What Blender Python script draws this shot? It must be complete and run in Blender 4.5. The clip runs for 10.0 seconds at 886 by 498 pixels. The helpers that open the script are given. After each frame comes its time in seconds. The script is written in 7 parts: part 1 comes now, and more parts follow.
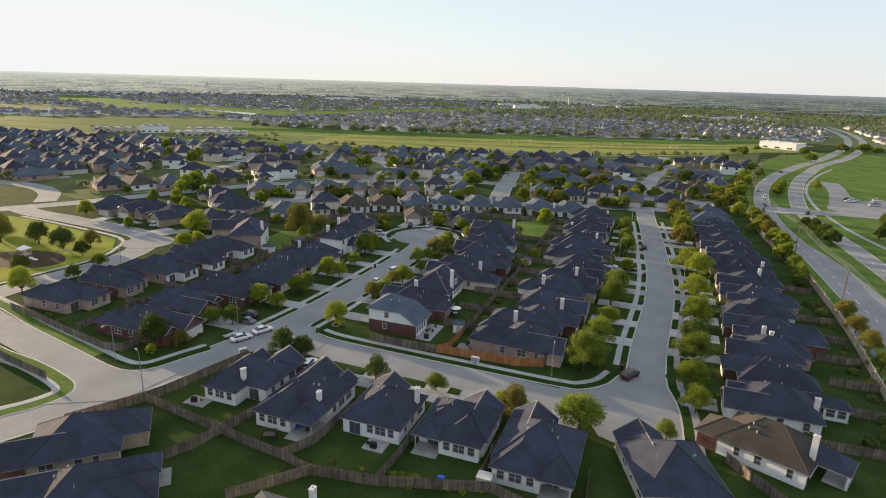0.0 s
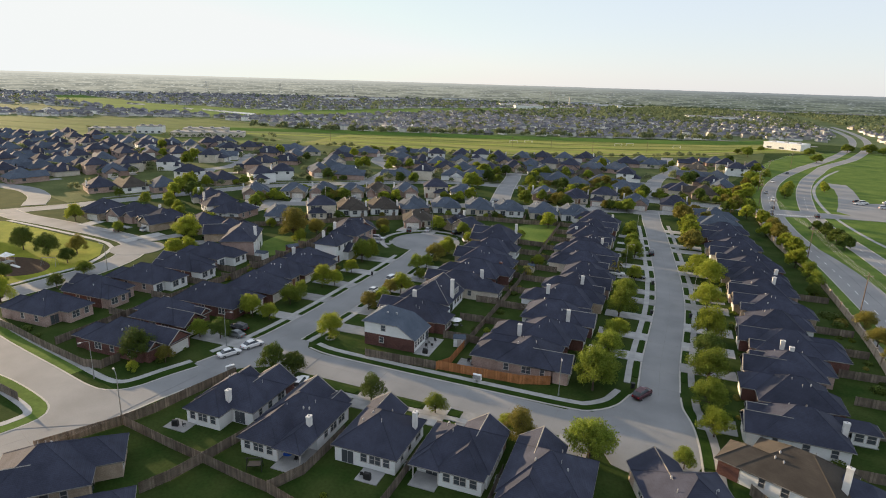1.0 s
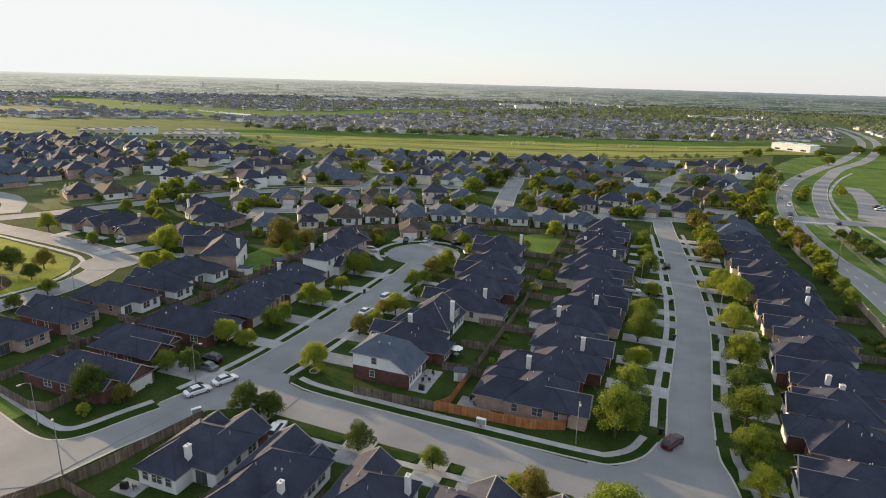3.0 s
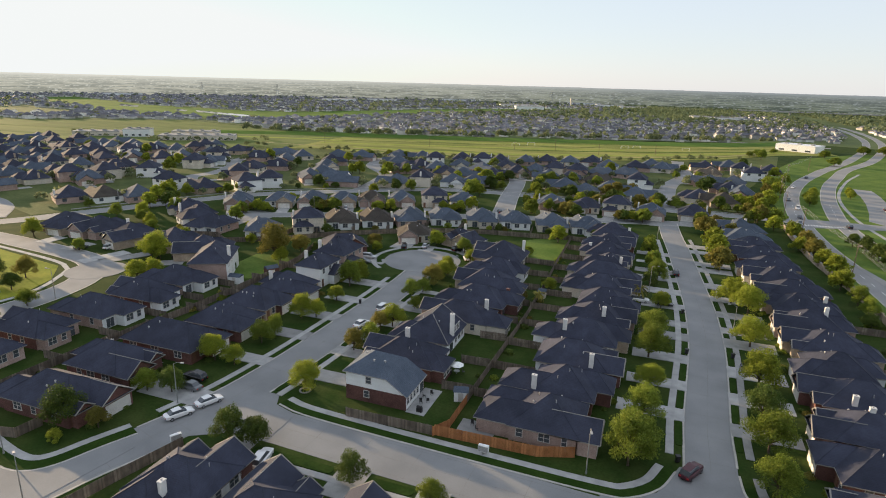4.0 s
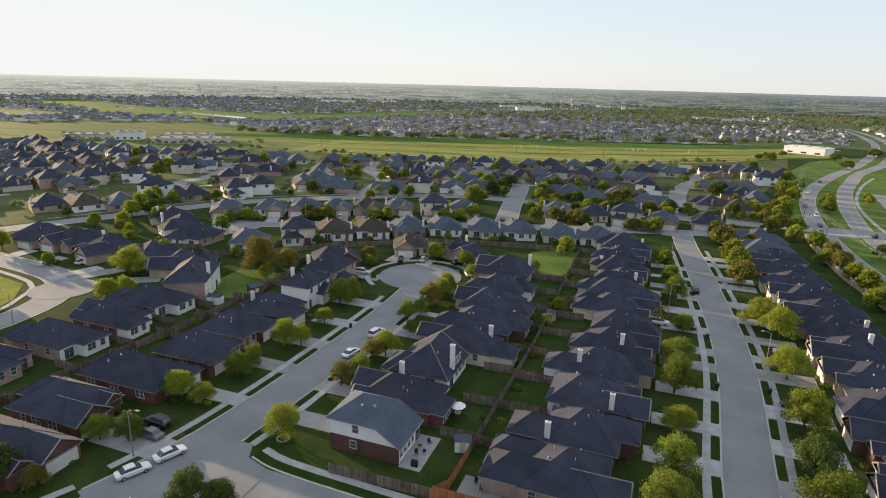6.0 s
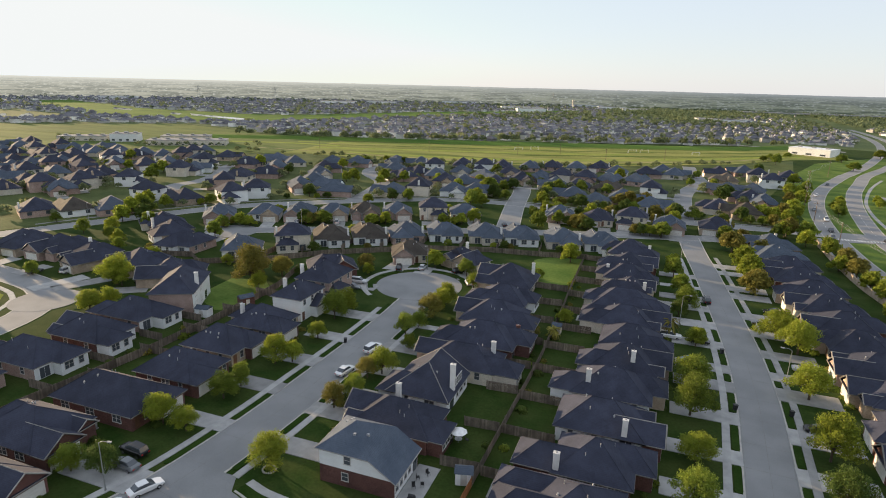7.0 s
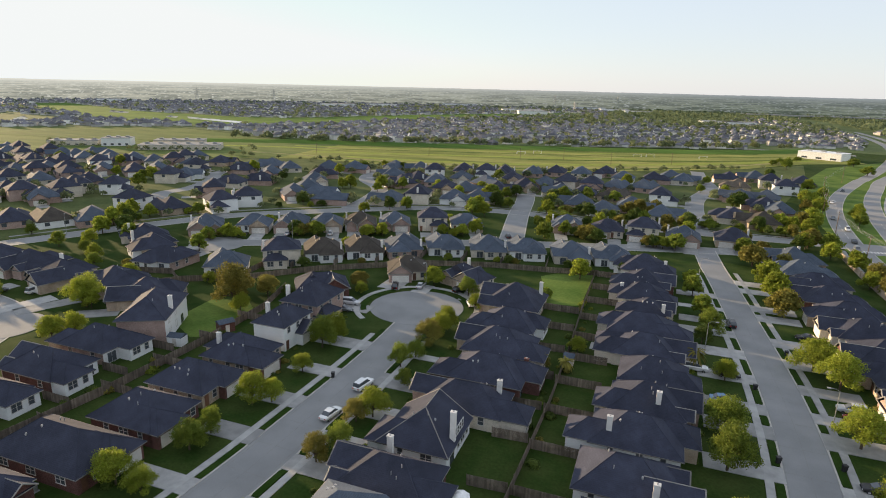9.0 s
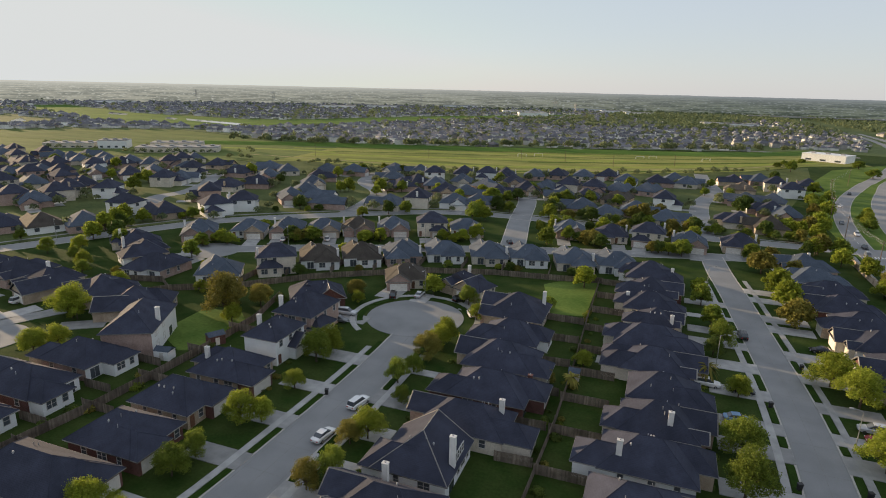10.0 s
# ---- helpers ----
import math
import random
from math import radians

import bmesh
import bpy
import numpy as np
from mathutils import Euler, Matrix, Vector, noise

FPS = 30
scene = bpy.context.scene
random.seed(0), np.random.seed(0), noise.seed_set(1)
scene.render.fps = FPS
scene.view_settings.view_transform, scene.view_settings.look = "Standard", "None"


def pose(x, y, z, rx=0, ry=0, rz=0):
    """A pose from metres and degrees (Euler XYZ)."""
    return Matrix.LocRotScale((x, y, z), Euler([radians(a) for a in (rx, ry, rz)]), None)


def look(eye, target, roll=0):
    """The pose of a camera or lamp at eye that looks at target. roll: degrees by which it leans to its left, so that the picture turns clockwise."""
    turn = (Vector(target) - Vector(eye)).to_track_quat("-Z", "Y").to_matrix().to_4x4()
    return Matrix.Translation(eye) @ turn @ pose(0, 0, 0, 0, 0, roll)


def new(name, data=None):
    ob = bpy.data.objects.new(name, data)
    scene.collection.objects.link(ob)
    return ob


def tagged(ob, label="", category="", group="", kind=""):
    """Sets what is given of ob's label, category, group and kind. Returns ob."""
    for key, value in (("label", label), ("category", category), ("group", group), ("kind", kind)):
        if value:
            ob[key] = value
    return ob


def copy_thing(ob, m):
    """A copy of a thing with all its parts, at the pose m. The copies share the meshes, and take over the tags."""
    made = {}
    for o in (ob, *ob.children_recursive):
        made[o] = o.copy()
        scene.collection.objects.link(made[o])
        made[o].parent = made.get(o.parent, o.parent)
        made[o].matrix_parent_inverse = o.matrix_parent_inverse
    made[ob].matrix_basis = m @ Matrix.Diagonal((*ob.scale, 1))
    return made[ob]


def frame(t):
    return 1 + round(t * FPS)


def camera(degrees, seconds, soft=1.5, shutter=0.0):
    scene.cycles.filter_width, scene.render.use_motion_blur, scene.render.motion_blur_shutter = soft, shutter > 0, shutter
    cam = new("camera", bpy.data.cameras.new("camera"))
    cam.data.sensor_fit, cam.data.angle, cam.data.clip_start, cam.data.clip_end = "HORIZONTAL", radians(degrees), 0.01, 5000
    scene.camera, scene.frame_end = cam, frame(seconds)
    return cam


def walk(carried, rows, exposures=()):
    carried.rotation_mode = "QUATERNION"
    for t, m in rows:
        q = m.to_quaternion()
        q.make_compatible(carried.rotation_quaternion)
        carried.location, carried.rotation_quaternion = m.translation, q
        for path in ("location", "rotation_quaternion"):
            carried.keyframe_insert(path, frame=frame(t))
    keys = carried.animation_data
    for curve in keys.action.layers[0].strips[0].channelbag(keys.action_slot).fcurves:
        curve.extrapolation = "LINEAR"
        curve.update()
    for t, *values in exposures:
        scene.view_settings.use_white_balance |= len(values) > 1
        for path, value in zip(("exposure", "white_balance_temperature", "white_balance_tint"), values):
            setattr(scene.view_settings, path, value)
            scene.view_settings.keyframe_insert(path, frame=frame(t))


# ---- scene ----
# The plan is laid out along the streets: x runs across the lots (west to east), y along the streets.
cam = camera(73.7, 10.0, 1.0)
PATH = [
    (0, 2.644, -6.754, 54.786, 74.145, 19.940, 1.718),
    (0.5, 1.386, -3.338, 54.842, 74.125, 19.946, 1.720),
    (1, 0.097, 0.225, 54.851, 74.114, 19.949, 1.713),
    (1.5, -1.201, 3.859, 54.826, 74.111, 19.950, 1.700),
    (2, -2.493, 7.511, 54.778, 74.114, 19.951, 1.682),
    (2.5, -3.771, 11.145, 54.716, 74.123, 19.952, 1.660),
    (4, -7.505, 21.811, 54.524, 74.174, 19.960, 1.582),
    (4.5, -8.725, 25.293, 54.479, 74.198, 19.965, 1.555),
    (5, -9.942, 28.757, 54.450, 74.224, 19.973, 1.529),
    (5.5, -11.160, 32.215, 54.439, 74.254, 19.983, 1.505),
    (7, -14.838, 42.630, 54.526, 74.358, 20.025, 1.441),
    (7.5, -16.062, 46.099, 54.589, 74.400, 20.043, 1.423),
    (8, -17.265, 49.528, 54.665, 74.446, 20.063, 1.406),
    (8.5, -18.429, 52.869, 54.748, 74.497, 20.083, 1.390),
    (9, -19.523, 56.053, 54.832, 74.553, 20.105, 1.375),
    (9.5, -20.510, 58.985, 54.909, 74.616, 20.127, 1.358),
    (10, -21.342, 61.547, 54.971, 74.688, 20.149, 1.341),
]
EXPOSURES = [(0, -0.33, 5650, 11), (9.4, -0.33, 5650, 11), (9.6, -0.40, 5650, 11), (10, -0.69, 5650, 11)]
walk(cam, [(t, pose(x, y, z, tilt, 0, turn) @ pose(0, 0, 0, 0, 0, roll)) for t, x, y, z, tilt, turn, roll in PATH], EXPOSURES)

# ---- sky and sun: low evening sun from the west-north-west ----
SUN_HEIGHT, SUN_LEFT = 7.5, 72.0          # degrees above the horizon, degrees west of +y
world = bpy.data.worlds.new("evening_sky")
scene.world = world
world.use_nodes = True
wn = world.node_tree
sky = wn.nodes.new("ShaderNodeTexSky")
sky.sky_type, sky.sun_disc = "NISHITA", False
sky.sun_elevation, sky.sun_rotation = radians(SUN_HEIGHT), radians(-SUN_LEFT)
sky.air_density, sky.dust_density, sky.ozone_density = 1.0, 0.2, 1.3
SKY_STRENGTH, SKY_WHITE, SKY_HAZE = 0.42, 1.16, 0.84   # thin evening haze whitens the whole sky
def world_mix(kind, amount, colour):
    n = wn.nodes.new("ShaderNodeMix")
    n.data_type, n.blend_type = "RGBA", kind
    n.inputs[0].default_value, n.inputs[7].default_value = amount, (*[c / SKY_STRENGTH for c in colour], 1)
    return n


veil = world_mix("MIX", SKY_HAZE, (1.01, 0.978, 0.925))
cap = world_mix("DARKEN", 1.0, (1.065 * SKY_WHITE, SKY_WHITE, 0.85 * SKY_WHITE))
wn.links.new(sky.outputs[0], veil.inputs[6])
wn.links.new(veil.outputs[2], cap.inputs[6])
wn.links.new(cap.outputs[2], wn.nodes["Background"].inputs[0])
wn.nodes["Background"].inputs[1].default_value = SKY_STRENGTH
sun = new("sun", bpy.data.lights.new("sun", "SUN"))
sun.data.energy, sun.data.angle, sun.data.color = 13.5, radians(0.6), (1.0, 0.68, 0.345)
az, el = radians(90 + SUN_LEFT), radians(SUN_HEIGHT)
sun.matrix_world = look((0, 0, 0), (-math.cos(az) * math.cos(el), -math.sin(az) * math.cos(el), -math.sin(el)))


# ---- materials ----
def surface(name, low, high, scale, rough=0.85, bump=0.15, fine=None, vary=0.0, islands=0.0, courses=0.0, bricks=None, through_light=0.0, metal=0.0, dist=0.02, grain=0.38, stretch=None, spec=0.3):
    """A material of two colours mixed by noise at two sizes, with optional shingle courses, bricks and piece-to-piece variation."""
    m = bpy.data.materials.new(name)
    m.use_nodes = True
    nt = m.node_tree
    b = nt.nodes["Principled BSDF"]
    N, K = nt.nodes.new, nt.links.new
    geo = N("ShaderNodeNewGeometry")
    n1, n2 = N("ShaderNodeTexNoise"), N("ShaderNodeTexNoise")
    n1.inputs["Scale"].default_value, n1.inputs["Detail"].default_value = scale, 5
    n2.inputs["Scale"].default_value, n2.inputs["Detail"].default_value = fine or scale * 14, 3
    place = geo.outputs["Position"]
    if stretch:                          # long streaks along a direction: (degrees, how many times longer)
        mp = N("ShaderNodeMapping")
        mp.inputs["Rotation"].default_value[2], mp.inputs["Scale"].default_value[0] = radians(-stretch[0]), 1 / stretch[1]
        K(place, mp.inputs["Vector"])
        place = mp.outputs[0]
    K(place, n1.inputs["Vector"]), K(place, n2.inputs["Vector"])
    mix = N("ShaderNodeMix")
    mix.data_type = "RGBA"
    mix.inputs[6].default_value, mix.inputs[7].default_value = (*low, 1), (*high, 1)
    ramp = N("ShaderNodeMapRange")
    ramp.inputs[1].default_value, ramp.inputs[2].default_value = 0.3, 0.7
    K(n1.outputs[0], ramp.inputs[0]), K(ramp.outputs[0], mix.inputs[0])
    colour = mix.outputs[2]

    def scaled(value, a, z):
        r = N("ShaderNodeMapRange")
        r.inputs[3].default_value, r.inputs[4].default_value = a, z
        K(value, r.inputs[0])
        return r.outputs[0]

    def times(c, value):
        x = N("ShaderNodeMix")
        x.data_type, x.blend_type = "RGBA", "MULTIPLY"
        x.inputs[0].default_value = 1
        K(c, x.inputs[6]), K(value, x.inputs[7])
        return x.outputs[2]

    colour = times(colour, scaled(n2.outputs[0], 1 - grain, 1 + grain))
    height = n2.outputs[0]
    if bricks or courses:
        sep, com = N("ShaderNodeSeparateXYZ"), N("ShaderNodeCombineXYZ")
        add = N("ShaderNodeMath")
        K(geo.outputs["Position"], sep.inputs[0])
        K(sep.outputs[0], add.inputs[0]), K(sep.outputs[1], add.inputs[1])
        K(add.outputs[0], com.inputs[0]), K(sep.outputs[2], com.inputs[1])
        wide, high_, joint, mortar = bricks or (0.32, courses, 0.006, (0.6, 0.6, 0.6))
        bt = N("ShaderNodeTexBrick")
        K(com.outputs[0], bt.inputs["Vector"])
        bt.inputs["Scale"].default_value = 1.0
        even = 0.94 if bricks and wide > 1 else 0.76 if bricks else 0.9
        bt.inputs["Color1"].default_value, bt.inputs["Color2"].default_value = (even, even, even, 1), (1.92 - even, 1.92 - even, 1.92 - even, 1)
        bt.inputs["Brick Width"].default_value, bt.inputs["Row Height"].default_value = wide, high_
        bt.inputs["Mortar Size"].default_value, bt.inputs["Mortar"].default_value = joint, (*mortar, 1)
        colour = times(colour, bt.outputs[0])
    if vary:
        info = N("ShaderNodeObjectInfo")
        colour = times(colour, scaled(info.outputs["Random"], 1 - vary, 1 + vary))
    if islands:
        colour = times(colour, scaled(geo.outputs["Random Per Island"], 1 - islands, 1 + islands))
    K(colour, b.inputs["Base Color"])
    b.inputs["Roughness"].default_value, b.inputs["Metallic"].default_value = rough, metal
    b.inputs["Specular IOR Level"].default_value = spec
    if bump:
        bp = N("ShaderNodeBump")
        bp.inputs["Strength"].default_value, bp.inputs["Distance"].default_value = bump, dist
        K(height, bp.inputs["Height"]), K(bp.outputs[0], b.inputs["Normal"])
    if through_light:
        tr, ms = N("ShaderNodeBsdfTranslucent"), N("ShaderNodeMixShader")
        K(colour, tr.inputs[0])
        ms.inputs[0].default_value = through_light
        K(b.outputs[0], ms.inputs[1]), K(tr.outputs[0], ms.inputs[2])
        K(ms.outputs[0], nt.nodes["Material Output"].inputs[0])
    return m


def plain(name, colour, rough=0.5, metal=0.0, spec=0.5):
    m = bpy.data.materials.new(name)
    m.use_nodes = True
    b = m.node_tree.nodes["Principled BSDF"]
    b.inputs["Base Color"].default_value = (*colour, 1)
    b.inputs["Roughness"].default_value, b.inputs["Metallic"].default_value = rough, metal
    b.inputs["Specular IOR Level"].default_value = spec
    return m


GRASS = surface("lawn_grass", (0.021, 0.045, 0.008), (0.052, 0.070, 0.019), 0.16, 0.95, 0.5, 2.2, dist=0.06, spec=0.04)
LAWN = surface("mown_lawn", (0.017, 0.038, 0.006), (0.032, 0.058, 0.011), 0.25, 0.95, 0.5, 3.0, dist=0.05, spec=0.04)
FIELD = surface("dry_field_grass", (0.121, 0.154, 0.037), (0.297, 0.288, 0.086), 0.055, 0.95, 0.5, 0.3, dist=0.2, stretch=(24, 7), grain=0.55, spec=0.04)
# MEADOW is brightened grass: on roadside and corner verges sunshine is in its colour
MEADOW = surface("brightened_grass", (0.072, 0.124, 0.024), (0.142, 0.194, 0.044), 0.10, 0.95, 0.5, 1.2, dist=0.1, spec=0.04)
# PARK_GRASS has the low sun's yellow brightness put into its colour
PARK_GRASS = surface("sunlit_park_grass", (0.143, 0.182, 0.018), (0.286, 0.292, 0.039), 0.12, 0.95, 0.4, 1.6, dist=0.05, spec=0.04)
LEVEE = surface("levee_grass", (0.066, 0.123, 0.024), (0.132, 0.200, 0.037), 0.05, 0.95, 0.4, 0.2, dist=0.2, stretch=(24, 9), spec=0.04)
CONCRETE = surface("road_concrete", (0.194, 0.199, 0.204), (0.260, 0.265, 0.268), 0.12, 0.82, 0.02, 6.0, grain=0.12)
PALE = surface("pale_concrete", (0.252, 0.255, 0.252), (0.360, 0.360, 0.354), 0.5, 0.85, 0.1, 6.0, vary=0.2, grain=0.12)
ASPHALT = surface("grey_road", (0.21, 0.21, 0.212), (0.28, 0.278, 0.275), 0.08, 0.85, 0.1, 2.0, grain=0.12)
KERB = surface("kerb_concrete", (0.36, 0.35, 0.32), (0.48, 0.46, 0.42), 0.8, 0.85, 0.1, grain=0.12)
MULCH = surface("planting_bed", (0.035, 0.022, 0.012), (0.075, 0.045, 0.025), 1.5, 0.95, 0.5, 12)
PAINT_LINE = surface("road_paint", (0.6, 0.6, 0.57), (0.8, 0.8, 0.77), 1.0, 0.7, 0.0)
ROOFS = [
    surface("charcoal_shingles", (0.034, 0.038, 0.058), (0.053, 0.058, 0.087), 0.35, 0.9, 0.15, 7.0, courses=0.14, vary=0.12, grain=0.16, spec=0.18),
    surface("slate_grey_shingles", (0.066, 0.083, 0.114), (0.094, 0.114, 0.150), 0.35, 0.9, 0.15, 7.0, courses=0.14, vary=0.12, grain=0.16, spec=0.18),
    surface("weathered_brown_shingles", (0.050, 0.044, 0.038), (0.078, 0.069, 0.059), 0.35, 0.9, 0.15, 7.0, courses=0.14, vary=0.12, grain=0.16, spec=0.18),
    surface("tan_shingles", (0.105, 0.088, 0.070), (0.155, 0.130, 0.104), 0.35, 0.9, 0.15, 7.0, courses=0.14, vary=0.1, grain=0.16, spec=0.18),
]
RED_BRICK = surface("red_brick", (0.085, 0.042, 0.036), (0.138, 0.066, 0.054), 0.6, 0.9, 0.2, 5.0, bricks=(0.21, 0.075, 0.008, (1.5, 1.6, 1.7)), vary=0.15, grain=0.16)
PINK_BRICK = surface("pinkish_brick", (0.30, 0.215, 0.185), (0.42, 0.31, 0.265), 0.6, 0.9, 0.2, 5.0, bricks=(0.21, 0.075, 0.008, (1.2, 1.25, 1.3)), vary=0.1, grain=0.16)
TAN_BRICK = surface("tan_brick", (0.34, 0.27, 0.20), (0.45, 0.37, 0.28), 0.6, 0.9, 0.2, 5.0, bricks=(0.21, 0.075, 0.008, (1.15, 1.15, 1.2)), vary=0.12, grain=0.16)
SIDING = surface("white_siding", (0.73, 0.74, 0.74), (0.82, 0.83, 0.83), 0.4, 0.7, 0.1, 5.0, bricks=(6.0, 0.19, 0.008, (0.9, 0.9, 0.9)), vary=0.06, grain=0.07)
CREAM = surface("cream_siding", (0.56, 0.51, 0.43), (0.68, 0.63, 0.54), 0.4, 0.7, 0.1, 5.0, bricks=(6.0, 0.19, 0.012, (0.6, 0.6, 0.6)), vary=0.08, grain=0.07)
TRIM = surface("painted_trim", (0.44, 0.425, 0.40), (0.56, 0.54, 0.51), 1.5, 0.6, 0.05, vary=0.15)
GLASS = plain("window_glass", (0.075, 0.085, 0.10), 0.12, 0.0, 0.7)
DOOR = surface("painted_door", (0.10, 0.05, 0.03), (0.16, 0.08, 0.05), 2.0, 0.5, 0.05, vary=0.4)
FASCIA = surface("fascia_board", (0.19, 0.18, 0.165), (0.28, 0.265, 0.245), 1.5, 0.6, 0.05, vary=0.3, grain=0.1)
GARAGE = surface("garage_door_paint", (0.62, 0.60, 0.56), (0.74, 0.72, 0.68), 0.8, 0.6, 0.05, vary=0.1)
CHIMNEY = surface("chimney_board", (0.60, 0.585, 0.56), (0.74, 0.725, 0.70), 0.8, 0.7, 0.05, vary=0.08, grain=0.1)
VENT = plain("vent_metal", (0.36, 0.36, 0.37), 0.6, 0.2)
DARK = plain("dark_metal", (0.03, 0.03, 0.032), 0.5, 0.4)
GREY = surface("weathered_steel", (0.24, 0.25, 0.25), (0.36, 0.36, 0.35), 2.0, 0.5, 0.05, metal=0.5)
POLE_WOOD = surface("utility_pole_wood", (0.13, 0.09, 0.06), (0.22, 0.16, 0.11), 1.2, 0.9, 0.3)
FENCE = surface("weathered_fence_wood", (0.105, 0.085, 0.068), (0.205, 0.170, 0.136), 0.7, 0.9, 0.2, 9, vary=0.2, islands=0.3, grain=0.15)
CEDAR = surface("new_cedar_fence", (0.30, 0.125, 0.045), (0.42, 0.19, 0.075), 0.7, 0.85, 0.2, 9, vary=0.12, islands=0.22, grain=0.15)
BARK = surface("bark", (0.055, 0.042, 0.030), (0.11, 0.085, 0.06), 3.0, 0.95, 0.5)
LEAVES = [
    surface("fresh_oak_leaves", (0.182, 0.230, 0.021), (0.300, 0.332, 0.038), 0.8, 0.6, 0.0, 6, vary=0.22, islands=0.35, through_light=0.40, spec=0.1),
    surface("green_leaves", (0.124, 0.172, 0.021), (0.216, 0.258, 0.036), 0.8, 0.6, 0.0, 6, vary=0.22, islands=0.35, through_light=0.38, spec=0.1),
    surface("dark_leaves", (0.055, 0.088, 0.016), (0.105, 0.138, 0.026), 0.8, 0.6, 0.0, 6, vary=0.18, islands=0.3, through_light=0.22, spec=0.1),
    surface("ochre_leaves", (0.160, 0.150, 0.030), (0.240, 0.215, 0.046), 0.8, 0.6, 0.0, 6, vary=0.18, islands=0.3, through_light=0.34, spec=0.1),
]
# distance haze is mixed into these two colours, greyer than the near leaves
FAR_LEAVES = surface("hazed_distant_leaves", (0.118, 0.145, 0.066), (0.205, 0.228, 0.105), 0.01, 0.9, 0.0, 0.15, islands=0.35, through_light=0.4)
FAR_WOODS = surface("hazed_far_woodland", (0.115, 0.150, 0.075), (0.190, 0.225, 0.115), 0.004, 0.9, 0.0, 0.1, islands=0.25, through_light=0.4)
FAR_ROOF = surface("distant_shingles", (0.075, 0.077, 0.094), (0.150, 0.148, 0.165), 0.02, 0.6, 0.0, 0.8, islands=0.45, spec=0.5)
FAR_WALL = surface("distant_walls", (0.40, 0.385, 0.36), (0.74, 0.72, 0.69), 0.03, 0.9, 0.0, 0.8, islands=0.5)
WATER = plain("pond_water", (0.03, 0.04, 0.045), 0.04, 0.0, 0.8)
WHITE = surface("white_metal_wall", (0.74, 0.74, 0.73), (0.82, 0.82, 0.81), 0.1, 0.5, 0.02)
RUBBER = plain("tyre_rubber", (0.02, 0.02, 0.021), 0.85)
CHROME = plain("alloy_rim", (0.6, 0.6, 0.62), 0.25, 0.9)
RED_LENS = plain("tail_lens", (0.35, 0.02, 0.02), 0.2)
CLEAR_LENS = plain("head_lens", (0.75, 0.75, 0.75), 0.1)


# ---- mesh helpers ----
def solid(name, verts, faces, material):
    me = bpy.data.meshes.new(name)
    me.from_pydata(verts, [], faces)
    me.materials.append(material)
    return me


def part(name, geo, material, parent=None, label=""):
    """Links geometry (verts, faces), or a mesh, as one object under its parent."""
    ob = new(name, geo if isinstance(geo, bpy.types.Mesh) else solid(name, geo[0], geo[1], material))
    ob.parent = parent
    return tagged(ob, label)


def thing(name, label, category, m, group="", kind=""):
    ob = new(name)
    ob.matrix_basis = m
    ob.empty_display_size = 0.5
    return tagged(ob, label, category, group, kind)


def join(*geos):
    verts, faces = [], []
    for v, f in geos:
        k = len(verts)
        verts += v
        faces += [tuple(i + k for i in q) for q in f]
    return verts, faces


BOX = [(0, 3, 2, 1), (4, 5, 6, 7), (0, 1, 5, 4), (1, 2, 6, 5), (2, 3, 7, 6), (3, 0, 4, 7)]


def box(x0, y0, z0, x1, y1, z1):
    return [(x0, y0, z0), (x1, y0, z0), (x1, y1, z0), (x0, y1, z0), (x0, y0, z1), (x1, y0, z1), (x1, y1, z1), (x0, y1, z1)], list(BOX)


def tube(p, q, r0, r1, n=8):
    """A tapered round bar from p to q."""
    p, q = Vector(p), Vector(q)
    turn = (q - p).to_track_quat("Z", "Y")
    verts = [tuple(c + turn @ Vector((r * math.cos(6.2832 * i / n), r * math.sin(6.2832 * i / n), 0))) for c, r in ((p, r0), (q, r1)) for i in range(n)]
    faces = [(i, (i + 1) % n, n + (i + 1) % n, n + i) for i in range(n)] + [tuple(reversed(range(n))), tuple(range(n, 2 * n))]
    return verts, faces


def slab(outline, z0, z1):
    """A flat plate with the given outline, counter-clockwise."""
    n = len(outline)
    verts = [(x, y, z) for z in (z0, z1) for x, y in outline]
    return verts, [tuple(reversed(range(n))), tuple(range(n, 2 * n))] + [(i, (i + 1) % n, n + (i + 1) % n, n + i) for i in range(n)]


def smooth(points, step=4.0):
    """Points along a rounded line through the given ones."""
    p = [Vector((*q, 0)) for q in points]
    p = [2 * p[0] - p[1]] + p + [2 * p[-1] - p[-2]]
    out = []
    for a, b, c, d in zip(p, p[1:], p[2:], p[3:]):
        n = max(1, round((c - b).length / step))
        for i in range(n):
            s = i / n
            out.append(0.5 * (2 * b + (c - a) * s + (2 * a - 5 * b + 4 * c - d) * s * s + (3 * b - a - 3 * c + d) * s ** 3))
    return out + [p[-2]]


def ribbon(line, left, right, z0, z1):
    """A strip along a line between two offsets (to its left, positive), with thickness."""
    verts, faces = [], []
    for i, p in enumerate(line):
        d = (line[min(i + 1, len(line) - 1)] - line[max(i - 1, 0)]).normalized()
        n = Vector((-d.y, d.x, 0))
        for off, z in ((left, z1), (right, z1), (right, z0), (left, z0)):
            q = p + n * off
            verts.append((q.x, q.y, z))
    for i in range(len(line) - 1):
        for j in range(4):
            faces.append((4 * i + j, 4 * i + (j + 1) % 4, 4 * i + 4 + (j + 1) % 4, 4 * i + 4 + j))
    k = 4 * len(line) - 4
    return verts, faces + [(3, 2, 1, 0), (k, k + 1, k + 2, k + 3)]


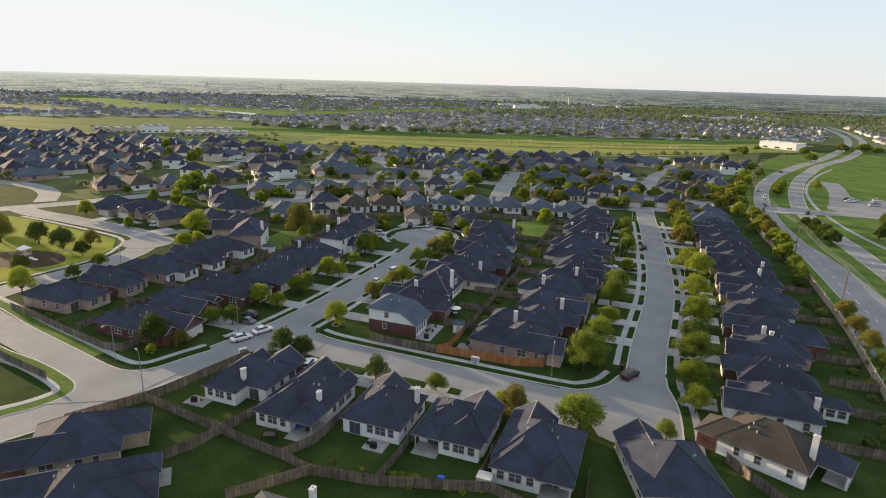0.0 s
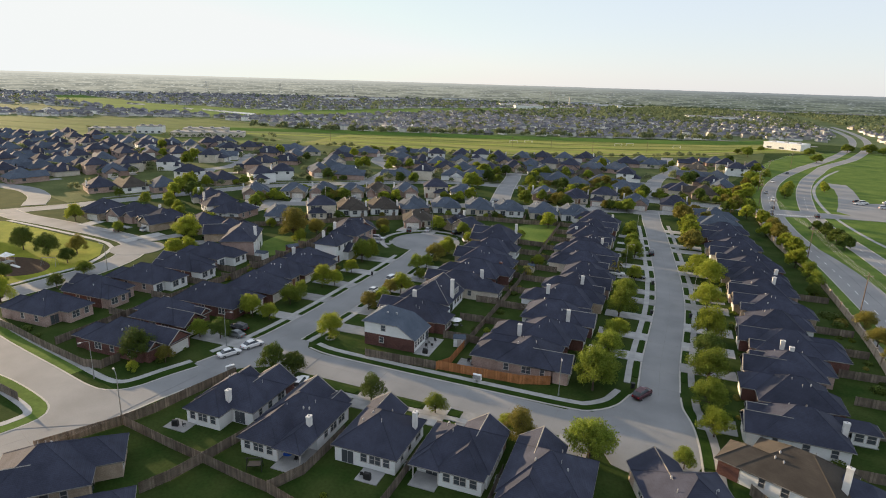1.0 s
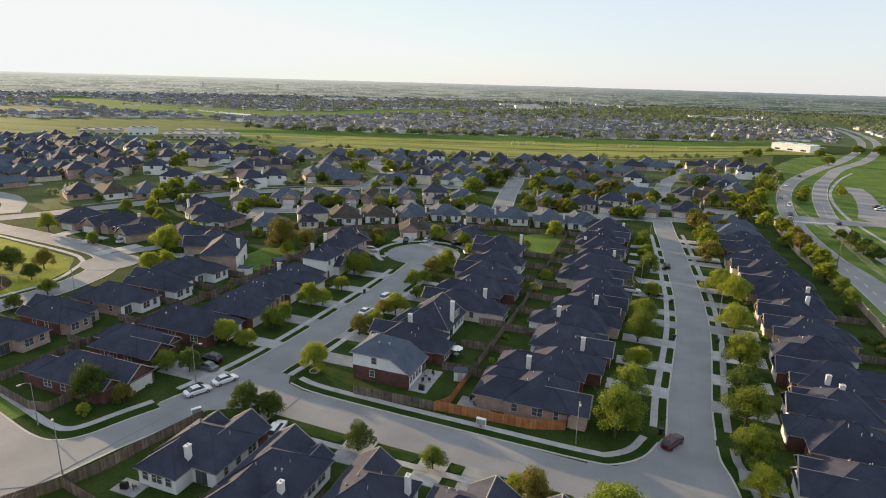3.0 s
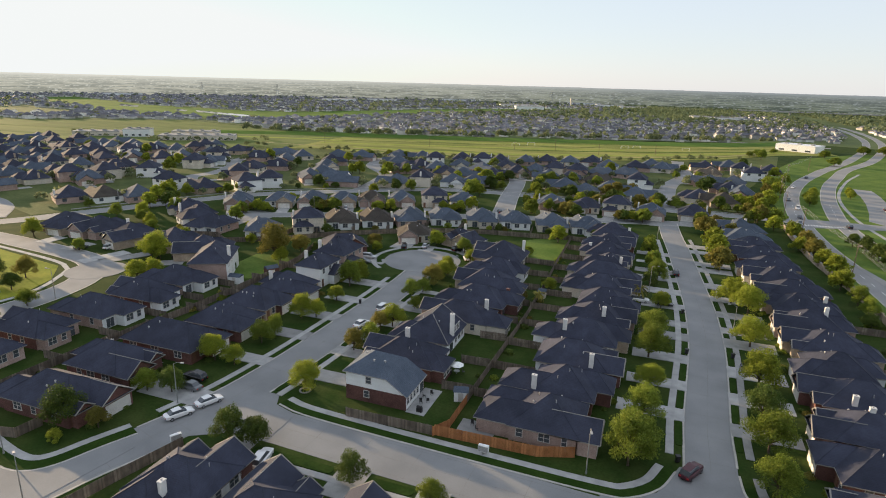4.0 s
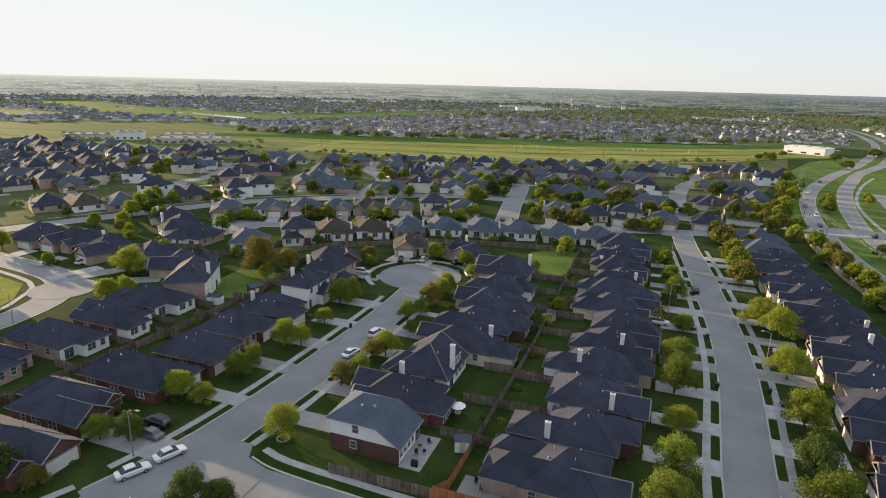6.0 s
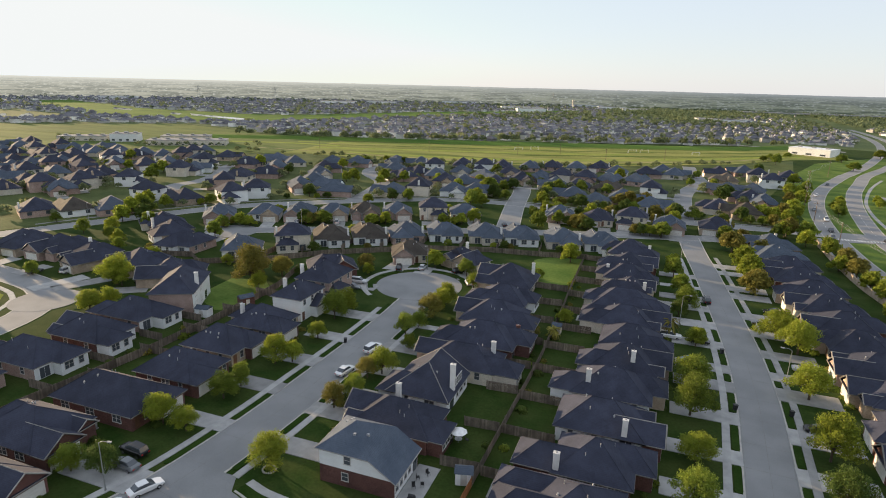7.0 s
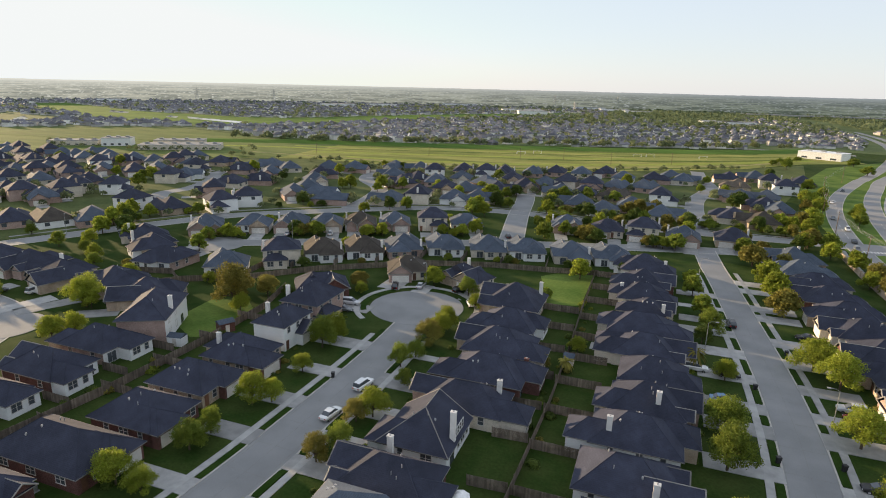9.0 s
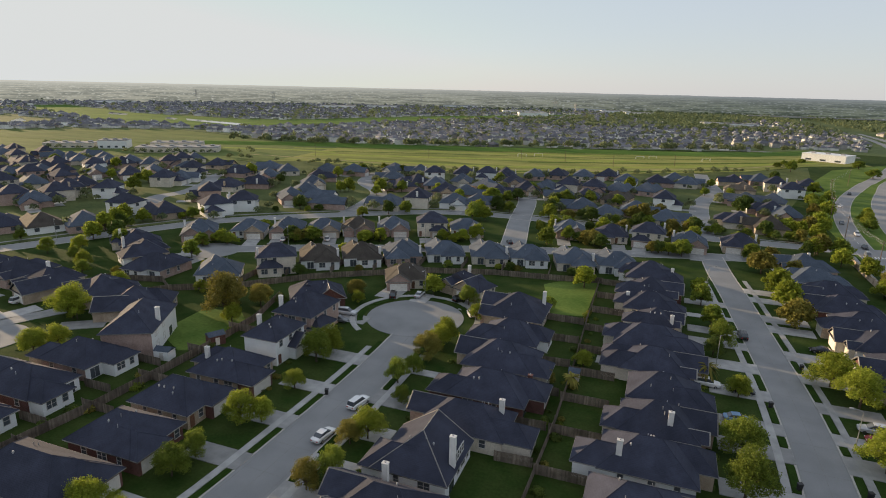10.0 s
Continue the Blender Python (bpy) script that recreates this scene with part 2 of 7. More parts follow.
def disc(cx, cy, r, n=40, sx=1.0, sy=1.0):
    return [(cx + r * sx * math.cos(6.2832 * i / n), cy + r * sy * math.sin(6.2832 * i / n)) for i in range(n)]


# ---- the large structure: ground, streets, pavements ----
def setting(name, geo, material, label, category, kind="structure"):
    return tagged(part(name, geo, material), label, category, kind=kind)


def road(name, points, width, z, material=CONCRETE, label="pale concrete residential street with low kerbs", kerbs=True):
    line = smooth(points)
    ob = setting(name, ribbon(line, width / 2, -width / 2, -0.1, z), material, label, "road")
    if kerbs:
        for s in (1, -1):
            setting("kerb", ribbon(line, s * width / 2 + 0.16, s * width / 2 - 0.16, -0.1, 0.075 if s > 0 else 0.076), KERB, "low rolled concrete kerb along the street", "kerb")
    return line


G = 5200.0
steps = [-G, -2400, -1200, -600, -300, -150, 0, 150, 300, 600, 1200, 2400, G]
setting("ground", ([(x, y, 0.0) for y in steps for x in steps], [(r * 13 + c, r * 13 + c + 1, r * 13 + c + 14, r * 13 + c + 13) for r in range(12) for c in range(12)]), GRASS,
        "dark green grass ground reaching to the flat horizon", "ground")

L_LINE = [(-104, 22), (-95, 34), (-90.5, 45), (-86.5, 53), (-83.0, 63), (-80.6, 72), (-77.0, 82), (-74.4, 91), (-72.6, 101), (-71.3, 116), (-70.8, 130), (-70.4, 145), (-70.4, 160), (-71, 176)]
R_LINE = [(4.6, 88), (4.9, 112), (5.0, 120), (6.0, 138), (6.6, 150), (6.7, 162), (6.2, 179), (4.9, 197), (3.6, 214), (2.3, 230), (1.2, 243), (-0.4, 258), (-2, 281)]
L_HALF, R_HALF = 4.2, 3.75
LOCAL_LINE = [(-163, 216), (-150, 222.5), (-124, 236), (-82, 254), (-67, 260), (-30, 272), (0, 281), (22, 285)]
COLLECTOR_LINE = [(-262, 120), (-245, 150), (-231, 172), (-221, 193), (-199, 236), (-184, 257), (-150, 285), (-118, 307), (-88, 314), (-55, 313), (-28, 308), (0, 309), (58, 311)]
W_LINE = [(-176, 80), (-150, 77.5), (-128, 72.6), (-106, 67.9), (-93, 65.2)]
PARK_LINE = [(-150, 76), (-150.5, 92), (-148.8, 105), (-148, 118), (-152, 133), (-165, 145), (-202, 150), (-228, 152), (-243, 156)]
FRONT_LINE = [(-72, 92), (-64, 92.2), (-45, 91.5), (-24, 91), (-8, 90.3), (5, 90.6)]
NS_LINE = [(-68, 259), (-71, 276), (-77, 310), (-82, 345), (-86, 364)]
l_line = road("road_cul_de_sac", L_LINE, 2 * L_HALF, 0.030, kerbs=False)
front_line = road("road_front", FRONT_LINE, 8.5, 0.034, kerbs=False)
r_line = road("road_east", R_LINE, 2 * R_HALF, 0.038, kerbs=False)
for s in (1, -1):
    setting("kerb", ribbon([p for p in r_line if p.y > 106.5 or s > 0 and p.y > 103.5], s * R_HALF + 0.16, s * R_HALF - 0.16, -0.1, 0.076), KERB, "low rolled concrete kerb along the street", "kerb")
road("road_west", W_LINE, 7.6, 0.042, kerbs=False)
CORNER_N = [(-150, 82.0), (-140, 79.9), (-122.3, 75.2), (-103.7, 71.1), (-92, 68.5), (-87, 68.8), (-84, 71.5), (-81.8, 77), (-79.6, 82)]
CORNER_S = [(-150, 72.6), (-119.5, 66.1), (-106, 64.5), (-95.5, 62.2), (-91.3, 60.3), (-89.8, 57.4), (-91, 52.5), (-93.4, 48.5), (-99.5, 38), (-107, 26)]
for pts, s in ((CORNER_N, 1), (CORNER_S, -1)):
    edge = smooth(pts, 1.5)
    west = sum(p.x < -97 for p in edge)
    for name, a, b, z, mat, words in (("kerb", -0.16, 0.16, 0.078, KERB, "low rolled concrete kerb along the street"), ("verge", 0.16, 2.3, 0.10, MEADOW, "grass strip between kerb and pavement, coloured as sunlit"), ("pavement", 2.3, 3.6, 0.12, PALE, "pale concrete pavement along the corner lot")):
        a, b = (b, a) if s > 0 else (-a, -b)
        if name == "verge" and s > 0:              # sun and shade are painted in: darker grass for the strip's shaded end
            setting(name, ribbon(edge[west - 1:], a, b, -0.1, z), LAWN, "dark green planting strip between kerb and pavement", name)
        setting(name, ribbon(edge[:west] if name == "verge" and s > 0 else edge, a, b, -0.1, z), mat, words, name)
for keep_y, s in ((lambda y: y > 81, 1), (lambda y: y < 86, -1), (lambda y: y > 98, -1)):
    setting("kerb", ribbon([p for p in l_line if keep_y(p.y)], s * L_HALF + 0.16, s * L_HALF - 0.16, -0.1, 0.076), KERB, "low rolled concrete kerb along the street", "kerb")
road("road_park", PARK_LINE, 8.2, 0.046)
road("road_local", LOCAL_LINE, 8.3, 0.050)
road("road_collector", COLLECTOR_LINE, 8.8, 0.054, label="pale concrete collector street between back fences")
road("road_north", NS_LINE, 9.0, 0.058)
NE_LINE = [(-3, 312), (-3, 345), (-1, 388), (8, 430), (8, 450), (5, 480), (4, 512)]
NC_LINE = [(-150, 288), (-154, 316), (-162, 343), (-182, 366), (-190, 384), (-191, 398)]
NW_LINE = [(-236, 262), (-251, 280), (-250, 297), (-258, 322), (-275, 350), (-282, 400)]
road("road_far_west", [(-243, 168), (-262, 184), (-292, 192), (-350, 184), (-420, 190)], 8.4, 0.106)
road("road_northeast", NE_LINE, 8.4, 0.086)
road("road_northwest", NC_LINE, 8.4, 0.090)
road("road_outer", NW_LINE, 8.2, 0.094)
setting("road_bulb", slab(disc(-190, 398, 12.0), -0.1, 0.098), CONCRETE, "round concrete turning circle at the street's end", "road")
setting("road_bulb", slab(disc(-161, 215, 9.5), -0.1, 0.102), CONCRETE, "round concrete turning circle at the street's end", "road")
setting("road_bulb", slab(disc(-74.4, 187.4, 12.0), -0.1, 0.062), CONCRETE, "round concrete turning circle at the street's end", "road")
setting("road_corner", slab([(-4, 86.2), (-1.5, 81.5), (4, 79.4), (9, 80.5), (11.4, 86), (11.0, 94), (9.9, 100), (9.0, 103), (8.7, 106), (0.5, 106), (-2.5, 98.6), (-6, 95.5), (-10, 95.0), (-10, 86.2)], -0.1, 0.066), CONCRETE, "concrete street bend where two streets meet", "road")
setting("road_junction", slab([(-70.5, 100.5), (-66.3, 100.5), (-64.8, 97.6), (-60, 96.1), (-60, 88.0), (-66.5, 87.7), (-72.5, 84)], -0.1, 0.070), CONCRETE, "concrete street junction", "road")
setting("road_junction", slab([(-96, 62.4), (-91.3, 60.3), (-89.8, 57.4), (-90.3, 54), (-80, 60), (-77, 79), (-80.4, 80), (-81.8, 77), (-84, 71.5), (-87, 68.8), (-92, 68.5), (-96, 69.4)], -0.1, 0.074), CONCRETE, "wide concrete street junction with rounded corners", "road")
setting("road_bulb", slab(disc(-155.0, 138.5, 8.0), -0.1, 0.078), CONCRETE, "widened concrete bend of the park street", "road")
for pts in ([(-64.5, 97.9), (-59, 96.6), (-45, 95.9), (-24, 95.35), (-10, 95.2), (-6, 96.0), (-2.2, 99.5), (-0.1, 104.5)],):
    setting("kerb", ribbon(smooth(pts, 1.5), 0.16, -0.16, -0.1, 0.095), KERB, "low rolled concrete kerb along the street", "kerb")
    setting("verge", ribbon(smooth(pts, 1.5), 1.75, 0.16, -0.1, 0.10), LAWN, "narrow dark green planting strip beside the kerb", "verge")
    setting("pavement", ribbon(smooth(pts, 1.5), 3.0, 1.75, -0.1, 0.12), PALE, "pale concrete pavement", "pavement")

# the divided road along the east side
setting("roadside_lawn", slab([(50, 60), (420, 60), (420, 720), (160, 664), (100, 590), (62, 480), (48, 380), (47, 300), (49.5, 200), (49.5, 120)], -0.1, 0.014), MEADOW, "mown grass beside the divided road, coloured as sunlit", "lawn")
HW_A = [(60, 90), (59.4, 110), (58.8, 148), (57.6, 170), (56.5, 200), (55.8, 216), (53.8, 240), (52.0, 262), (51.5, 280), (51.7, 300), (52.8, 322), (55.6, 350), (59.9, 379), (67, 412), (78, 450), (92.5, 489), (103.5, 517), (111, 533), (143, 612), (183, 731), (214, 860), (232, 1000), (240, 1150)]
HW_B = [(74, 90), (75.2, 150), (74.6, 199), (73.6, 220), (72, 245), (69, 275), (68.2, 291), (68.9, 320), (72, 346), (75.5, 370), (81.4, 401), (90.3, 438), (103.5, 480), (119, 526), (156, 606), (196, 725), (228, 856), (247, 1000), (255, 1150)]
hw_a = road("road_divided", HW_A, 7.0, 0.030, ASPHALT, "grey divided road with two lanes each way")
hw_b = road("road_divided", HW_B, 7.2, 0.034, ASPHALT, "grey divided road with two lanes each way")
setting("turn_lane", slab([(62.0, 110), (66.4, 110), (66.4, 150), (65.5, 180), (64.2, 198), (62.6, 213), (60.2, 228), (57.2, 242), (55.5, 244), (57.5, 228), (59.2, 210), (60.4, 180), (61.6, 150)], -0.1, 0.080), ASPHALT, "grey left-turn lane beside the median", "road")
setting("road_crossing", slab([(48.2, 301), (56, 300), (66, 303), (84, 308), (110, 310), (150, 322), (150, 330), (110, 321), (84, 318), (66, 318), (49.4, 317)], -0.1, 0.082), ASPHALT, "grey cross street through the median", "road")
dashes = []
for line in (hw_a, hw_b):
    for i in range(0, 70, 2):
        dashes.append(ribbon([line[i], line[i].lerp(line[i + 1], 0.75)], 0.09, -0.09, 0.03, 0.050))
setting("lane_marking", join(*dashes), PAINT_LINE, "dashed white lane lines on the grey road", "marking", "stuff")
setting("lane_marking", join(*[box(49.4 + 1.1 * i, 302.6 + 0.12 * i, 0.08, 49.95 + 1.1 * i, 304.9 + 0.12 * i, 0.090) for i in range(20)]), PAINT_LINE, "white striped crossing on the grey road", "marking", "stuff")
setting("pavement", ribbon(smooth([(52.5, 96), (53.0, 122), (51.6, 136), (50.8, 150), (50.2, 166), (49.6, 182), (49.9, 206), (48.4, 222), (46.2, 238), (45.0, 262), (44.8, 285), (46, 303)]), 0.7, -0.7, -0.1, 0.05), PALE, "winding pale concrete footpath", "pavement")
setting("pavement", ribbon(smooth([(88, 226), (80, 270), (77.2, 305), (77.2, 330), (80.2, 365), (85.9, 398), (95.6, 433.4), (107, 468), (122, 505)]), 0.8, -0.8, -0.1, 0.05), PALE, "winding pale concrete footpath", "pavement")
setting("parking_lot", slab([(81.5, 326), (86.5, 345), (93, 376), (97, 402), (97, 430), (103, 427), (108.5, 426), (107, 404), (103, 376), (100, 356), (170, 400), (165, 330), (112, 322), (86, 318)], -0.1, 0.040), ASPHALT, "grey concrete car park beside the road", "parking")
# fields, levee and water
setting("field", slab([(-760, 372), (-533, 380), (-489, 378), (-400, 398), (-332, 406), (-269, 436), (-170, 434), (-80, 464), (-24, 503), (36, 546), (86, 607), (140, 640), (120, 735), (95, 712), (23, 668), (-56, 640), (-158, 600), (-305, 545), (-420, 520), (-490, 530), (-616, 500), (-760, 490)], -0.1, 0.06), FIELD, "broad yellow-green field strip with mown tracks", "field")
# far ground sheet, its grass colour lightened in place of haze
setting("far_ground", slab([(-1790, 420), (-900, 420), (-760, 494), (-700, 505), (-626, 566), (-556, 616), (-460, 590), (-420, 565), (-305, 575), (-158, 630), (20, 706), (135, 760), (300, 700), (900, 640), (900, 1560), (0, 1800), (-1000, 1500), (-1600, 830)], -0.1, 0.018), surface("hazed_suburb_grass", (0.080, 0.110, 0.045), (0.150, 0.175, 0.080), 0.02, 0.95, 0.3, 0.3, spec=0.04),
        "mixed grass between the distant houses, paled for haze", "ground")
setting("field", slab([(-1100, 372), (-533, 381), (-489, 379), (-400, 399), (-332, 407), (-290, 428), (-300, 540), (-420, 560), (-460, 585), (-556, 612), (-626, 562), (-700, 500), (-1100, 480)], -0.1, 0.066), surface("green_field_grass", (0.080, 0.118, 0.034), (0.160, 0.188, 0.060), 0.03, 0.95, 0.4, 0.3, dist=0.2, stretch=(14, 8), grain=0.5, spec=0.04),
        "broad green field strip beside the school", "field")
road("road_behind_field", [(-90, 664), (-52, 687), (4, 712), (60, 730), (110, 722), (150, 716)], 9.0, 0.07, ASPHALT, "grey road behind the field", kerbs=False)
ridge = smooth([(-426, 506), (-328, 549), (-205, 586), (-88, 628), (-3, 658), (62, 694), (108, 738)], 12)
cross = []
for a, b, c in zip(ridge[:1] + ridge[:-1], ridge, ridge[1:] + ridge[-1:]):
    side = (c - a).normalized().cross(Vector((0, 0, 1)))
    cross.append([tuple(b + side * o + Vector((0, 0, z))) for o, z in ((15, 0.07), (3, 1.9), (-3, 1.9), (-16, 0.07))])
setting("levee", ([p for row in cross for p in row], [(4 * i + k, 4 * i + k + 1, 4 * i + k + 5, 4 * i + k + 4) for i in range(len(cross) - 1) for k in range(3)]), LEVEE, "long low green levee behind the field", "levee")
CORRIDOR = [(-1250, 930), (-1000, 780), (-760, 668), (-677, 655), (-590, 658), (-525, 674), (-484, 728), (-446, 816), (-402, 920), (-348, 1044), (-272, 1206), (-150, 1420), (-230, 1470), (-308, 1366), (-404, 1213), (-478, 1092), (-532, 970), (-578, 866), (-651, 833), (-779, 846), (-900, 864), (-1250, 1010)]
setting("field", slab(CORRIDOR, -0.1, 0.09), LEVEE, "distant green grass corridor", "field")
bend = smooth([(11.6, 82), (11.5, 86), (11.3, 91), (10.8, 96), (9.9, 100), (9.0, 103), (8.7, 107)], 1.5)
setting("kerb", ribbon(bend, 0.16, -0.16, -0.1, 0.095), KERB, "low rolled concrete kerb along the street", "kerb")
for cut in ((3, 9), (11, 16)):
    setting("verge", ribbon(bend[cut[0]:cut[1]], -0.16, -1.7, -0.1, 0.11), LAWN, "narrow dark green planting strip beside the kerb", "verge")
setting("pavement", ribbon(bend, -1.8, -3.1, -0.1, 0.105), PALE, "pale concrete pavement", "pavement")
setting("verge", ribbon(smooth([(-161, 149.2), (-154, 149.6), (-148, 147.6), (-144.2, 143.0), (-142.8, 137)], 1.5), 0.75, -0.75, -0.1, 0.09), LAWN, "curved planting strip round the bend", "verge")
JOINT = surface("road_joint", (0.185, 0.183, 0.18), (0.235, 0.232, 0.225), 0.6, 0.9, 0.0)
for line, z in ((l_line, 0.030), (r_line, 0.038), (front_line, 0.034)):
    cuts, run = [ribbon(line, 0.03, -0.03, 0.0, z + 0.004)], 0.0
    for a, b in zip(line, line[1:]):
        run += (b - a).length
        if run > 4.5:
            run, d = 0.0, (b - a).normalized()
            n = Vector((-d.y, d.x, 0))
            cuts.append(ribbon([a - n * 3.7, a + n * 3.7], 0.03, -0.03, 0.0, z + 0.004))
    cuts += [ribbon(line, s * 3.4 + 0.03, s * 3.4 - 0.03, 0.0, z + 0.004) for s in (1, -1)]
    setting("road_joint", join(*cuts), JOINT, "thin dark joints in the concrete street", "joint", "stuff")
STRIPS = [
    (surface("worn_track", (0.20, 0.17, 0.07), (0.32, 0.27, 0.12), 0.05, 0.95, 0.2, 0.8), "worn dirt track across the field"),
    (surface("rough_grass", (0.05, 0.085, 0.012), (0.10, 0.14, 0.022), 0.05, 0.95, 0.4, 0.5, spec=0.04), "strip of rough dark green grass in the field"),
    (surface("dry_mown_grass", (0.20, 0.245, 0.045), (0.28, 0.305, 0.065), 0.05, 0.95, 0.3, 0.5, spec=0.04), "strip of dry yellow mown grass in the field"),
]
for n, (which, w, pts) in enumerate([
        (1, 2.5, [(-420, 500), (-328, 530), (-205, 567), (-88, 608), (-3, 639), (62, 675)]), (2, 3.0, [(-330, 512), (-205, 552), (-120, 580), (-60, 604)]),
        (1, 2.0, [(-300, 500), (-190, 540), (-80, 575), (10, 618), (80, 660)]), (2, 5.0, [(-290, 478), (-190, 512), (-110, 540), (-40, 572)]),
        (0, 1.2, [(-330, 452), (-170, 458), (-80, 488), (-24, 524), (36, 568), (84, 628)]), (2, 4.0, [(-250, 462), (-150, 476), (-70, 512), (0, 556)]),
        (1, 2.2, [(-260, 448), (-170, 447), (-80, 476), (-24, 514), (36, 556)]), (1, 3.0, [(-120, 520), (-30, 562), (40, 604), (100, 650)]),
        (2, 4.5, [(-20, 548), (30, 580), (70, 618), (100, 640)]), 
        (1, 3.0, [(-700, 440), (-580, 452), (-500, 470), (-430, 490)]), (2, 4.0, [(-380, 480), (-330, 496), (-280, 500)]), (1, 2.0, [(-640, 400), (-560, 402), (-510, 396)])]):
    mat, words = STRIPS[which]
    setting("track", ribbon(smooth(pts, 12), w, -w, -0.1, 0.064 + 0.004 * n), mat, words, "track")
PONDS = [[(-711, 789), (-678, 756), (-548, 716), (-571, 746)], [(-934, 848), (-886, 802), (-840, 796), (-869, 828)], [(-753, 796), (-730, 766), (-698, 753), (-720, 781)], [(-877, 620), (-861, 590), (-827, 568), (-829, 589)], [(-872, 650), (-829, 606), (-807, 590), (-809, 612)]]
for pts in PONDS:
    setting("water", slab(pts, -0.1, 0.14), WATER, "bright pond reflecting the evening sky", "water")
setting("park_lawn", slab([(-244, 142), (-224, 144.5), (-202, 142), (-168, 137), (-159, 128), (-155, 117), (-156.5, 105), (-158.5, 92), (-162, 83), (-244, 86)], -0.1, 0.03), PARK_GRASS, "sunlit park lawn inside the bend", "lawn")
setting("mulch_bed", slab(disc(-172, 109, 9.5, 30, 1.35, 0.85), -0.1, 0.055), MULCH, "brown play area bed with wood chips", "bed")
setting("pavement", ribbon(smooth([(-158, 84), (-155.6, 105), (-154.3, 118), (-158.5, 129), (-168, 138.6), (-202, 143.6), (-226, 146)]), 0.65, -0.65, -0.1, 0.07), PALE, "pale concrete pavement round the park", "pavement")
setting("pavement", ribbon(smooth([(-232, 192), (-209, 238), (-192, 262), (-156, 291), (-122, 314), (-90, 321), (-55, 320), (-28, 315), (44, 317)]), 0.7, -0.7, -0.1, 0.08), PALE, "pale concrete pavement beside the collector street", "pavement")
RIM = 1800
far = [(RIM * math.cos(radians(a)), RIM * math.sin(radians(a)), 48.0 + 0.7 * noise.noise((a * 0.35, 0, 0)) + 0.6 * noise.noise((a * 2.3, 5, 0))) for a in np.arange(40, 180, 0.2)]


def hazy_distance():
    """A glowing backdrop of far country, evening haze painted into its emission: warmer towards the sun, paler towards
    the skyline.
    """
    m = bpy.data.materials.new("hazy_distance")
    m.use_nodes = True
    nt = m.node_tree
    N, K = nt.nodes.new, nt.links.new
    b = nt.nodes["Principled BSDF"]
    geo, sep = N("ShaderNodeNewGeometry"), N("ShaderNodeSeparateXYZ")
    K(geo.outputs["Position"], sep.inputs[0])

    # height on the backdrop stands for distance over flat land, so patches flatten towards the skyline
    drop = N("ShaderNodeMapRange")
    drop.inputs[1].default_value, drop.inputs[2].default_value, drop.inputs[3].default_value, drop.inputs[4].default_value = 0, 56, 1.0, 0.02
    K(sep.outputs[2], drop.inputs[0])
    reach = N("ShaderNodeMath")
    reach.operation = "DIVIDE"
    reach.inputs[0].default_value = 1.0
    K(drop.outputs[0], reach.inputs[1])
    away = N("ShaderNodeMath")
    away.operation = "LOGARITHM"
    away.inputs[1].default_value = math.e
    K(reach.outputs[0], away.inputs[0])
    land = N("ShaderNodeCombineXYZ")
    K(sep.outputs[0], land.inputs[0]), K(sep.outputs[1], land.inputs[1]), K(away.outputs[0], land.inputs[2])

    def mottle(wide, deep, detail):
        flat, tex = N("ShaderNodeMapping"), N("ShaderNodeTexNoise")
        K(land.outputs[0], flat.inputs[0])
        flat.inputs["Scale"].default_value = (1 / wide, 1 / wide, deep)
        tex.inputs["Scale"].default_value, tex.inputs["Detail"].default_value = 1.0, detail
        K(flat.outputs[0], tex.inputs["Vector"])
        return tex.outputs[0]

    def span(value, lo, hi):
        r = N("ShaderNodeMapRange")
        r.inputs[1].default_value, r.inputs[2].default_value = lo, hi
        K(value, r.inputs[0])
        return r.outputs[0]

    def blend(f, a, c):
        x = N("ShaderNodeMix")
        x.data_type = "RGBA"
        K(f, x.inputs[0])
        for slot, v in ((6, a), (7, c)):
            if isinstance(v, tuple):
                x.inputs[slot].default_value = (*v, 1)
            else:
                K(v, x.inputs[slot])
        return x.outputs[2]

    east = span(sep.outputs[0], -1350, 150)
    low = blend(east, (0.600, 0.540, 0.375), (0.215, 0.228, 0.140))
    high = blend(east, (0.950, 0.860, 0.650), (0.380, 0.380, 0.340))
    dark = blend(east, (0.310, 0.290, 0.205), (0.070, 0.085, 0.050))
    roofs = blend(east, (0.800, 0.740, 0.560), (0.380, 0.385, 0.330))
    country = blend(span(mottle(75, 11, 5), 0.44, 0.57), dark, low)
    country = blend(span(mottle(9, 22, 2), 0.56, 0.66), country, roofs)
    # haze is painted in by blending the land into the skyline colour
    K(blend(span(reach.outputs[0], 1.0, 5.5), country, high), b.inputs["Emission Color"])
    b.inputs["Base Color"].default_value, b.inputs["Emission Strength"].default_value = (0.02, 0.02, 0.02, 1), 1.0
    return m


setting("backdrop", ([(x, y, 0) for x, y, z in far] + [(x, y, z) for x, y, z in far], [(i, i + 1, len(far) + i + 1, len(far) + i) for i in range(len(far) - 1)]), hazy_distance(), "glowing backdrop painted as hazy wooded country at the horizon", "backdrop")


def centre_x(line, y):
    """Where a street's middle lies at a given y."""
    for p, q in zip(line, line[1:]):
        if min(p.y, q.y) <= y <= max(p.y, q.y):
            return p.x + (q.x - p.x) * (y - p.y) / (q.y - p.y)
    return line[-1].x


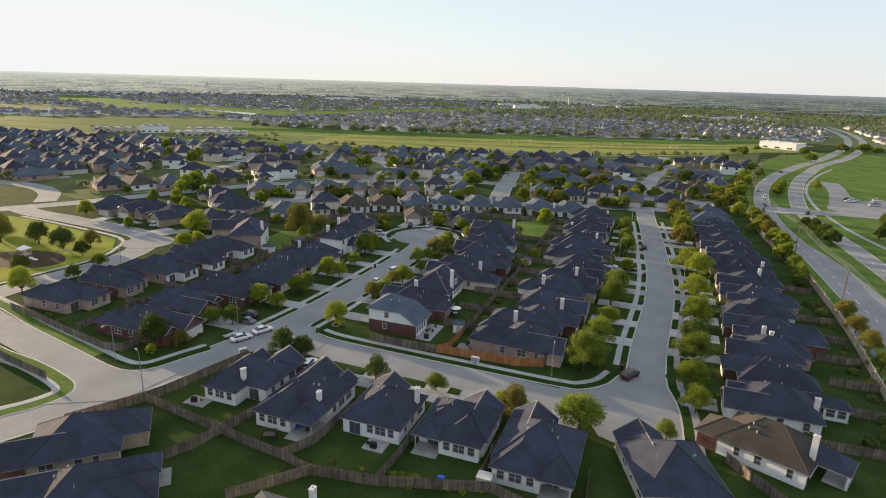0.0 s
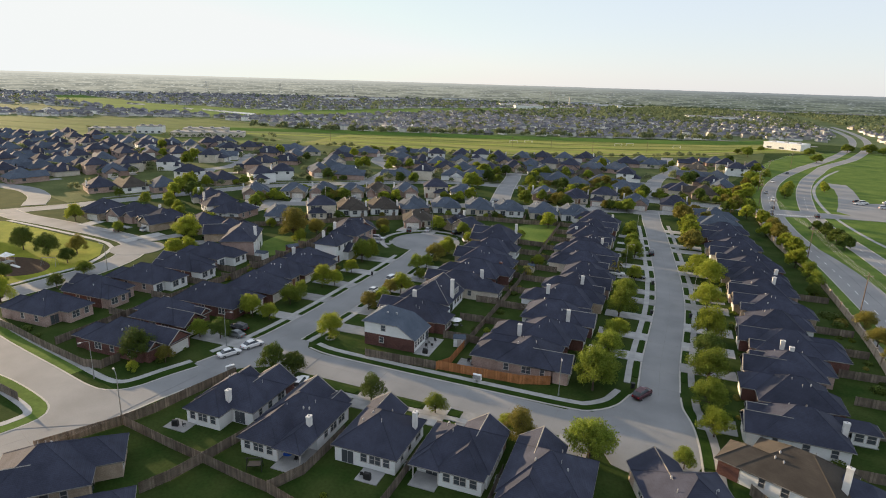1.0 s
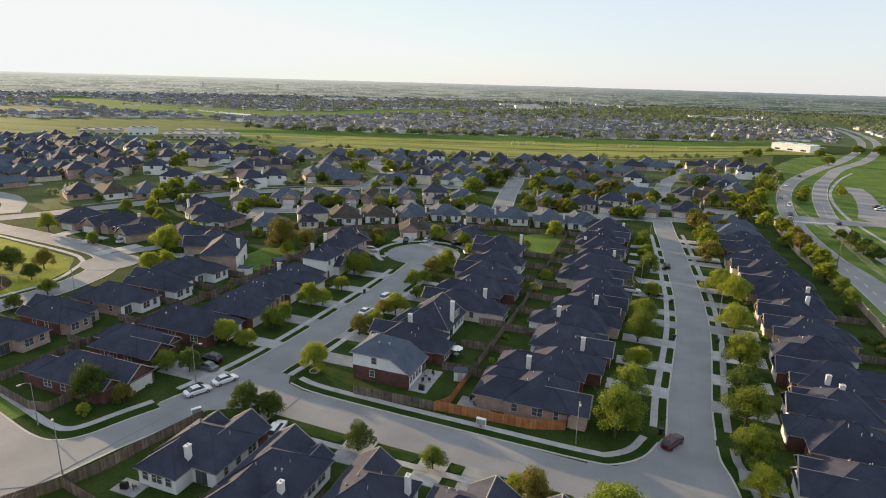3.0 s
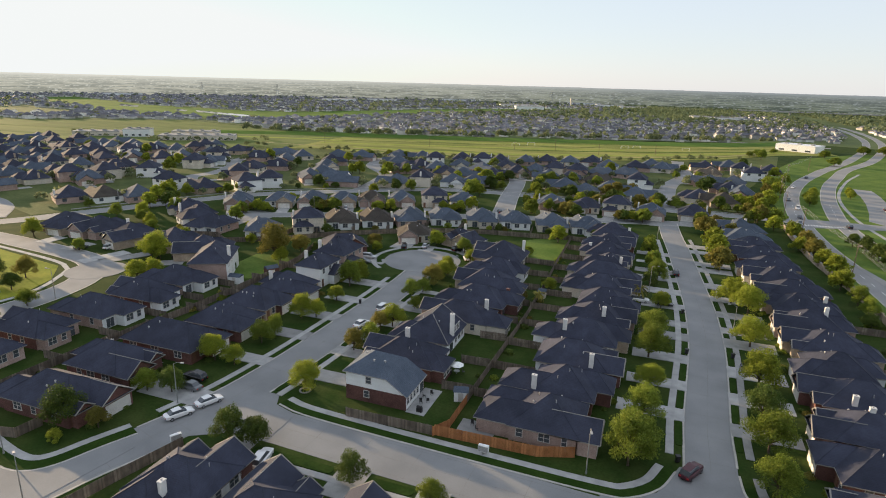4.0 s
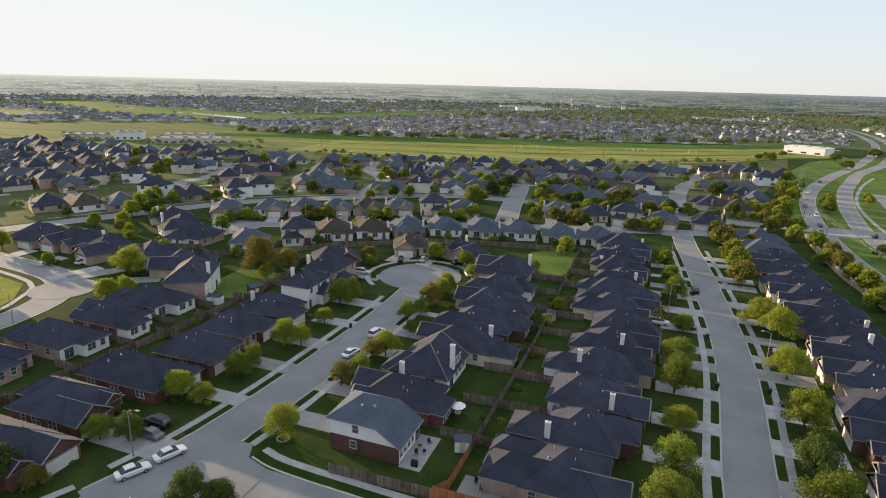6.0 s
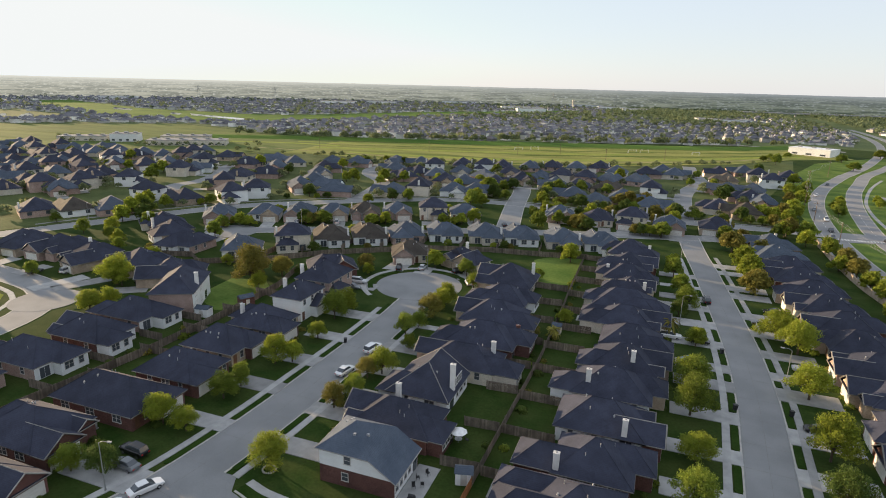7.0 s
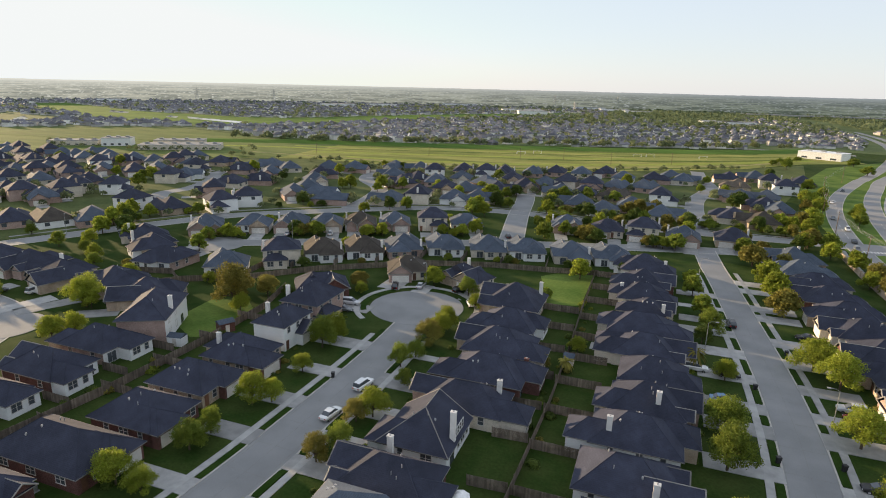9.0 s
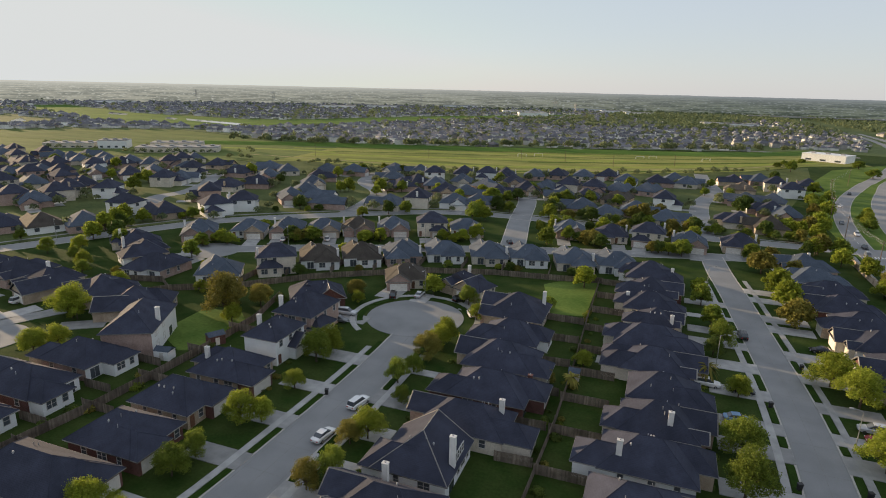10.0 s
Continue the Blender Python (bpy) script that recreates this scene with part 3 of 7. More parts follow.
def rounded(x0, y0, x1, y1, r):
    r = min(r, abs(x1 - x0) / 2.01, abs(y1 - y0) / 2.01)
    out = []
    for cx, cy, a in ((x1 - r, y1 - r, 0), (x0 + r, y1 - r, 90), (x0 + r, y0 + r, 180), (x1 - r, y0 + r, 270)):
        out += [(cx + r * math.cos(radians(a + k * 30)), cy + r * math.sin(radians(a + k * 30))) for k in range(4)]
    return out


def frontage(line, side, verges, lots, half, verge_w=1.15):
    """Verge strips, the driveways between them and the pavement along one side of a street. verges: (from, to) in order; lots: (middle, garage x)."""
    def kerb_x(y):
        return centre_x(line, y) + side * (half + 0.12)
    for s0, s1 in verges:
        r = [(kerb_x(y) + side * x, y) for x, y in rounded(0, s0, verge_w, s1, 0.55)]
        tagged(part("verge", slab(r if side > 0 else r[::-1], -0.1, 0.112), LAWN), "dark green planting strip between kerb and pavement", "verge", "verges", "structure")
    for (_, a), (b, _) in zip(verges, verges[1:]):
        y, gx = (a + b) / 2, min(lots, key=lambda q: abs(q[0] - (a + b) / 2))[1]
        x0, x1 = sorted((kerb_x(y) - side * 0.25, gx))
        if b - a > 2.2:
            h = min(b - a - 0.3, 5.2) / 2
            tagged(part("driveway", slab([(x0, y - h), (x1, y - h), (x1, y + h), (x0, y + h)], -0.1, 0.104), PALE), "pale concrete driveway leading to a garage", "driveway", "driveways", "structure")
    w = [p for p in line if verges[0][0] - 3 <= p.y <= verges[-1][1]]
    near, outer = -side * (half + verge_w + 0.32), -side * (half + verge_w + 1.55)
    setting("pavement", ribbon(w, *((near, outer) if side < 0 else (outer, near)), -0.1, 0.12), PALE, "pale concrete pavement along the front lawns", "pavement")


# ---- houses ----
PITCH, OVER = 0.67, 0.45


def hip(x0, y0, x1, y1, z, gable0=False, gable1=False, inner0=0.0, inner1=0.0, along=False):
    """A hipped roof over a rectangle, ridge along x if that is longer or along is set. gable0/gable1: upright ends; inner: runs that far into another roof.
    Returns roof, fascia, caps, gable walls."""
    flip = (y1 - y0) > (x1 - x0) and not along
    if flip:
        x0, y0, x1, y1 = y0, x0, y1, x1
    a0, b0, a1, b1 = x0 - OVER - inner0, y0 - OVER, x1 + OVER + inner1, y1 + OVER
    half, ym = (b1 - b0) / 2, (b0 + b1) / 2
    zr = z + half * PITCH
    r0 = a0 + (0.0 if gable0 or inner0 else half)
    r1 = a1 - (0.0 if gable1 or inner1 else half)
    if r1 < r0:
        r0 = r1 = (r0 + r1) / 2
    zb = z - 0.10
    v = [(a0, b0, z), (a1, b0, z), (a1, b1, z), (a0, b1, z), (r0, ym, zr), (r1, ym, zr), (a0, b0, zb), (a1, b0, zb), (a1, b1, zb), (a0, b1, zb)]
    f = [(0, 1, 5, 4), (2, 3, 4, 5), (6, 9, 8, 7), (0, 6, 7, 1), (1, 7, 8, 2), (2, 8, 9, 3), (3, 9, 6, 0)]
    f += [(1, 2, 5), (3, 0, 4)]
    t = 0.03
    fas = join(box(a0 - t, b0 - t, z - 0.15, a1 + t, b0, z + 0.015), box(a0 - t, b1, z - 0.15, a1 + t, b1 + t, z + 0.015),
               box(a0 - t, b0, z - 0.15, a0, b1, z + 0.015), box(a1, b0, z - 0.15, a1 + t, b1, z + 0.015))
    caps = []
    ridge = [((r0, ym, zr), (r1, ym, zr))]
    if not (gable0 or inner0):
        ridge += [((a0, b0, z), (r0, ym, zr)), ((a0, b1, z), (r0, ym, zr))]
    if not (gable1 or inner1):
        ridge += [((a1, b0, z), (r1, ym, zr)), ((a1, b1, z), (r1, ym, zr))]
    for p, q in ridge:
        if (Vector(q) - Vector(p)).length > 0.4:
            caps.append(tube(p, q, 0.085, 0.085, 4))
    walls = []
    for g, a, s in ((gable0, a0, -1), (gable1, a1, 1)):
        if g:
            # barge boards and the gable's face
            for b in (b0, b1):
                caps.append(tube((a + s * 0.02, b, z - 0.05), (a + s * 0.02, ym, zr - 0.02), 0.12, 0.12, 4))
            w = a - s * OVER * 0.9
            walls.append(([(w, b0 + OVER, z), (w, b1 - OVER, z), (w, ym, zr - OVER * PITCH - 0.02), (w - s * 0.2, b0 + OVER, z), (w - s * 0.2, b1 - OVER, z), (w - s * 0.2, ym, zr - OVER * PITCH - 0.02)],
                          [(0, 1, 2), (5, 4, 3), (0, 3, 4, 1), (1, 4, 5, 2), (2, 5, 3, 0)]))
            f = [q for q in f if q != ((3, 0, 4) if s < 0 else (1, 2, 5))]
    def back(geo):
        return ([(y, x, zz) for x, y, zz in geo[0]], [tuple(reversed(q)) for q in geo[1]]) if flip else geo
    return back((v, f)), back(fas), back(join(*caps)) if caps else None, [back(w) for w in walls]


WINDOWS = {}


def window(parent, x, y, z, w, h, side):
    """A framed window on a wall that faces side (0: +x, 1: +y, 2: -x, 3: -y); the pane is a sub-part."""
    key = (w, h)
    if key not in WINDOWS:
        t = 0.09
        fr = join(box(-0.03, -w / 2 - t, 0, 0.07, -w / 2, h), box(-0.03, w / 2, 0, 0.07, w / 2 + t, h), box(-0.03, -w / 2 - t, h, 0.07, w / 2 + t, h + t),
                  box(-0.03, -w / 2 - t - 0.05, -t, 0.10, w / 2 + t + 0.05, 0), box(-0.03, -w / 2, h / 2 - 0.03, 0.05, w / 2, h / 2 + 0.03))
        if w > 1.3:
            fr = join(fr, box(-0.03, -0.05, 0, 0.06, 0.05, h))
        WINDOWS[key] = (solid("window", *fr, TRIM), solid("pane", *box(-0.02, -w / 2, 0, 0.025, w / 2, h), GLASS))
    fr, pane = WINDOWS[key]
    ob = part("window", fr, None, parent)
    ob.matrix_basis = pose(x, y, z, 0, 0, 90 * side)
    part("pane", pane, None, ob)
    return ob


def chimney(parent, x, y, top, material=CHIMNEY, w=0.62, d=0.84, low=0.0):
    ch = part("chimney", join(box(x - d / 2, y - w / 2, low, x + d / 2, y + w / 2, top - 0.14), box(x - d / 2 - 0.05, y - w / 2 - 0.05, top - 0.14, x + d / 2 + 0.05, y + w / 2 + 0.05, top)), material, parent, "boxed chimney clad in pale siding")
    part("flue_cap", join(tube((x, y, top), (x, y, top + 0.16), 0.11, 0.11, 8), tube((x, y, top + 0.16), (x, y, top + 0.2), 0.17, 0.13, 8)), VENT, ch)


def vents(parent, rng, x0, x1, W, E, n=3):
    for _ in range(n):
        L, mid = x1 - x0, (x0 + x1) / 2
        x = mid + rng.uniform(-0.25, 0.25) * L
        y = rng.choice((-1, 1)) * rng.uniform(0.08, 0.30) * W
        z = E + PITCH * (OVER + min(W / 2 - abs(y), L / 2 - abs(x - mid)))
        if rng.random() < 0.45:
            geo = join(tube((x, y, z - 0.3), (x, y, z + 0.18), 0.12, 0.12), tube((x, y, z + 0.16), (x, y, z + 0.38), 0.18, 0.10))
            part("roof_vent", geo, VENT, parent, "round metal roof vent")
        else:
            part("vent_pipe", tube((x, y, z - 0.3), (x, y, z + 0.55), 0.06, 0.06, 6), VENT, parent)


def house(x0, x1, y0, y1, facing, label, storeys=1, wall=RED_BRICK, back=None, roof=0, garage=1, seed=0, chimneys=(), gable=True, porch=0, rear=None, tidy=2, turn=0.0, group="", front=None, panes=3, sides=None, rear_gable=False):
    """A suburban house whose eaves fill a rectangle of the street grid. facing: where its garage looks (0: +x, 90: +y, 180: -x, 270: -y). garage: the side (left +1) of the garage.
    back: the wall of rear and sides. porch: a covered rear corner (+1 or -1). chimneys: (x, y, top) in the plan. tidy: 2 all parts, 1 fewer."""
    rng = random.Random(seed)
    x0, x1, y0, y1 = x0 + OVER, x1 - OVER, y0 + OVER, y1 - OVER
    cx, cy = (x0 + x1) / 2, (y0 + y1) / 2
    L, W = (x1 - x0, y1 - y0) if facing in (0, 180) else (y1 - y0, x1 - x0)
    m = pose(cx, cy, 0, 0, 0, facing + turn)
    inv = m.inverted()
    h = thing("house", label, "house", m, group)
    back = back or wall
    rm = ROOFS[roof]
    E = 2.75 if storeys == 1 else 5.45
    g = front if front is not None else (0.15 * L + rng.uniform(-0.4, 0.6) if storeys == 1 else 0.16 * L)
    r = rear if rear is not None else 0.14 * L
    gy0, gy1 = (-W / 2 + 0.0, W * 0.08) if garage < 0 else (-W * 0.08, W / 2)
    ry0, ry1 = (-W * 0.12, W / 2 - 0.3) if (porch or -garage) > 0 else (-W / 2 + 0.3, W * 0.12)
    mx0, mx1 = -L / 2 + r, L / 2 - g
    t = 0.2

    def shell(name, a0, b0, a1, b1, z, mat):
        """Four walls with thickness and a floor slab."""
        return part(name, join(box(a0, b0, 0, a1, b0 + t, z), box(a0, b1 - t, 0, a1, b1, z), box(a0, b0 + t, 0, a0 + t, b1 - t, z), box(a1 - t, b0 + t, 0, a1, b1 - t, z),
                               box(a0 + t, b0 + t, 0, a1 - t, b1 - t, 0.15)), mat, h)

    def roofed(name, *a, **k):
        rf, fa, ca, gw = hip(*a, **k, along=name != "roof")
        ro = part(name, rf, rm, h)
        part("fascia", fa, FASCIA, ro)
        if ca:
            part("ridge_cap", ca, rm if not gw else FASCIA, ro)
        for q in gw:
            part("gable_wall", q, back if name == "roof" else wall, h)

    two_tone = storeys == 2 and wall is RED_BRICK
    shell("wall", mx0, -W / 2, mx1, W / 2, E if not two_tone else 2.75, sides or back)
    if sides:
        part("rear_wall", box(mx0 - 0.03, -W / 2 + 0.02, 0, mx0, W / 2 - 0.02, E - 0.02), back, h)
    if two_tone:
        part("wall", join(box(mx0, -W / 2, 2.754, mx1, -W / 2 + t, E), box(mx0, W / 2 - t, 2.754, mx1, W / 2, E), box(mx0, -W / 2 + t, 2.754, mx0 + t, W / 2 - t, E), box(mx1 - t, -W / 2 + t, 2.754, mx1, W / 2 - t, E)), SIDING, h, "cream siding of the upper floor")
    roofed("roof", mx0, -W / 2, mx1, W / 2, E, gable0=rear_gable)
    half = min(W, mx1 - mx0) / 2 + OVER
    zr = E + half * PITCH
    # garage wing towards the street
    shell("wall", mx1 - t, gy0, L / 2, gy1, 2.75 - 0.003, wall)
    gh = (gy1 - gy0) / 2 + OVER
    roofed("garage_roof", mx1 + 0.5, gy0, L / 2, gy1, 2.75 - 0.003 if storeys == 1 else 2.8, gable1=gable, inner0=gh + 1.2 if storeys == 1 else 1.0)
    gm = (gy0 + gy1) / 2
    part("garage_door", join(*[box(L / 2 - 0.02, gm - 2.4, 0.05 + 0.53 * i, L / 2 + 0.05, gm + 2.4, 0.55 + 0.53 * i) for i in range(4)]), GARAGE, h, "pale panelled garage door")
    # second front gable beside the entrance
    if gable and storeys == 1 and g > 1.5 and rng.random() < 0.6:
        ey0, ey1 = (W * 0.14, W / 2 - 0.6) if garage < 0 else (-W / 2 + 0.6, -W * 0.14)
        shell("wall", mx1 - t, ey0, mx1 + 1.2, ey1, 2.744, wall)
        roofed("front_roof", mx1 + 0.5, ey0, mx1 + 1.2, ey1, 2.744, gable1=True, inner0=(ey1 - ey0) / 2 + OVER + 1.0)
    # rear wing
    if r > 1.5:
        shell("wall", -L / 2, ry0, mx0 + t, ry1, 2.74, back)
        roofed("rear_roof", -L / 2, ry0, mx0 - 0.2, ry1, 2.74 if storeys == 1 else 2.8, inner1=(ry1 - ry0) / 2 + OVER + 1.0 if storeys == 1 else 0.6)
    if porch:
        s = porch
        py0, py1 = (W * 0.12, W / 2) if s < 0 else (-W / 2, -W * 0.12)
        roofed("porch_roof", -L / 2 - 0.2, py0, mx0 - 0.2, py1, 2.70, inner1=(py1 - py0) / 2 + OVER + 0.6)
        for px, py in ((-L / 2 + 0.1, py0 + 0.1), (-L / 2 + 0.1, py1 - 0.1)):
            part("porch_post", box(px - 0.09, py - 0.09, 0, px + 0.09, py + 0.09, 2.7), TRIM, h)
        part("patio", box(-L / 2 - 1.6, py0, 0, mx0, py1, 0.12), PALE, h, "pale concrete patio slab")
    # windows and doors
    lv = [1.0] if storeys == 1 else [1.0, 3.75]
    for z in lv:
        for s, side in ((-1, 3), (1, 1)):
            if (side, facing) in ((1, 0), (3, 180)):     # blind wall towards the next lot
                continue
            n = panes if tidy == 2 else 2
            for i in range(n):
                x = mx0 + (mx1 - mx0) * (i + 0.7 + rng.uniform(-0.2, 0.2)) / (n + 0.4)
                w = rng.choice((0.75, 0.95, 1.7)) if tidy == 2 else 0.95
                window(h, x, s * W / 2, z, w, 1.35, side)
        n = 3 if tidy == 2 else 2
        for i in range(n):
            y = ry0 + (ry1 - ry0) * (i + 0.6) / (n + 0.2)
            window(h, -L / 2 if r > 1.5 and z < 2 else mx0, y, z, 1.7 if i == 1 else 0.95, 1.45, 2)
    oy0, oy1 = (gy1 + 0.5, W / 2 - 0.6) if garage < 0 else (-W / 2 + 0.6, gy0 - 0.5)
    part("door", box(mx1 - 0.02, oy0 - 0.05, 0.1, mx1 + 0.06, oy0 + 0.9, 2.2), DOOR, h)
    if storeys == 2:
        for i in range(3):
            window(h, mx1, -W / 2 + W * (i + 0.5) / 3, 3.75, 0.95, 1.35, 0)
    else:
        window(h, mx1, (oy0 + oy1) / 2 + 0.9, 0.9, 0.95, 1.45, 0)
    if rear_gable:
        for i in range(4):
            window(h, mx0, W * (0.09 * i - 0.14), 3.7, 0.75, 1.3, 2)
    # rear patio door
    dy = (ry0 - 1.6) if ry0 > -W / 2 + 1.5 else (ry1 + 1.6)
    part("patio_door", join(box(mx0 - 0.05, dy - 0.95, 0.1, mx0 + 0.02, dy - 0.03, 2.15), box(mx0 - 0.05, dy + 0.03, 0.1, mx0 + 0.02, dy + 0.95, 2.15)), GLASS, h, "glazed patio door")
    for px, py, top in chimneys:
        q = inv @ Vector((px, py, 0))
        qx, qy = min(max(q.x, mx0 + 0.35), mx1 - 0.35), min(max(q.y, -W / 2 + 0.3), W / 2 - 0.3)
        chimney(h, qx, qy, top, CHIMNEY if back is not RED_BRICK or rng.random() < 0.8 else RED_BRICK, low=E - 0.4)
    vents(h, rng, mx0, mx1, W, E, 4 if tidy == 2 else 2)
    return h


# ---- the houses near the camera, row by row ----
RB, PB, TB, SW, CR = RED_BRICK, PINK_BRICK, TAN_BRICK, SIDING, CREAM
WORDS = {RB: "red brick", PB: "pinkish brick", TB: "tan brick", SW: "white-sided", CR: "cream-sided"}
TONES = ("charcoal", "slate-grey", "weathered brown", "tan")


def said(storeys, wall, roof, more=""):
    return f"{'one' if storeys == 1 else 'two'}-storey {WORDS[wall]} house with {TONES[roof]} hipped roof{more}"


# front row: x0, x1, y0, y1, roof, garage side, chimneys, porch
FRONT = [
    (-68.0, -56.2, 65.6, 81.0, 0, -1, [(-61.5, 65.4, 5.5)], 0, 3.0),
    (-54.8, -43.2, 62.4, 80.0, 0, 1, [(-45.2, 67.0, 5.5)], 1, 4.6),
    (-40.6, -29.9, 65.2, 80.0, 0, 1, [(-29.6, 74.6, 5.9)], 0, 1.0),
    (-28.3, -16.8, 66.6, 80.0, 0, -1, [], -1, 1.8),
    (-15.3, -3.0, 63.2, 79.5, 0, 1, [], 1, 2.2),
]
for i, (x0, x1, y0, y1, rf, ga, chs, po, re) in enumerate(FRONT):
    house(x0, x1, y0, y1, 90, said(1, SW, rf, ""), 1, PB if i % 2 else RB, SW, rf, ga, 10 + i, chs, True, po, re, group="houses along the front street")
house(3.0, 15.2, 65.6, 81.8, 90, said(1, TB, 0, " partly in sunlight"), 1, TB, CR, 0, 1, 21, [], True, 0, 1.0, turn=19.8, group="houses along the front street")
house(14.1, 31.4, 81.2, 91.8, 180, said(1, SW, 2, " and white walls"), 1, RB, SW, 2, 1, 22, [(29.6, 82.4, 7.0)], False, 0, 1.0, turn=-24.0, group="houses along the front street")


def garden_room(name, label, x, y, turn, u, v, tall, glazed):
    """A low hipped annex, its half sizes u and v: open on posts, or walled and glazed."""
    q = thing(name, label, "porch" if not glazed else "sunroom", pose(x, y, 0, 0, 0, turn))
    rf, fa, ca, _ = hip(-u, -v, u, v, tall, inner0=2.0, along=True)
    ro = part("roof", rf, ROOFS[0], q)
    part("fascia", fa, FASCIA, ro)
    part("floor_slab", box(-u, -v, 0, u + 0.2, v, 0.14), PALE, q, "pale concrete slab")
    for k in (-1, 1):
        part("post", box(u - 0.16, k * (v - 0.1) - 0.08, 0.14, u, k * (v - 0.1) + 0.08, tall), TRIM, q)
    if glazed:
        part("wall", join(box(-u, -v, 0.14, u - 0.17, -v + 0.15, tall), box(-u, v - 0.15, 0.14, u - 0.17, v, tall), box(u - 0.16, -v + 0.19, 0.14, u - 0.01, v - 0.19, tall)), SIDING, q)
        for k in (-0.45, 0.45):
            window(q, k * u, -v, 0.8, 1.2, 1.5, 3)
            window(q, u, k * v, 0.8, 1.2, 1.5, 0)
    else:
        part("half_wall", box(u - 0.14, -v + 0.2, 0.14, u - 0.02, v - 0.2, 1.0), SIDING, q, "white sided half wall")


garden_room("covered_porch", "dark-roofed covered porch on white posts behind the brown-roofed house", 32.5, 83.9, -24, 1.5, 2.2, 2.6, False)
garden_room("sunroom", "small white glazed sunroom with a dark hipped roof", 36.2, 103.6, 0, 1.9, 1.5, 2.5, True)
house(-82.4, -63.4, 40.8, 52.4, 180, said(1, RB, 0), 1, RB, TB, 0, 1, 23, [], True, 0, 3.5, turn=43.0, group="houses at the south-west bend")
house(-71.0, -53.0, 32.4, 43.9, 180, said(1, TB, 0), 1, TB, CR, 0, -1, 24, [], True, 1, 3.5, turn=43.0, group="houses at the south-west bend")
house(-41.0, -29.5, 33.0, 48.0, 270, said(1, TB, 0, " behind a back fence"), 1, TB, CR, 0, 1, 25, [(-32.7, 48.4, 6.2)], True, 0, 1.0, group="houses south of the back fences")
house(-26.0, -14.0, 33.0, 49.5, 270, said(1, RB, 0, " behind a back fence"), 1, RB, CR, 0, -1, 26, [], True, 0, 1.0, group="houses south of the back fences")
# west side of the east street (backs on the central fence)
EAST_W = [
    (-31.0, -11.0, 102.7, 113.4, PB, 0, -1, [], -1, 5.5),
    (-30.2, -10.4, 114.7, 124.8, RB, 0, 1, [(-24.6, 114.6, 5.7)], 0, 5.6),
    (-27.3, -9.4, 126.8, 136.6, RB, 0, -1, [(-15.4, 126.7, 5.9)], 0, 1.0),
    (-29.3, -9.0, 138.7, 148.6, TB, 0, 1, [(-22.6, 141.0, 6.6)], 0, 3.8),
    (-26.2, -8.4, 150.2, 160.0, PB, 0, 1, [(-15.6, 152.4, 6.4)], 0, 2.6),
    (-24.2, -8.0, 161.6, 171.2, RB, 0, -1, [], 0, 1.2),
    (-28.8, -8.6, 173.0, 182.6, TB, 0, 1, [], -1, 3.6),
    (-29.8, -8.8, 184.6, 194.6, RB, 0, -1, [], 0, 2.6),
    (-26.4, -12.4, 198.6, 206.6, CR, 0, 1, [(-12.5, 200.0, 5.3)], 0, 3.2),
    (-29.4, -11.8, 208.0, 217.6, TB, 0, -1, [(-28.5, 214, 5.1)], 0, 2.6),
    (-29.8, -12.2, 219.6, 230.0, RB, 0, 1, [], 0, 3.0),
    (-30.4, -12.0, 234.6, 246.0, CR, 0, -1, [(-12.0, 238.0, 5.9)], 0, 2.4),
]
for i, (x0, x1, y0, y1, wl, rf, ga, chs, po, re) in enumerate(EAST_W):
    bk = wl if i in (0, 1, 5) else (SW if i % 3 == 2 or i == 3 else CR)
    house(x0, x1, y0 - 0.1, y1 + 0.75, 0, said(1, wl, rf), 1, wl, bk, rf, ga, 40 + i, chs, i % 2 == 0, po, re, group="houses along the east street")
# east side of the east street
EAST_E = [
    (17.6, 34.0, 94.6, 104.4, SW, 0, 1, [(33.6, 98.8, 5.4)], 1.0),
    (18.6, 35.0, 106.4, 116.0, RB, 0, -1, [], 1.6),
    (19.8, 36.6, 118.2, 127.6, PB, 0, 1, [(28.4, 123.4, 6.9)], 2.0),
    (20.4, 41.0, 129.6, 139.4, RB, 0, -1, [(28.2, 130.6, 5.2)], 4.5),
    (21.0, 37.6, 141.6, 151.4, RB, 0, 1, [], 2.2),
    (21.4, 39.8, 153.5, 163.2, TB, 0, -1, [], 2.0),
    (21.0, 38.6, 165.6, 175.4, PB, 0, 1, [(32.0, 171.0, 7.2)], 2.8),
    (20.4, 38.2, 177.4, 187.2, TB, 0, -1, [(36.5, 182.0, 6.4)], 3.2),
    (19.6, 38.8, 189.4, 199.2, RB, 0, 1, [], 3.4),
    (18.6, 36.8, 201.2, 211.0, CR, 0, -1, [], 1.8),
    (17.6, 36.0, 213.4, 223.0, TB, 0, 1, [], 2.0),
    (16.6, 34.8, 225.4, 235.0, RB, 0, -1, [], 2.0),
    (15.8, 34.4, 237.0, 247.0, CR, 0, 1, [], 2.4),
    (14.6, 33.4, 250.0, 260.6, SW, 1, -1, [], 2.4),
]
for i, (x0, x1, y0, y1, wl, rf, ga, chs, re) in enumerate(EAST_E):
    house(x0, x1, y0 - 0.1, y1 + 0.75, 180, said(1, wl, rf), 1, wl, SW if i in (0, 4, 9) else wl, rf, ga, 60 + i, chs, i % 3 != 1, 1 if i in (3, 7) else 0, re, group="houses along the east street")
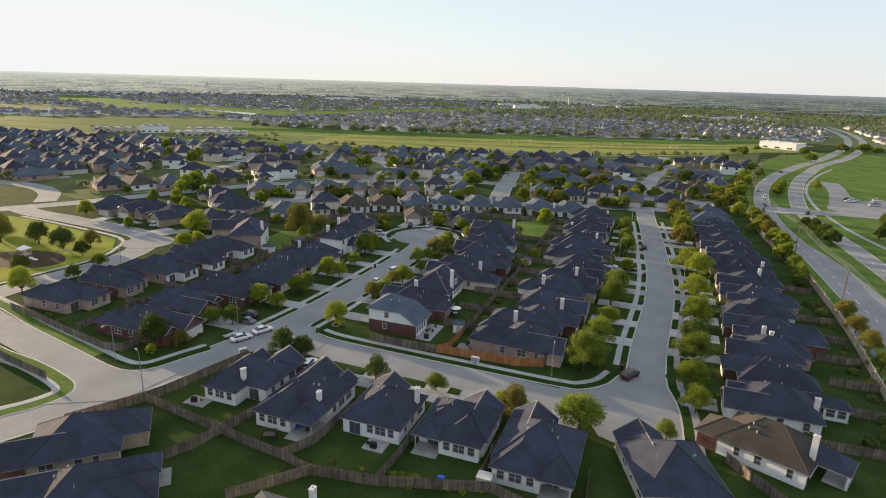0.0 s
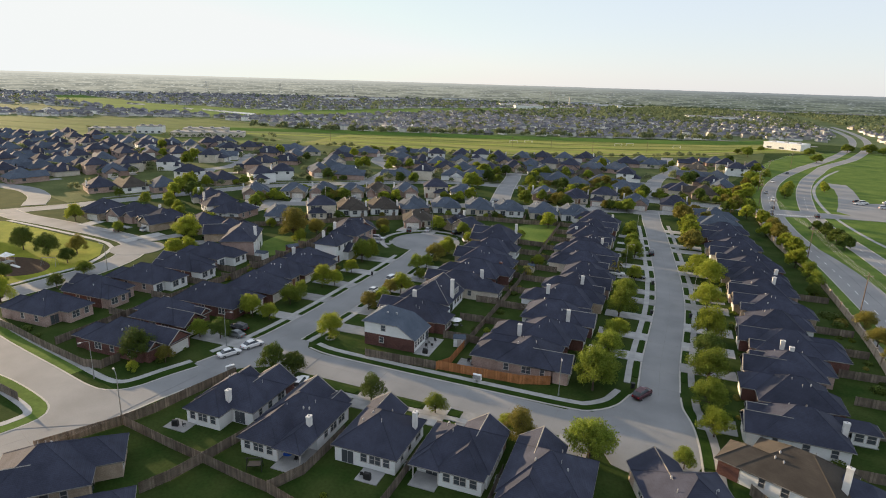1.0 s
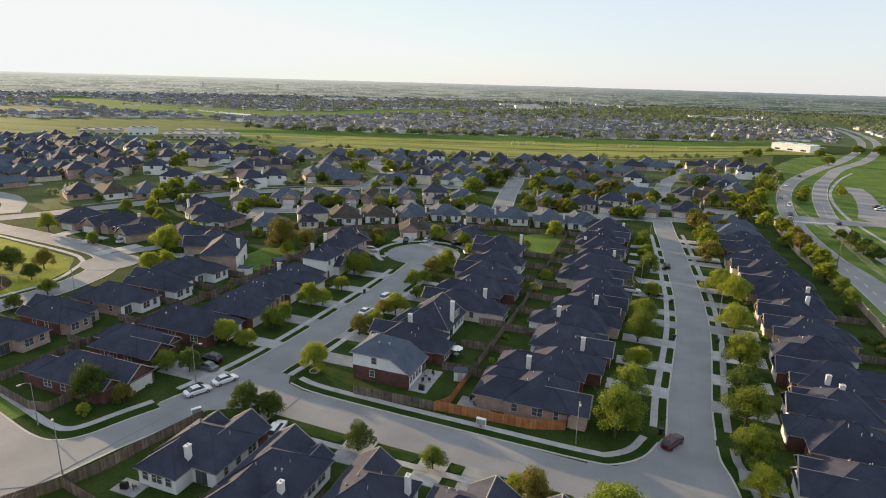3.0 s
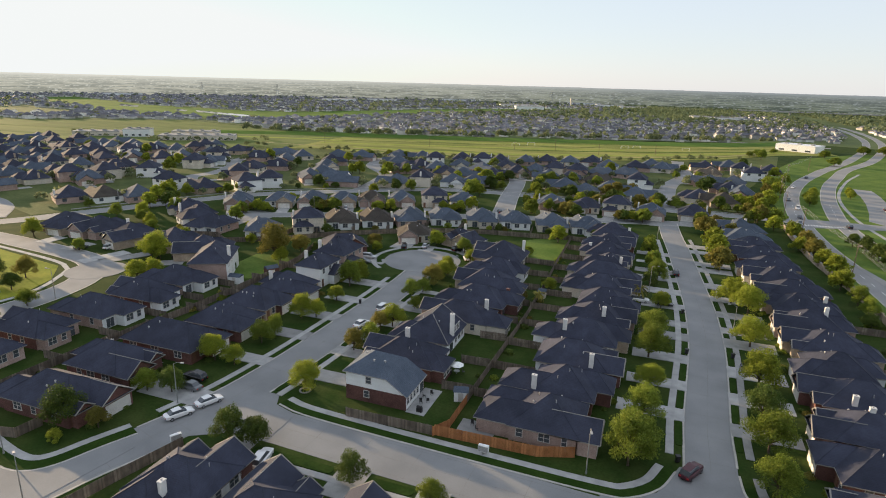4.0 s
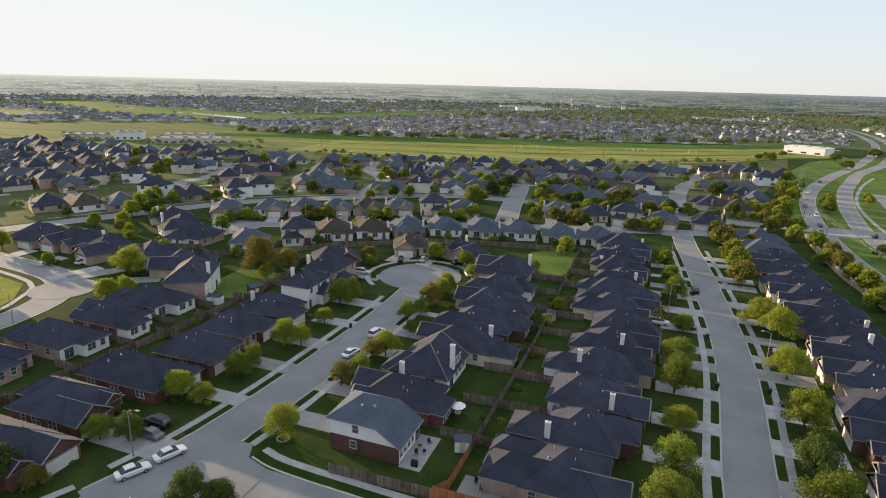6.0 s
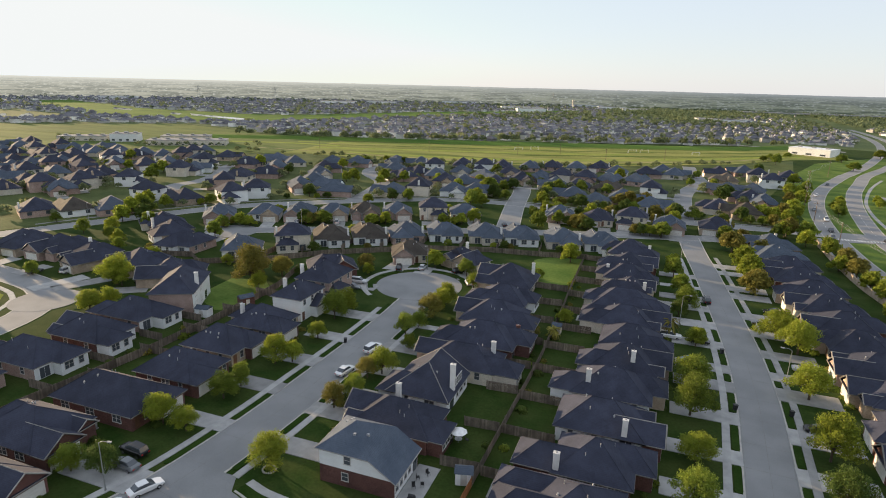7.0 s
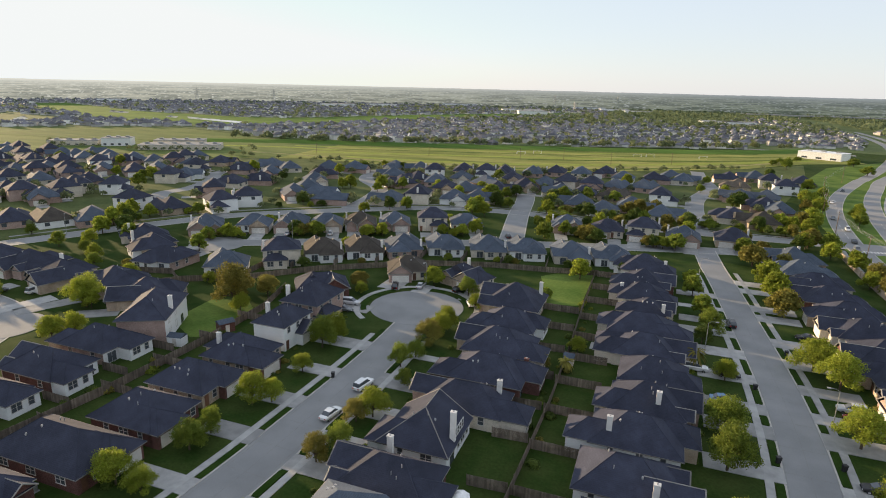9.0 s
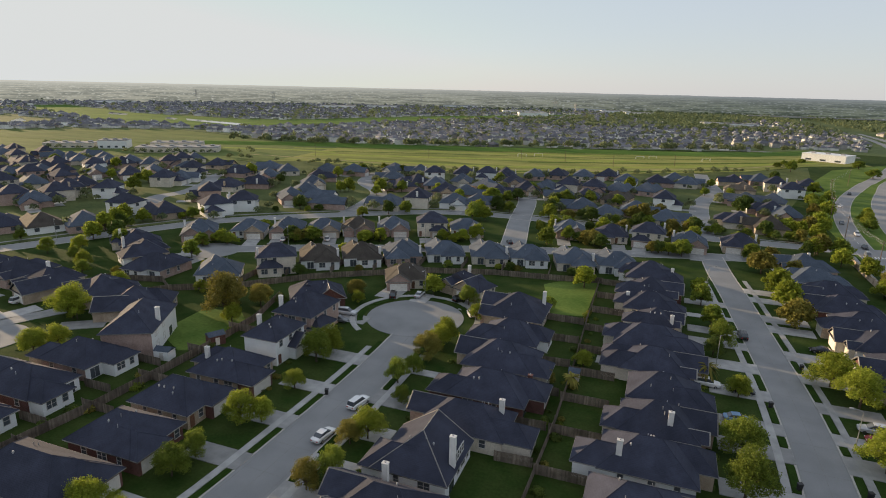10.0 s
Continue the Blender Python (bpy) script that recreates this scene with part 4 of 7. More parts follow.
# east side of the cul-de-sac street
def corner_house(x, y):
    """The two-storey corner house whose roof slopes down to one storey over the garden side."""
    h = thing("house", "two-storey corner house, red brick below, white siding above", "house", pose(x, y, 0), "houses along the cul-de-sac")
    W, D, B, t = -5.6, 5.9, 4.1, 0.2                  # street wall, garden wall, half depth, wall thickness
    part("wall", join(box(W, -B, 0, D, -B + t, 2.75), box(W, B - t, 0, D, B, 2.75), box(W, -B + t, 0, W + t, B - t, 2.75)), RED_BRICK, h)
    part("rear_wall", box(D - t, -B + t, 0, D, B - t, 2.75), SIDING, h, "white siding of the garden side")
    up = [(W, 2.754), (D, 2.754), (D, 2.95), (2.0, 5.38), (W, 5.38)]
    for y0 in (-B, B - t):
        n = len(up)
        part("upper_wall", ([(a, y0, z) for a, z in up] + [(a, y0 + t, z) for a, z in up], [tuple(range(n)), tuple(reversed(range(n, 2 * n)))] + [(k, n + k, n + (k + 1) % n, (k + 1) % n) for k in range(n)]), SIDING, h, "white siding of the upper floor")
    part("upper_wall", box(W, -B + t, 2.754, W + t, B - t, 5.38), SIDING, h)
    w, e, low, s = W - 0.45, 2.25, D + 0.45, B + 0.45
    top = [(w, -s, 5.4), (e, -s, 5.4), (e, s, 5.4), (w, s, 5.4), ((w + e) / 2, 0, 8.1), (low, -s, 2.78), (low, s, 2.78)]
    faces = [(0, 1, 4), (1, 5, 6, 2, 4), (2, 3, 4), (3, 0, 4)]
    part("roof", (top + [(a, b, z - 0.14) for a, b, z in top], faces + [tuple(k + 7 for k in reversed(q)) for q in faces] + [(0, 7, 8, 1), (1, 8, 12, 5), (5, 12, 13, 6), (6, 13, 9, 2), (2, 9, 10, 3), (3, 10, 7, 0)]), ROOFS[1], h, "slate-blue shingle roof")
    for p, q in (((w, -s, 5.34), (e, -s, 5.34)), ((e, -s, 5.34), (low, -s, 2.72)), ((low, -s, 2.72), (low, s, 2.72)), ((w, -s, 5.34), (w, s, 5.34))):
        part("fascia", tube(p, q, 0.09, 0.09, 4), FASCIA, h)
    window(h, -1.2, -B, 3.7, 0.95, 1.2, 3)
    window(h, -1.6, -B, 1.0, 0.95, 1.2, 3)
    for k in range(4):
        window(h, D, -3.2 + 1.4 * k, 0.9, 0.85, 1.45, 0)
    part("patio_door", box(D - 0.02, 2.3, 0.1, D + 0.05, 3.7, 2.15), GLASS, h, "glazed patio door")
    for k in (-2.8, 0, 2.8):
        window(h, W, k, 3.7, 0.95, 1.35, 2)
    part("garage_door", join(*[box(W - 0.05, -0.8, 0.05 + 0.53 * k, W + 0.02, 3.8, 0.55 + 0.53 * k) for k in range(4)]), GARAGE, h, "pale panelled garage door")
    part("door", box(W - 0.06, -2.4, 0.1, W + 0.02, -1.45, 2.2), DOOR, h)
    for a, b, z in ((-4.2, 1.4, 6.5), (-3.3, 1.2, 7.1), (-3.6, 2.2, 6.6), (-1.2, -1.8, 7.0), (0.4, -0.8, 6.7)):
        part("roof_vent", box(a - 0.17, b - 0.17, z - 0.25, a + 0.17, b + 0.17, z + 0.22), VENT, h)


corner_house(-49.4, 108.5)
CDS_E = [
    (-59.2, -40.4, 114.9, 124.2, 1, RB, RB, 0, -1, [(-51.6, 123.6, 6.4)], 2.4),
    (-57.4, -42.7, 126.4, 137.8, 1, SW, SW, 0, 1, [(-43.6, 130.6, 8.0)], 1.0),
    (-57.0, -34.9, 139.2, 148.2, 1, PB, CR, 0, -1, [(-41.4, 145.8, 6.4)], 4.4),
    (-56.6, -35.6, 150.3, 160.4, 1, RB, RB, 0, 1, [(-37.5, 158.0, 5.4)], 3.0),
    (-57.0, -36.8, 162.4, 173.4, 1, TB, CR, 0, -1, [], 3.0),
    (-57.8, -39.8, 175.6, 185.6, 1, RB, SW, 0, 1, [], 2.0),
    (-60.0, -42.4, 189.0, 202.0, 1, PB, TB, 0, -1, [(-45.0, 199.6, 7.0)], 1.0),
]
for i, (x0, x1, y0, y1, st, wl, bk, rf, ga, chs, re) in enumerate(CDS_E):
    house(x0, x1, y0 - 0.1, y1 + 0.6, 180, said(st, wl, rf), st, wl, bk, rf, ga, 81 + i, chs, i % 2 == 0, 0, re, group="houses along the cul-de-sac", panes=2, rear_gable=i == 1)
# head of the cul-de-sac
HEAD = [
    (-75.4, -61.0, 204.0, 215.5, 250, TB, 0, 1, [(-68.0, 216.5, 6.8)]),
    (-93.0, -81.0, 203.0, 217.0, 297, PB, 2, -1, []),
    (-109.0, -95.0, 180.6, 193.0, 307, RB, 0, 1, []),
]
for i, (x0, x1, y0, y1, fc, wl, rf, ga, chs) in enumerate(HEAD):
    house(x0, x1, y0, y1, 270, said(1, wl, rf), 1, wl, CR, rf, ga, 95 + i, chs, True, 0, 1.6, turn=fc - 270, group="houses at the head of the cul-de-sac")
# west side of the cul-de-sac street
CDS_W = [
    (-108.5, -87.0, 78.4, 88.2, 1, RB, RB, 0, 1, [], 3.0),
    (-109.0, -90.6, 90.6, 100.6, 1, RB, RB, 0, -1, [], 2.6),
    (-107.4, -86.8, 103.0, 112.8, 1, RB, RB, 0, 1, [], 1.0),
    (-102.0, -86.2, 115.0, 125.0, 1, RB, RB, 0, -1, [], 1.0),
    (-102.6, -87.2, 127.0, 136.8, 1, RB, TB, 0, 1, [], 1.0),
    (-102.8, -85.4, 139.2, 149.4, 1, RB, TB, 0, -1, [(-100.9, 144.2, 5.8)], 2.4),
    (-98.6, -87.4, 151.6, 161.6, 2, SW, SW, 0, 1, [(-98.6, 156.6, 8.4)], 1.0),
    (-101.0, -87.6, 165.0, 177.0, 2, TB, PB, 0, -1, [(-101, 167.6, 8.6)], 1.0),
]
for i, (x0, x1, y0, y1, st, wl, bk, rf, ga, chs, re) in enumerate(CDS_W):
    house(x0, x1, y0 - 0.1, y1 + 0.7, 0, said(st, wl, rf), st, wl, bk, rf, ga, 100 + i, chs, i in (0, 1, 6), 0, re, group="houses along the cul-de-sac", front=1.4 if i in (2, 3, 4) else None, panes=0 if i == 6 else 3)
# row that faces the park street
PARK_E = [
    (-137.0, -119.6, 83.0, 93.2, 1, PB, PB, 0, 1, [], 2.6),
    (-136.8, -118.6, 96.0, 105.6, 1, RB, PB, 0, -1, [], 2.2),
    (-134.0, -115.0, 108.4, 118.0, 1, TB, SW, 0, 1, [], 2.4),
    (-133.0, -113.4, 120.6, 130.2, 1, PB, SW, 0, -1, [], 3.0),
    (-133.6, -114.6, 132.4, 142.0, 1, TB, SW, 0, 1, [], 3.2),
]
for i, (x0, x1, y0, y1, st, wl, bk, rf, ga, chs, re) in enumerate(PARK_E):
    house(x0, x1, y0 - 0.1, y1 + 0.6, 180, said(st, wl, rf), st, wl, bk, rf, ga, 115 + i, chs, i % 2 == 1, 0, re, tidy=1, group="houses facing the park street", sides=RB if i % 2 else PB)

# houses round the bend of the park street: middle, depth, width, facing, storeys
BEND = [
    (-124.0, 150.0, 12.5, 17.0, 208, 2, PB, SW, [(-116.5, 151.5, 8.8)]),
    (-138.0, 163.0, 17.0, 12.5, 212, 1, TB, TB, []),
    (-153.0, 166.5, 17.0, 13.0, 238, 1, TB, CR, []),
    (-170.5, 165.0, 17.5, 13.0, 255, 1, TB, CR, [(-187.0, 172.0, 6.8)]),
    (-187.5, 168.5, 17.0, 13.0, 268, 1, PB, CR, []),
    (-203.0, 168.0, 17.0, 13.0, 272, 1, TB, CR, []),
    (-158.0, 189.0, 15.5, 13.0, 90, 1, PB, SW, []),
    (-173.0, 198.5, 15.5, 13.5, 60, 1, TB, SW, [(-181.0, 196.0, 6.6)]),
    (-186.0, 207.5, 15.5, 13.0, 50, 1, RB, CR, [(-190.0, 203.0, 6.8)]),
]
for i, (x, y, dp, wd, fc, st, wl, bk, chs) in enumerate(BEND):
    house(x - dp / 2, x + dp / 2, y - wd / 2, y + wd / 2, 0, said(st, wl, 0), st, wl, bk, 0, 1 if i % 2 else -1, 130 + i, chs, i in (1, 2, 3, 4), 0, 2.4 if st == 1 else 0.0, tidy=1, turn=fc, sides=PB if st == 2 else wl, group="houses round the park street's bend")

# ---- rows further off: built once each, then copied along the streets ----
MODELS = []
# roof 1 on these models: charcoal shingles lightened to slate to imitate haze
for k, (st, wl, bk, rf, ga, ln, wd) in enumerate([
        (1, PB, CR, 1, 1, 16, 12.4), (1, RB, PB, 0, -1, 16.5, 12.4), (1, TB, SW, 1, 1, 15, 12.6), (2, PB, CR, 0, -1, 14, 12),
        (1, PB, SW, 2, 1, 16, 12.5), (2, TB, CR, 0, 1, 14.5, 12), (1, PB, PB, 1, -1, 17, 12.4), (1, TB, CR, 0, -1, 15.5, 12.6),
        (1, TB, TB, 0, 1, 16, 12.4), (2, SW, SW, 0, -1, 13.5, 12), (2, PB, PB, 0, 1, 13.5, 12), (1, TB, TB, 3, 1, 16, 12.4), (1, TB, TB, 2, -1, 16.5, 12.4)]):
    MODELS.append((k, st, wl, bk, rf, ga, ln, wd))
FIRST = {}


def repeat_house(k, x, y, face, group):
    """A house of one of the models, its middle at x, y; face: where the garage looks, in degrees from +x."""
    k, st, wl, bk, rf, ga, ln, wd = MODELS[k % len(MODELS)]
    m = pose(x, y, 0, 0, 0, face)
    if k not in FIRST:
        h = house(-ln / 2, ln / 2, -wd / 2, wd / 2, 0, said(st, wl, rf), st, wl, bk, rf, ga, 200 + k, [(-ln * 0.2, wd / 2 * (1 if k % 2 else -1), 5.6 if st == 1 else 8.2)] if k % 3 != 2 else [], k % 2 == 0, 0, 2.2, tidy=1, group=group)
        h.matrix_basis = m
        FIRST[k] = h
        return h
    return tagged(copy_thing(FIRST[k], m), group=group)


SMALL = {}
PANE = solid("window", *box(-0.03, -0.8, 0, 0.05, 0.8, 1.4), GLASS)


def small_house(k, x, y, face):
    """A plainer house for the rows far off."""
    k, st, wl, bk, rf, ga, ln, wd = MODELS[k % len(MODELS)]
    m = pose(x, y, 0, 0, 0, face)
    if k in SMALL:
        return copy_thing(SMALL[k], m)
    h = SMALL[k] = thing("house", said(st, bk, rf), "house", m, "houses beyond the collector street")
    E = 2.75 if st == 1 else 5.2
    g0, g1 = (-wd / 2, wd * 0.08) if ga < 0 else (-wd * 0.08, wd / 2)
    fx = ln / 2 - 3.6
    part("wall", join(box(-ln / 2, -wd / 2, 0, fx, wd / 2, E), box(fx, g0, 0, ln / 2, g1, 2.74)), bk, h)
    a, b = hip(-ln / 2, -wd / 2, fx, wd / 2, E), hip(fx + 0.4, g0, ln / 2, g1, 2.74, gable1=k % 2 == 0, inner0=4.0 if st == 1 else 0.8, along=True)
    part("roof", join(a[0], b[0]), ROOFS[rf], h)
    for w in b[3]:
        part("gable_wall", w, bk, h)
    part("garage_door", box(ln / 2 - 0.02, (g0 + g1) / 2 - 2.4, 0.05, ln / 2 + 0.05, (g0 + g1) / 2 + 2.4, 2.2), GARAGE, h)
    z = 1.0 if st == 1 else 3.5
    for q in (pose(-ln / 2, -wd * 0.25, z, 0, 0, 180), pose(-ln / 2, wd * 0.25, z, 0, 0, 180), pose(-ln * 0.15, -wd / 2, z, 0, 0, 270)):
        part("window", PANE, None, h).matrix_basis = q
    if k % 2:
        part("chimney", box(-ln * 0.15 - 0.42, wd / 2 - 0.75, E - 0.4, -ln * 0.15 + 0.42, wd / 2 - 0.05, E + 2.9), CHIMNEY if k % 4 == 1 else TAN_BRICK, h)
    return h


mix = random.Random(5)
# south side of the local street: rear corner, direction of the rear wall
D_ROW = [(-139.2, 182.6, 32), (-128.5, 195.6, 36), (-120.9, 207.1, 34), (-110.5, 215.0, 32), (-99.8, 222.3, 30), (-88.3, 229.8, 26), (-75.2, 234.1, 20), (-63.0, 237.5, 18), (-48.6, 238.4, 16), (-35.9, 241.0, 14)]
for i, (x, y, way) in enumerate(D_ROW):
    t = radians(way)
    repeat_house((2, 3, 4, 4, 6, 2, 0, 2, 0, 2)[i], x + 6.3 * math.cos(t) - 7.6 * math.sin(t), y + 6.3 * math.sin(t) + 7.6 * math.cos(t), way + 90, "houses along the local street")
# its north side: middle of the front, direction of the street
E_ROW = [(-172.5, 222, 38), (-159.5, 231.0, 26), (-147.6, 238.0, 26), (-135.6, 244.2, 27), (-124.6, 251.0, 28), (-113.0, 257.3, 26), (-99.0, 261.8, 24), (-87.0, 268.0, 24), (-51.0, 282.0, 12), (-36.0, 281.8, 6), (-23.4, 280.5, 0), (-9.2, 281.2, 0), (8, 287, 0)]
for i, (x, y, way) in enumerate(E_ROW):
    t = radians(way)
    repeat_house((6, 2, 6, 2, 4, 0, 5, 2, 0, 7, 3, 0, 7)[i], x - 8.0 * math.sin(t), y + 8.0 * math.cos(t), way - 90, "houses along the local street")
def beside(line, off):
    """The line moved sideways to its left."""
    out = []
    for i, p in enumerate(line):
        d = (line[min(i + 1, len(line) - 1)] - line[max(i - 1, 0)]).normalized()
        out.append(p + Vector((-d.y, d.x, 0)) * off)
    return out


# blocks beyond the collector street: middle, facing, model
BLOCK_WEST = [(-249, 205, 155, 1), (-237, 212, 153, 4), (-226, 220, 153, 6), (-234, 249, 97, 9), (-215, 249, 149, 8), (-198, 261, 324, 9), (-196, 276, 129, 9), (-292, 240, 333, 10), (-279, 240, 333, 6), (-282, 253, 333, 3), (-270, 272, 24, 9), (-326, 273, 153, 0), (-300, 281, 333, 1), (-289, 264, 153, 5), (-335, 263, 153, 5), (-352, 290, 153, 10), (-358, 302, 333, 6), (-338, 299, 333, 10), (-330, 315, 329, 6), (-348, 328, 328, 9), (-406, 322, 153, 8), (-457, 346, 333, 0)]
BLOCK_FIELD = [(-387, 333, 333, 1), (-384, 347, 329, 0), (-385, 366, 145, 6), (-358, 363, 144, 6), (-335, 358, 324, 0), (-311, 320, 324, 1), (-304, 331, 324, 6), (-322, 362, 323, 10), (-328, 378, 140, 3), (-272, 309, 18, 5), (-273, 322, 31, 2), (-287, 346, 19, 3), (-298, 353, 8, 6), (-294, 376, 8, 8), (-333, 395, 137, 0), (-226, 286, 220, 10), (-236, 312, 198, 7), (-228, 326, 198, 1), (-237, 350, 309, 6), (-260, 380, 188, 6), (-242, 376, 129, 0), (-265, 367, 188, 0)]
BLOCK_MIDDLE = [(-263, 354, 188, 1), (-187, 300, 309, 6), (-192, 319, 129, 6), (-200, 339, 309, 0), (-209, 363, 24, 1), (-218, 387, 4, 6), (-176, 306, 8, 2), (-164, 297, 8, 6), (-140, 307, 188, 0), (-130, 317, 188, 5), (-155, 354, 221, 1), (-172, 378, 204, 6), (-203, 394, 4, 6), (-185, 410, 245, 0), (-153, 371, 221, 1), (-168, 411, 209, 6), (-152, 400, 110, 9), (-140, 370, 110, 6), (-112, 322, 283, 2), (-127, 350, 283, 8), (-130, 386, 283, 0), (-140, 421, 283, 1)]
BLOCK_NORTH = [(-113, 349, 12, 6), (-122, 411, 283, 9), (-110, 375, 335, 6), (-100, 328, 8, 0), (-98, 357, 12, 8), (-113, 424, 283, 1), (-102, 397, 280, 8), (-89, 376, 286, 8), (-97, 433, 94, 6), (-81, 387, 258, 6), (-70, 367, 192, 0), (-69, 390, 268, 3), (-84, 444, 88, 1), (-56, 338, 188, 6), (-56, 370, 88, 8), (-55, 389, 268, 10), (-42, 329, 80, 2), (-43, 401, 82, 6), (-41, 370, 80, 12), (-68, 447, 88, 0), (-54, 455, 268, 1), (-41, 439, 84, 2)]
BLOCK_EAST = [(-29, 342, 0, 6), (-28, 407, 80, 6), (-17, 370, 357, 9), (-16, 328, 0, 0), (10, 338, 180, 7), (-22, 442, 0, 1), (-12, 456, 6, 6), (-5, 445, 0, 0), (21, 436, 180, 11), (19, 468, 186, 8), (35, 480, 186, 6), (42, 453, 272, 5), (47, 436, 92, 9), (31, 399, 168, 0), (27, 372, 177, 1), (34, 361, 272, 6), (21, 332, 180, 12), (62, 473, 89, 7), (18, 394, 168, 6)]
HOMES = BLOCK_WEST + BLOCK_FIELD + BLOCK_MIDDLE + BLOCK_NORTH + BLOCK_EAST
for row in range(9):                     # further rows towards the west
    for col in range(15):
        x, y = -300 - 16.5 * col + mix.uniform(-2.5, 2.5) - 5 * row, 204 + 20.5 * row + 0.10 * (300 + 16.5 * col - 300) + mix.uniform(-2.5, 2.5)
        if y < np.interp(x, [-600, -489, -400, -332, -269], [362, 362, 380, 388, 400]) and all(math.hypot(x - q[0], y - q[1]) > 14.5 for q in HOMES) and not (x > -345 and y > 300):
            HOMES.append((x, y, 250 if row % 2 else 70, (6, 1, 10, 0, 8, 7, 3, 6, 2)[(row * 5 + col * 2) % 9]))
for x, y, face, k in HOMES:
    small_house(k, x, y, face + mix.uniform(-6, 6))
repeat_house(6, 24, 271, 190, "houses along the local street")


# garden grass lightened to stand in for haze over the middle distance
GARDEN = surface("hazed_garden_lawns", (0.062, 0.084, 0.030), (0.124, 0.142, 0.056), 0.06, 0.95, 0.4, 0.8, dist=0.06, spec=0.04)
setting("lawn", slab([(-640, 190), (-262, 186), (-236, 178), (-226, 196), (-204, 240), (-188, 263), (-152, 291), (-118, 313), (-88, 320), (44, 318), (42, 400), (70, 500), (86, 600), (36, 545), (-24, 502), (-80, 463), (-170, 433), (-269, 435), (-332, 405), (-400, 397), (-489, 377), (-640, 374)], -0.1, 0.022), GARDEN, "patchy grass of the gardens beyond the collector street", "lawn")
drives = []
for x, y, face, k in HOMES:
    st, ga, ln, wd = (MODELS[k][q] for q in (1, 5, 6, 7))
    d, n, o = Vector((math.cos(radians(face)), math.sin(radians(face)), 0)), Vector((-math.sin(radians(face)), math.cos(radians(face)), 0)), ga * wd * 0.21
    drives.append(ribbon([Vector((x, y, 0)) + d * (ln / 2 - 0.5) + n * o, Vector((x, y, 0)) + d * (ln / 2 + 6.5) + n * o], 2.4, -2.4, -0.1, 0.105))
setting("driveways", join(*drives), PALE, "pale concrete driveways in front of many garages", "driveway", "stuff")


for pts in ([(-50, 226), (-44, 203), (-35.4, 205), (-35.2, 234), (-46, 231)], [(-125, 171), (-124, 156), (-113, 150), (-109, 152), (-109.5, 168), (-116, 174)]):
    setting("lawn", slab(pts, -0.1, 0.026), MEADOW, "open lighter green back lawn between the fences", "lawn")


# ---- frontages: driveways, verges, pavements ----
def drive_of(y0, y1, garage, facing):
    w = y1 - y0
    mid = (y0 + y1) / 2
    s = garage * (1 if facing == 0 else -1)
    return mid + s * w * 0.21


frontage(r_line, -1, [(111.8, 119.4), (123.9, 130.8), (135.0, 142.9), (147.4, 154.9), (159.6, 163.0), (167.2, 174.8), (179.4, 186.5), (191.6, 198.2), (202.6, 205.6), (210.1, 216.0), (218.9, 226.0), (230.4, 251.0)], [(drive_of(r[2], r[3], r[6], 0), r[1] + 0.5) for r in EAST_W], R_HALF)
frontage(r_line, 1, [(113.4, 117.9), (122.3, 128.8), (133.7, 140.2), (145.6, 155.0), (161.0, 163.5), (167.5, 174.0), (178.5, 185.8), (190.4, 196.5), (201.8, 212.4), (217.5, 219.3), (224.5, 234.4), (239.0, 241.5), (246.5, 255.0)], [(drive_of(r[2], r[3], r[6], 180), r[0] - 0.5) for r in EAST_E[1:]], R_HALF)
tagged(part("driveway", box(11.2, 97.2, -0.1, 17.4, 102.0, 0.114), PALE), "pale concrete driveway leading to a garage", "driveway", "driveways", "structure")
frontage(l_line, 1, [(101.5, 107.6), (112.0, 118.4), (122.6, 127.0), (129.9, 135.6), (140.2, 146.0), (151.9, 159.5), (162.2, 171.5)], [(110, -55.2)] + [(drive_of(r[2], r[3], r[8], 180), r[0] - 0.5) for r in CDS_E[:5]], L_HALF)
frontage(l_line, -1, [(87.0, 89.6), (98.9, 108.4), (112.3, 121.5), (126.0, 133.4), (138.0, 145.7), (149.9, 158.6), (163.6, 171.0)], [(drive_of(r[2], r[3], r[8], 0), r[1] + 0.5) for r in CDS_W[0:7]], L_HALF)
for x0, y0, x1, y1 in ((-65.8, 81.5, -60.8, 88.2), (-46, 80.5, -41.2, 87.4), (-33.4, 80.5, -29, 87.2), (-26.6, 80.5, -21.4, 87), (-10, 80, -5.2, 86.6)):
    tagged(part("driveway", box(x0, y0, -0.1, x1, y1, 0.104), PALE), "pale concrete driveway leading to a garage", "driveway", "driveways", "structure")
for x0, x1 in ((-60.4, -46.6), (-40.8, -34), (-28.6, -27), (-21, -10.6)):
    tagged(part("verge", slab(rounded(x0, 84.6, x1, 86.3, 0.7), -0.1, 0.112), LAWN), "planting strip between kerb and pavement", "verge", "verges", "structure")
setting("pavement", ribbon(smooth([(-66, 83.8), (-45, 83.8), (-24, 83.8), (-10, 83.4)]), 0.6, -0.6, -0.1, 0.12), PALE, "pale concrete pavement along the front lawns", "pavement")
for x, y, a, b in ((-90.5, 197, -84, 206), (-80.5, 197, -75.8, 204), (-66.5, 196.5, -61, 207.5), (-95, 178, -84, 183)):
    tagged(part("driveway", box(x, y, -0.1, a, b, 0.108), PALE), "pale concrete driveway beside the turning circle", "driveway", "driveways", "structure")
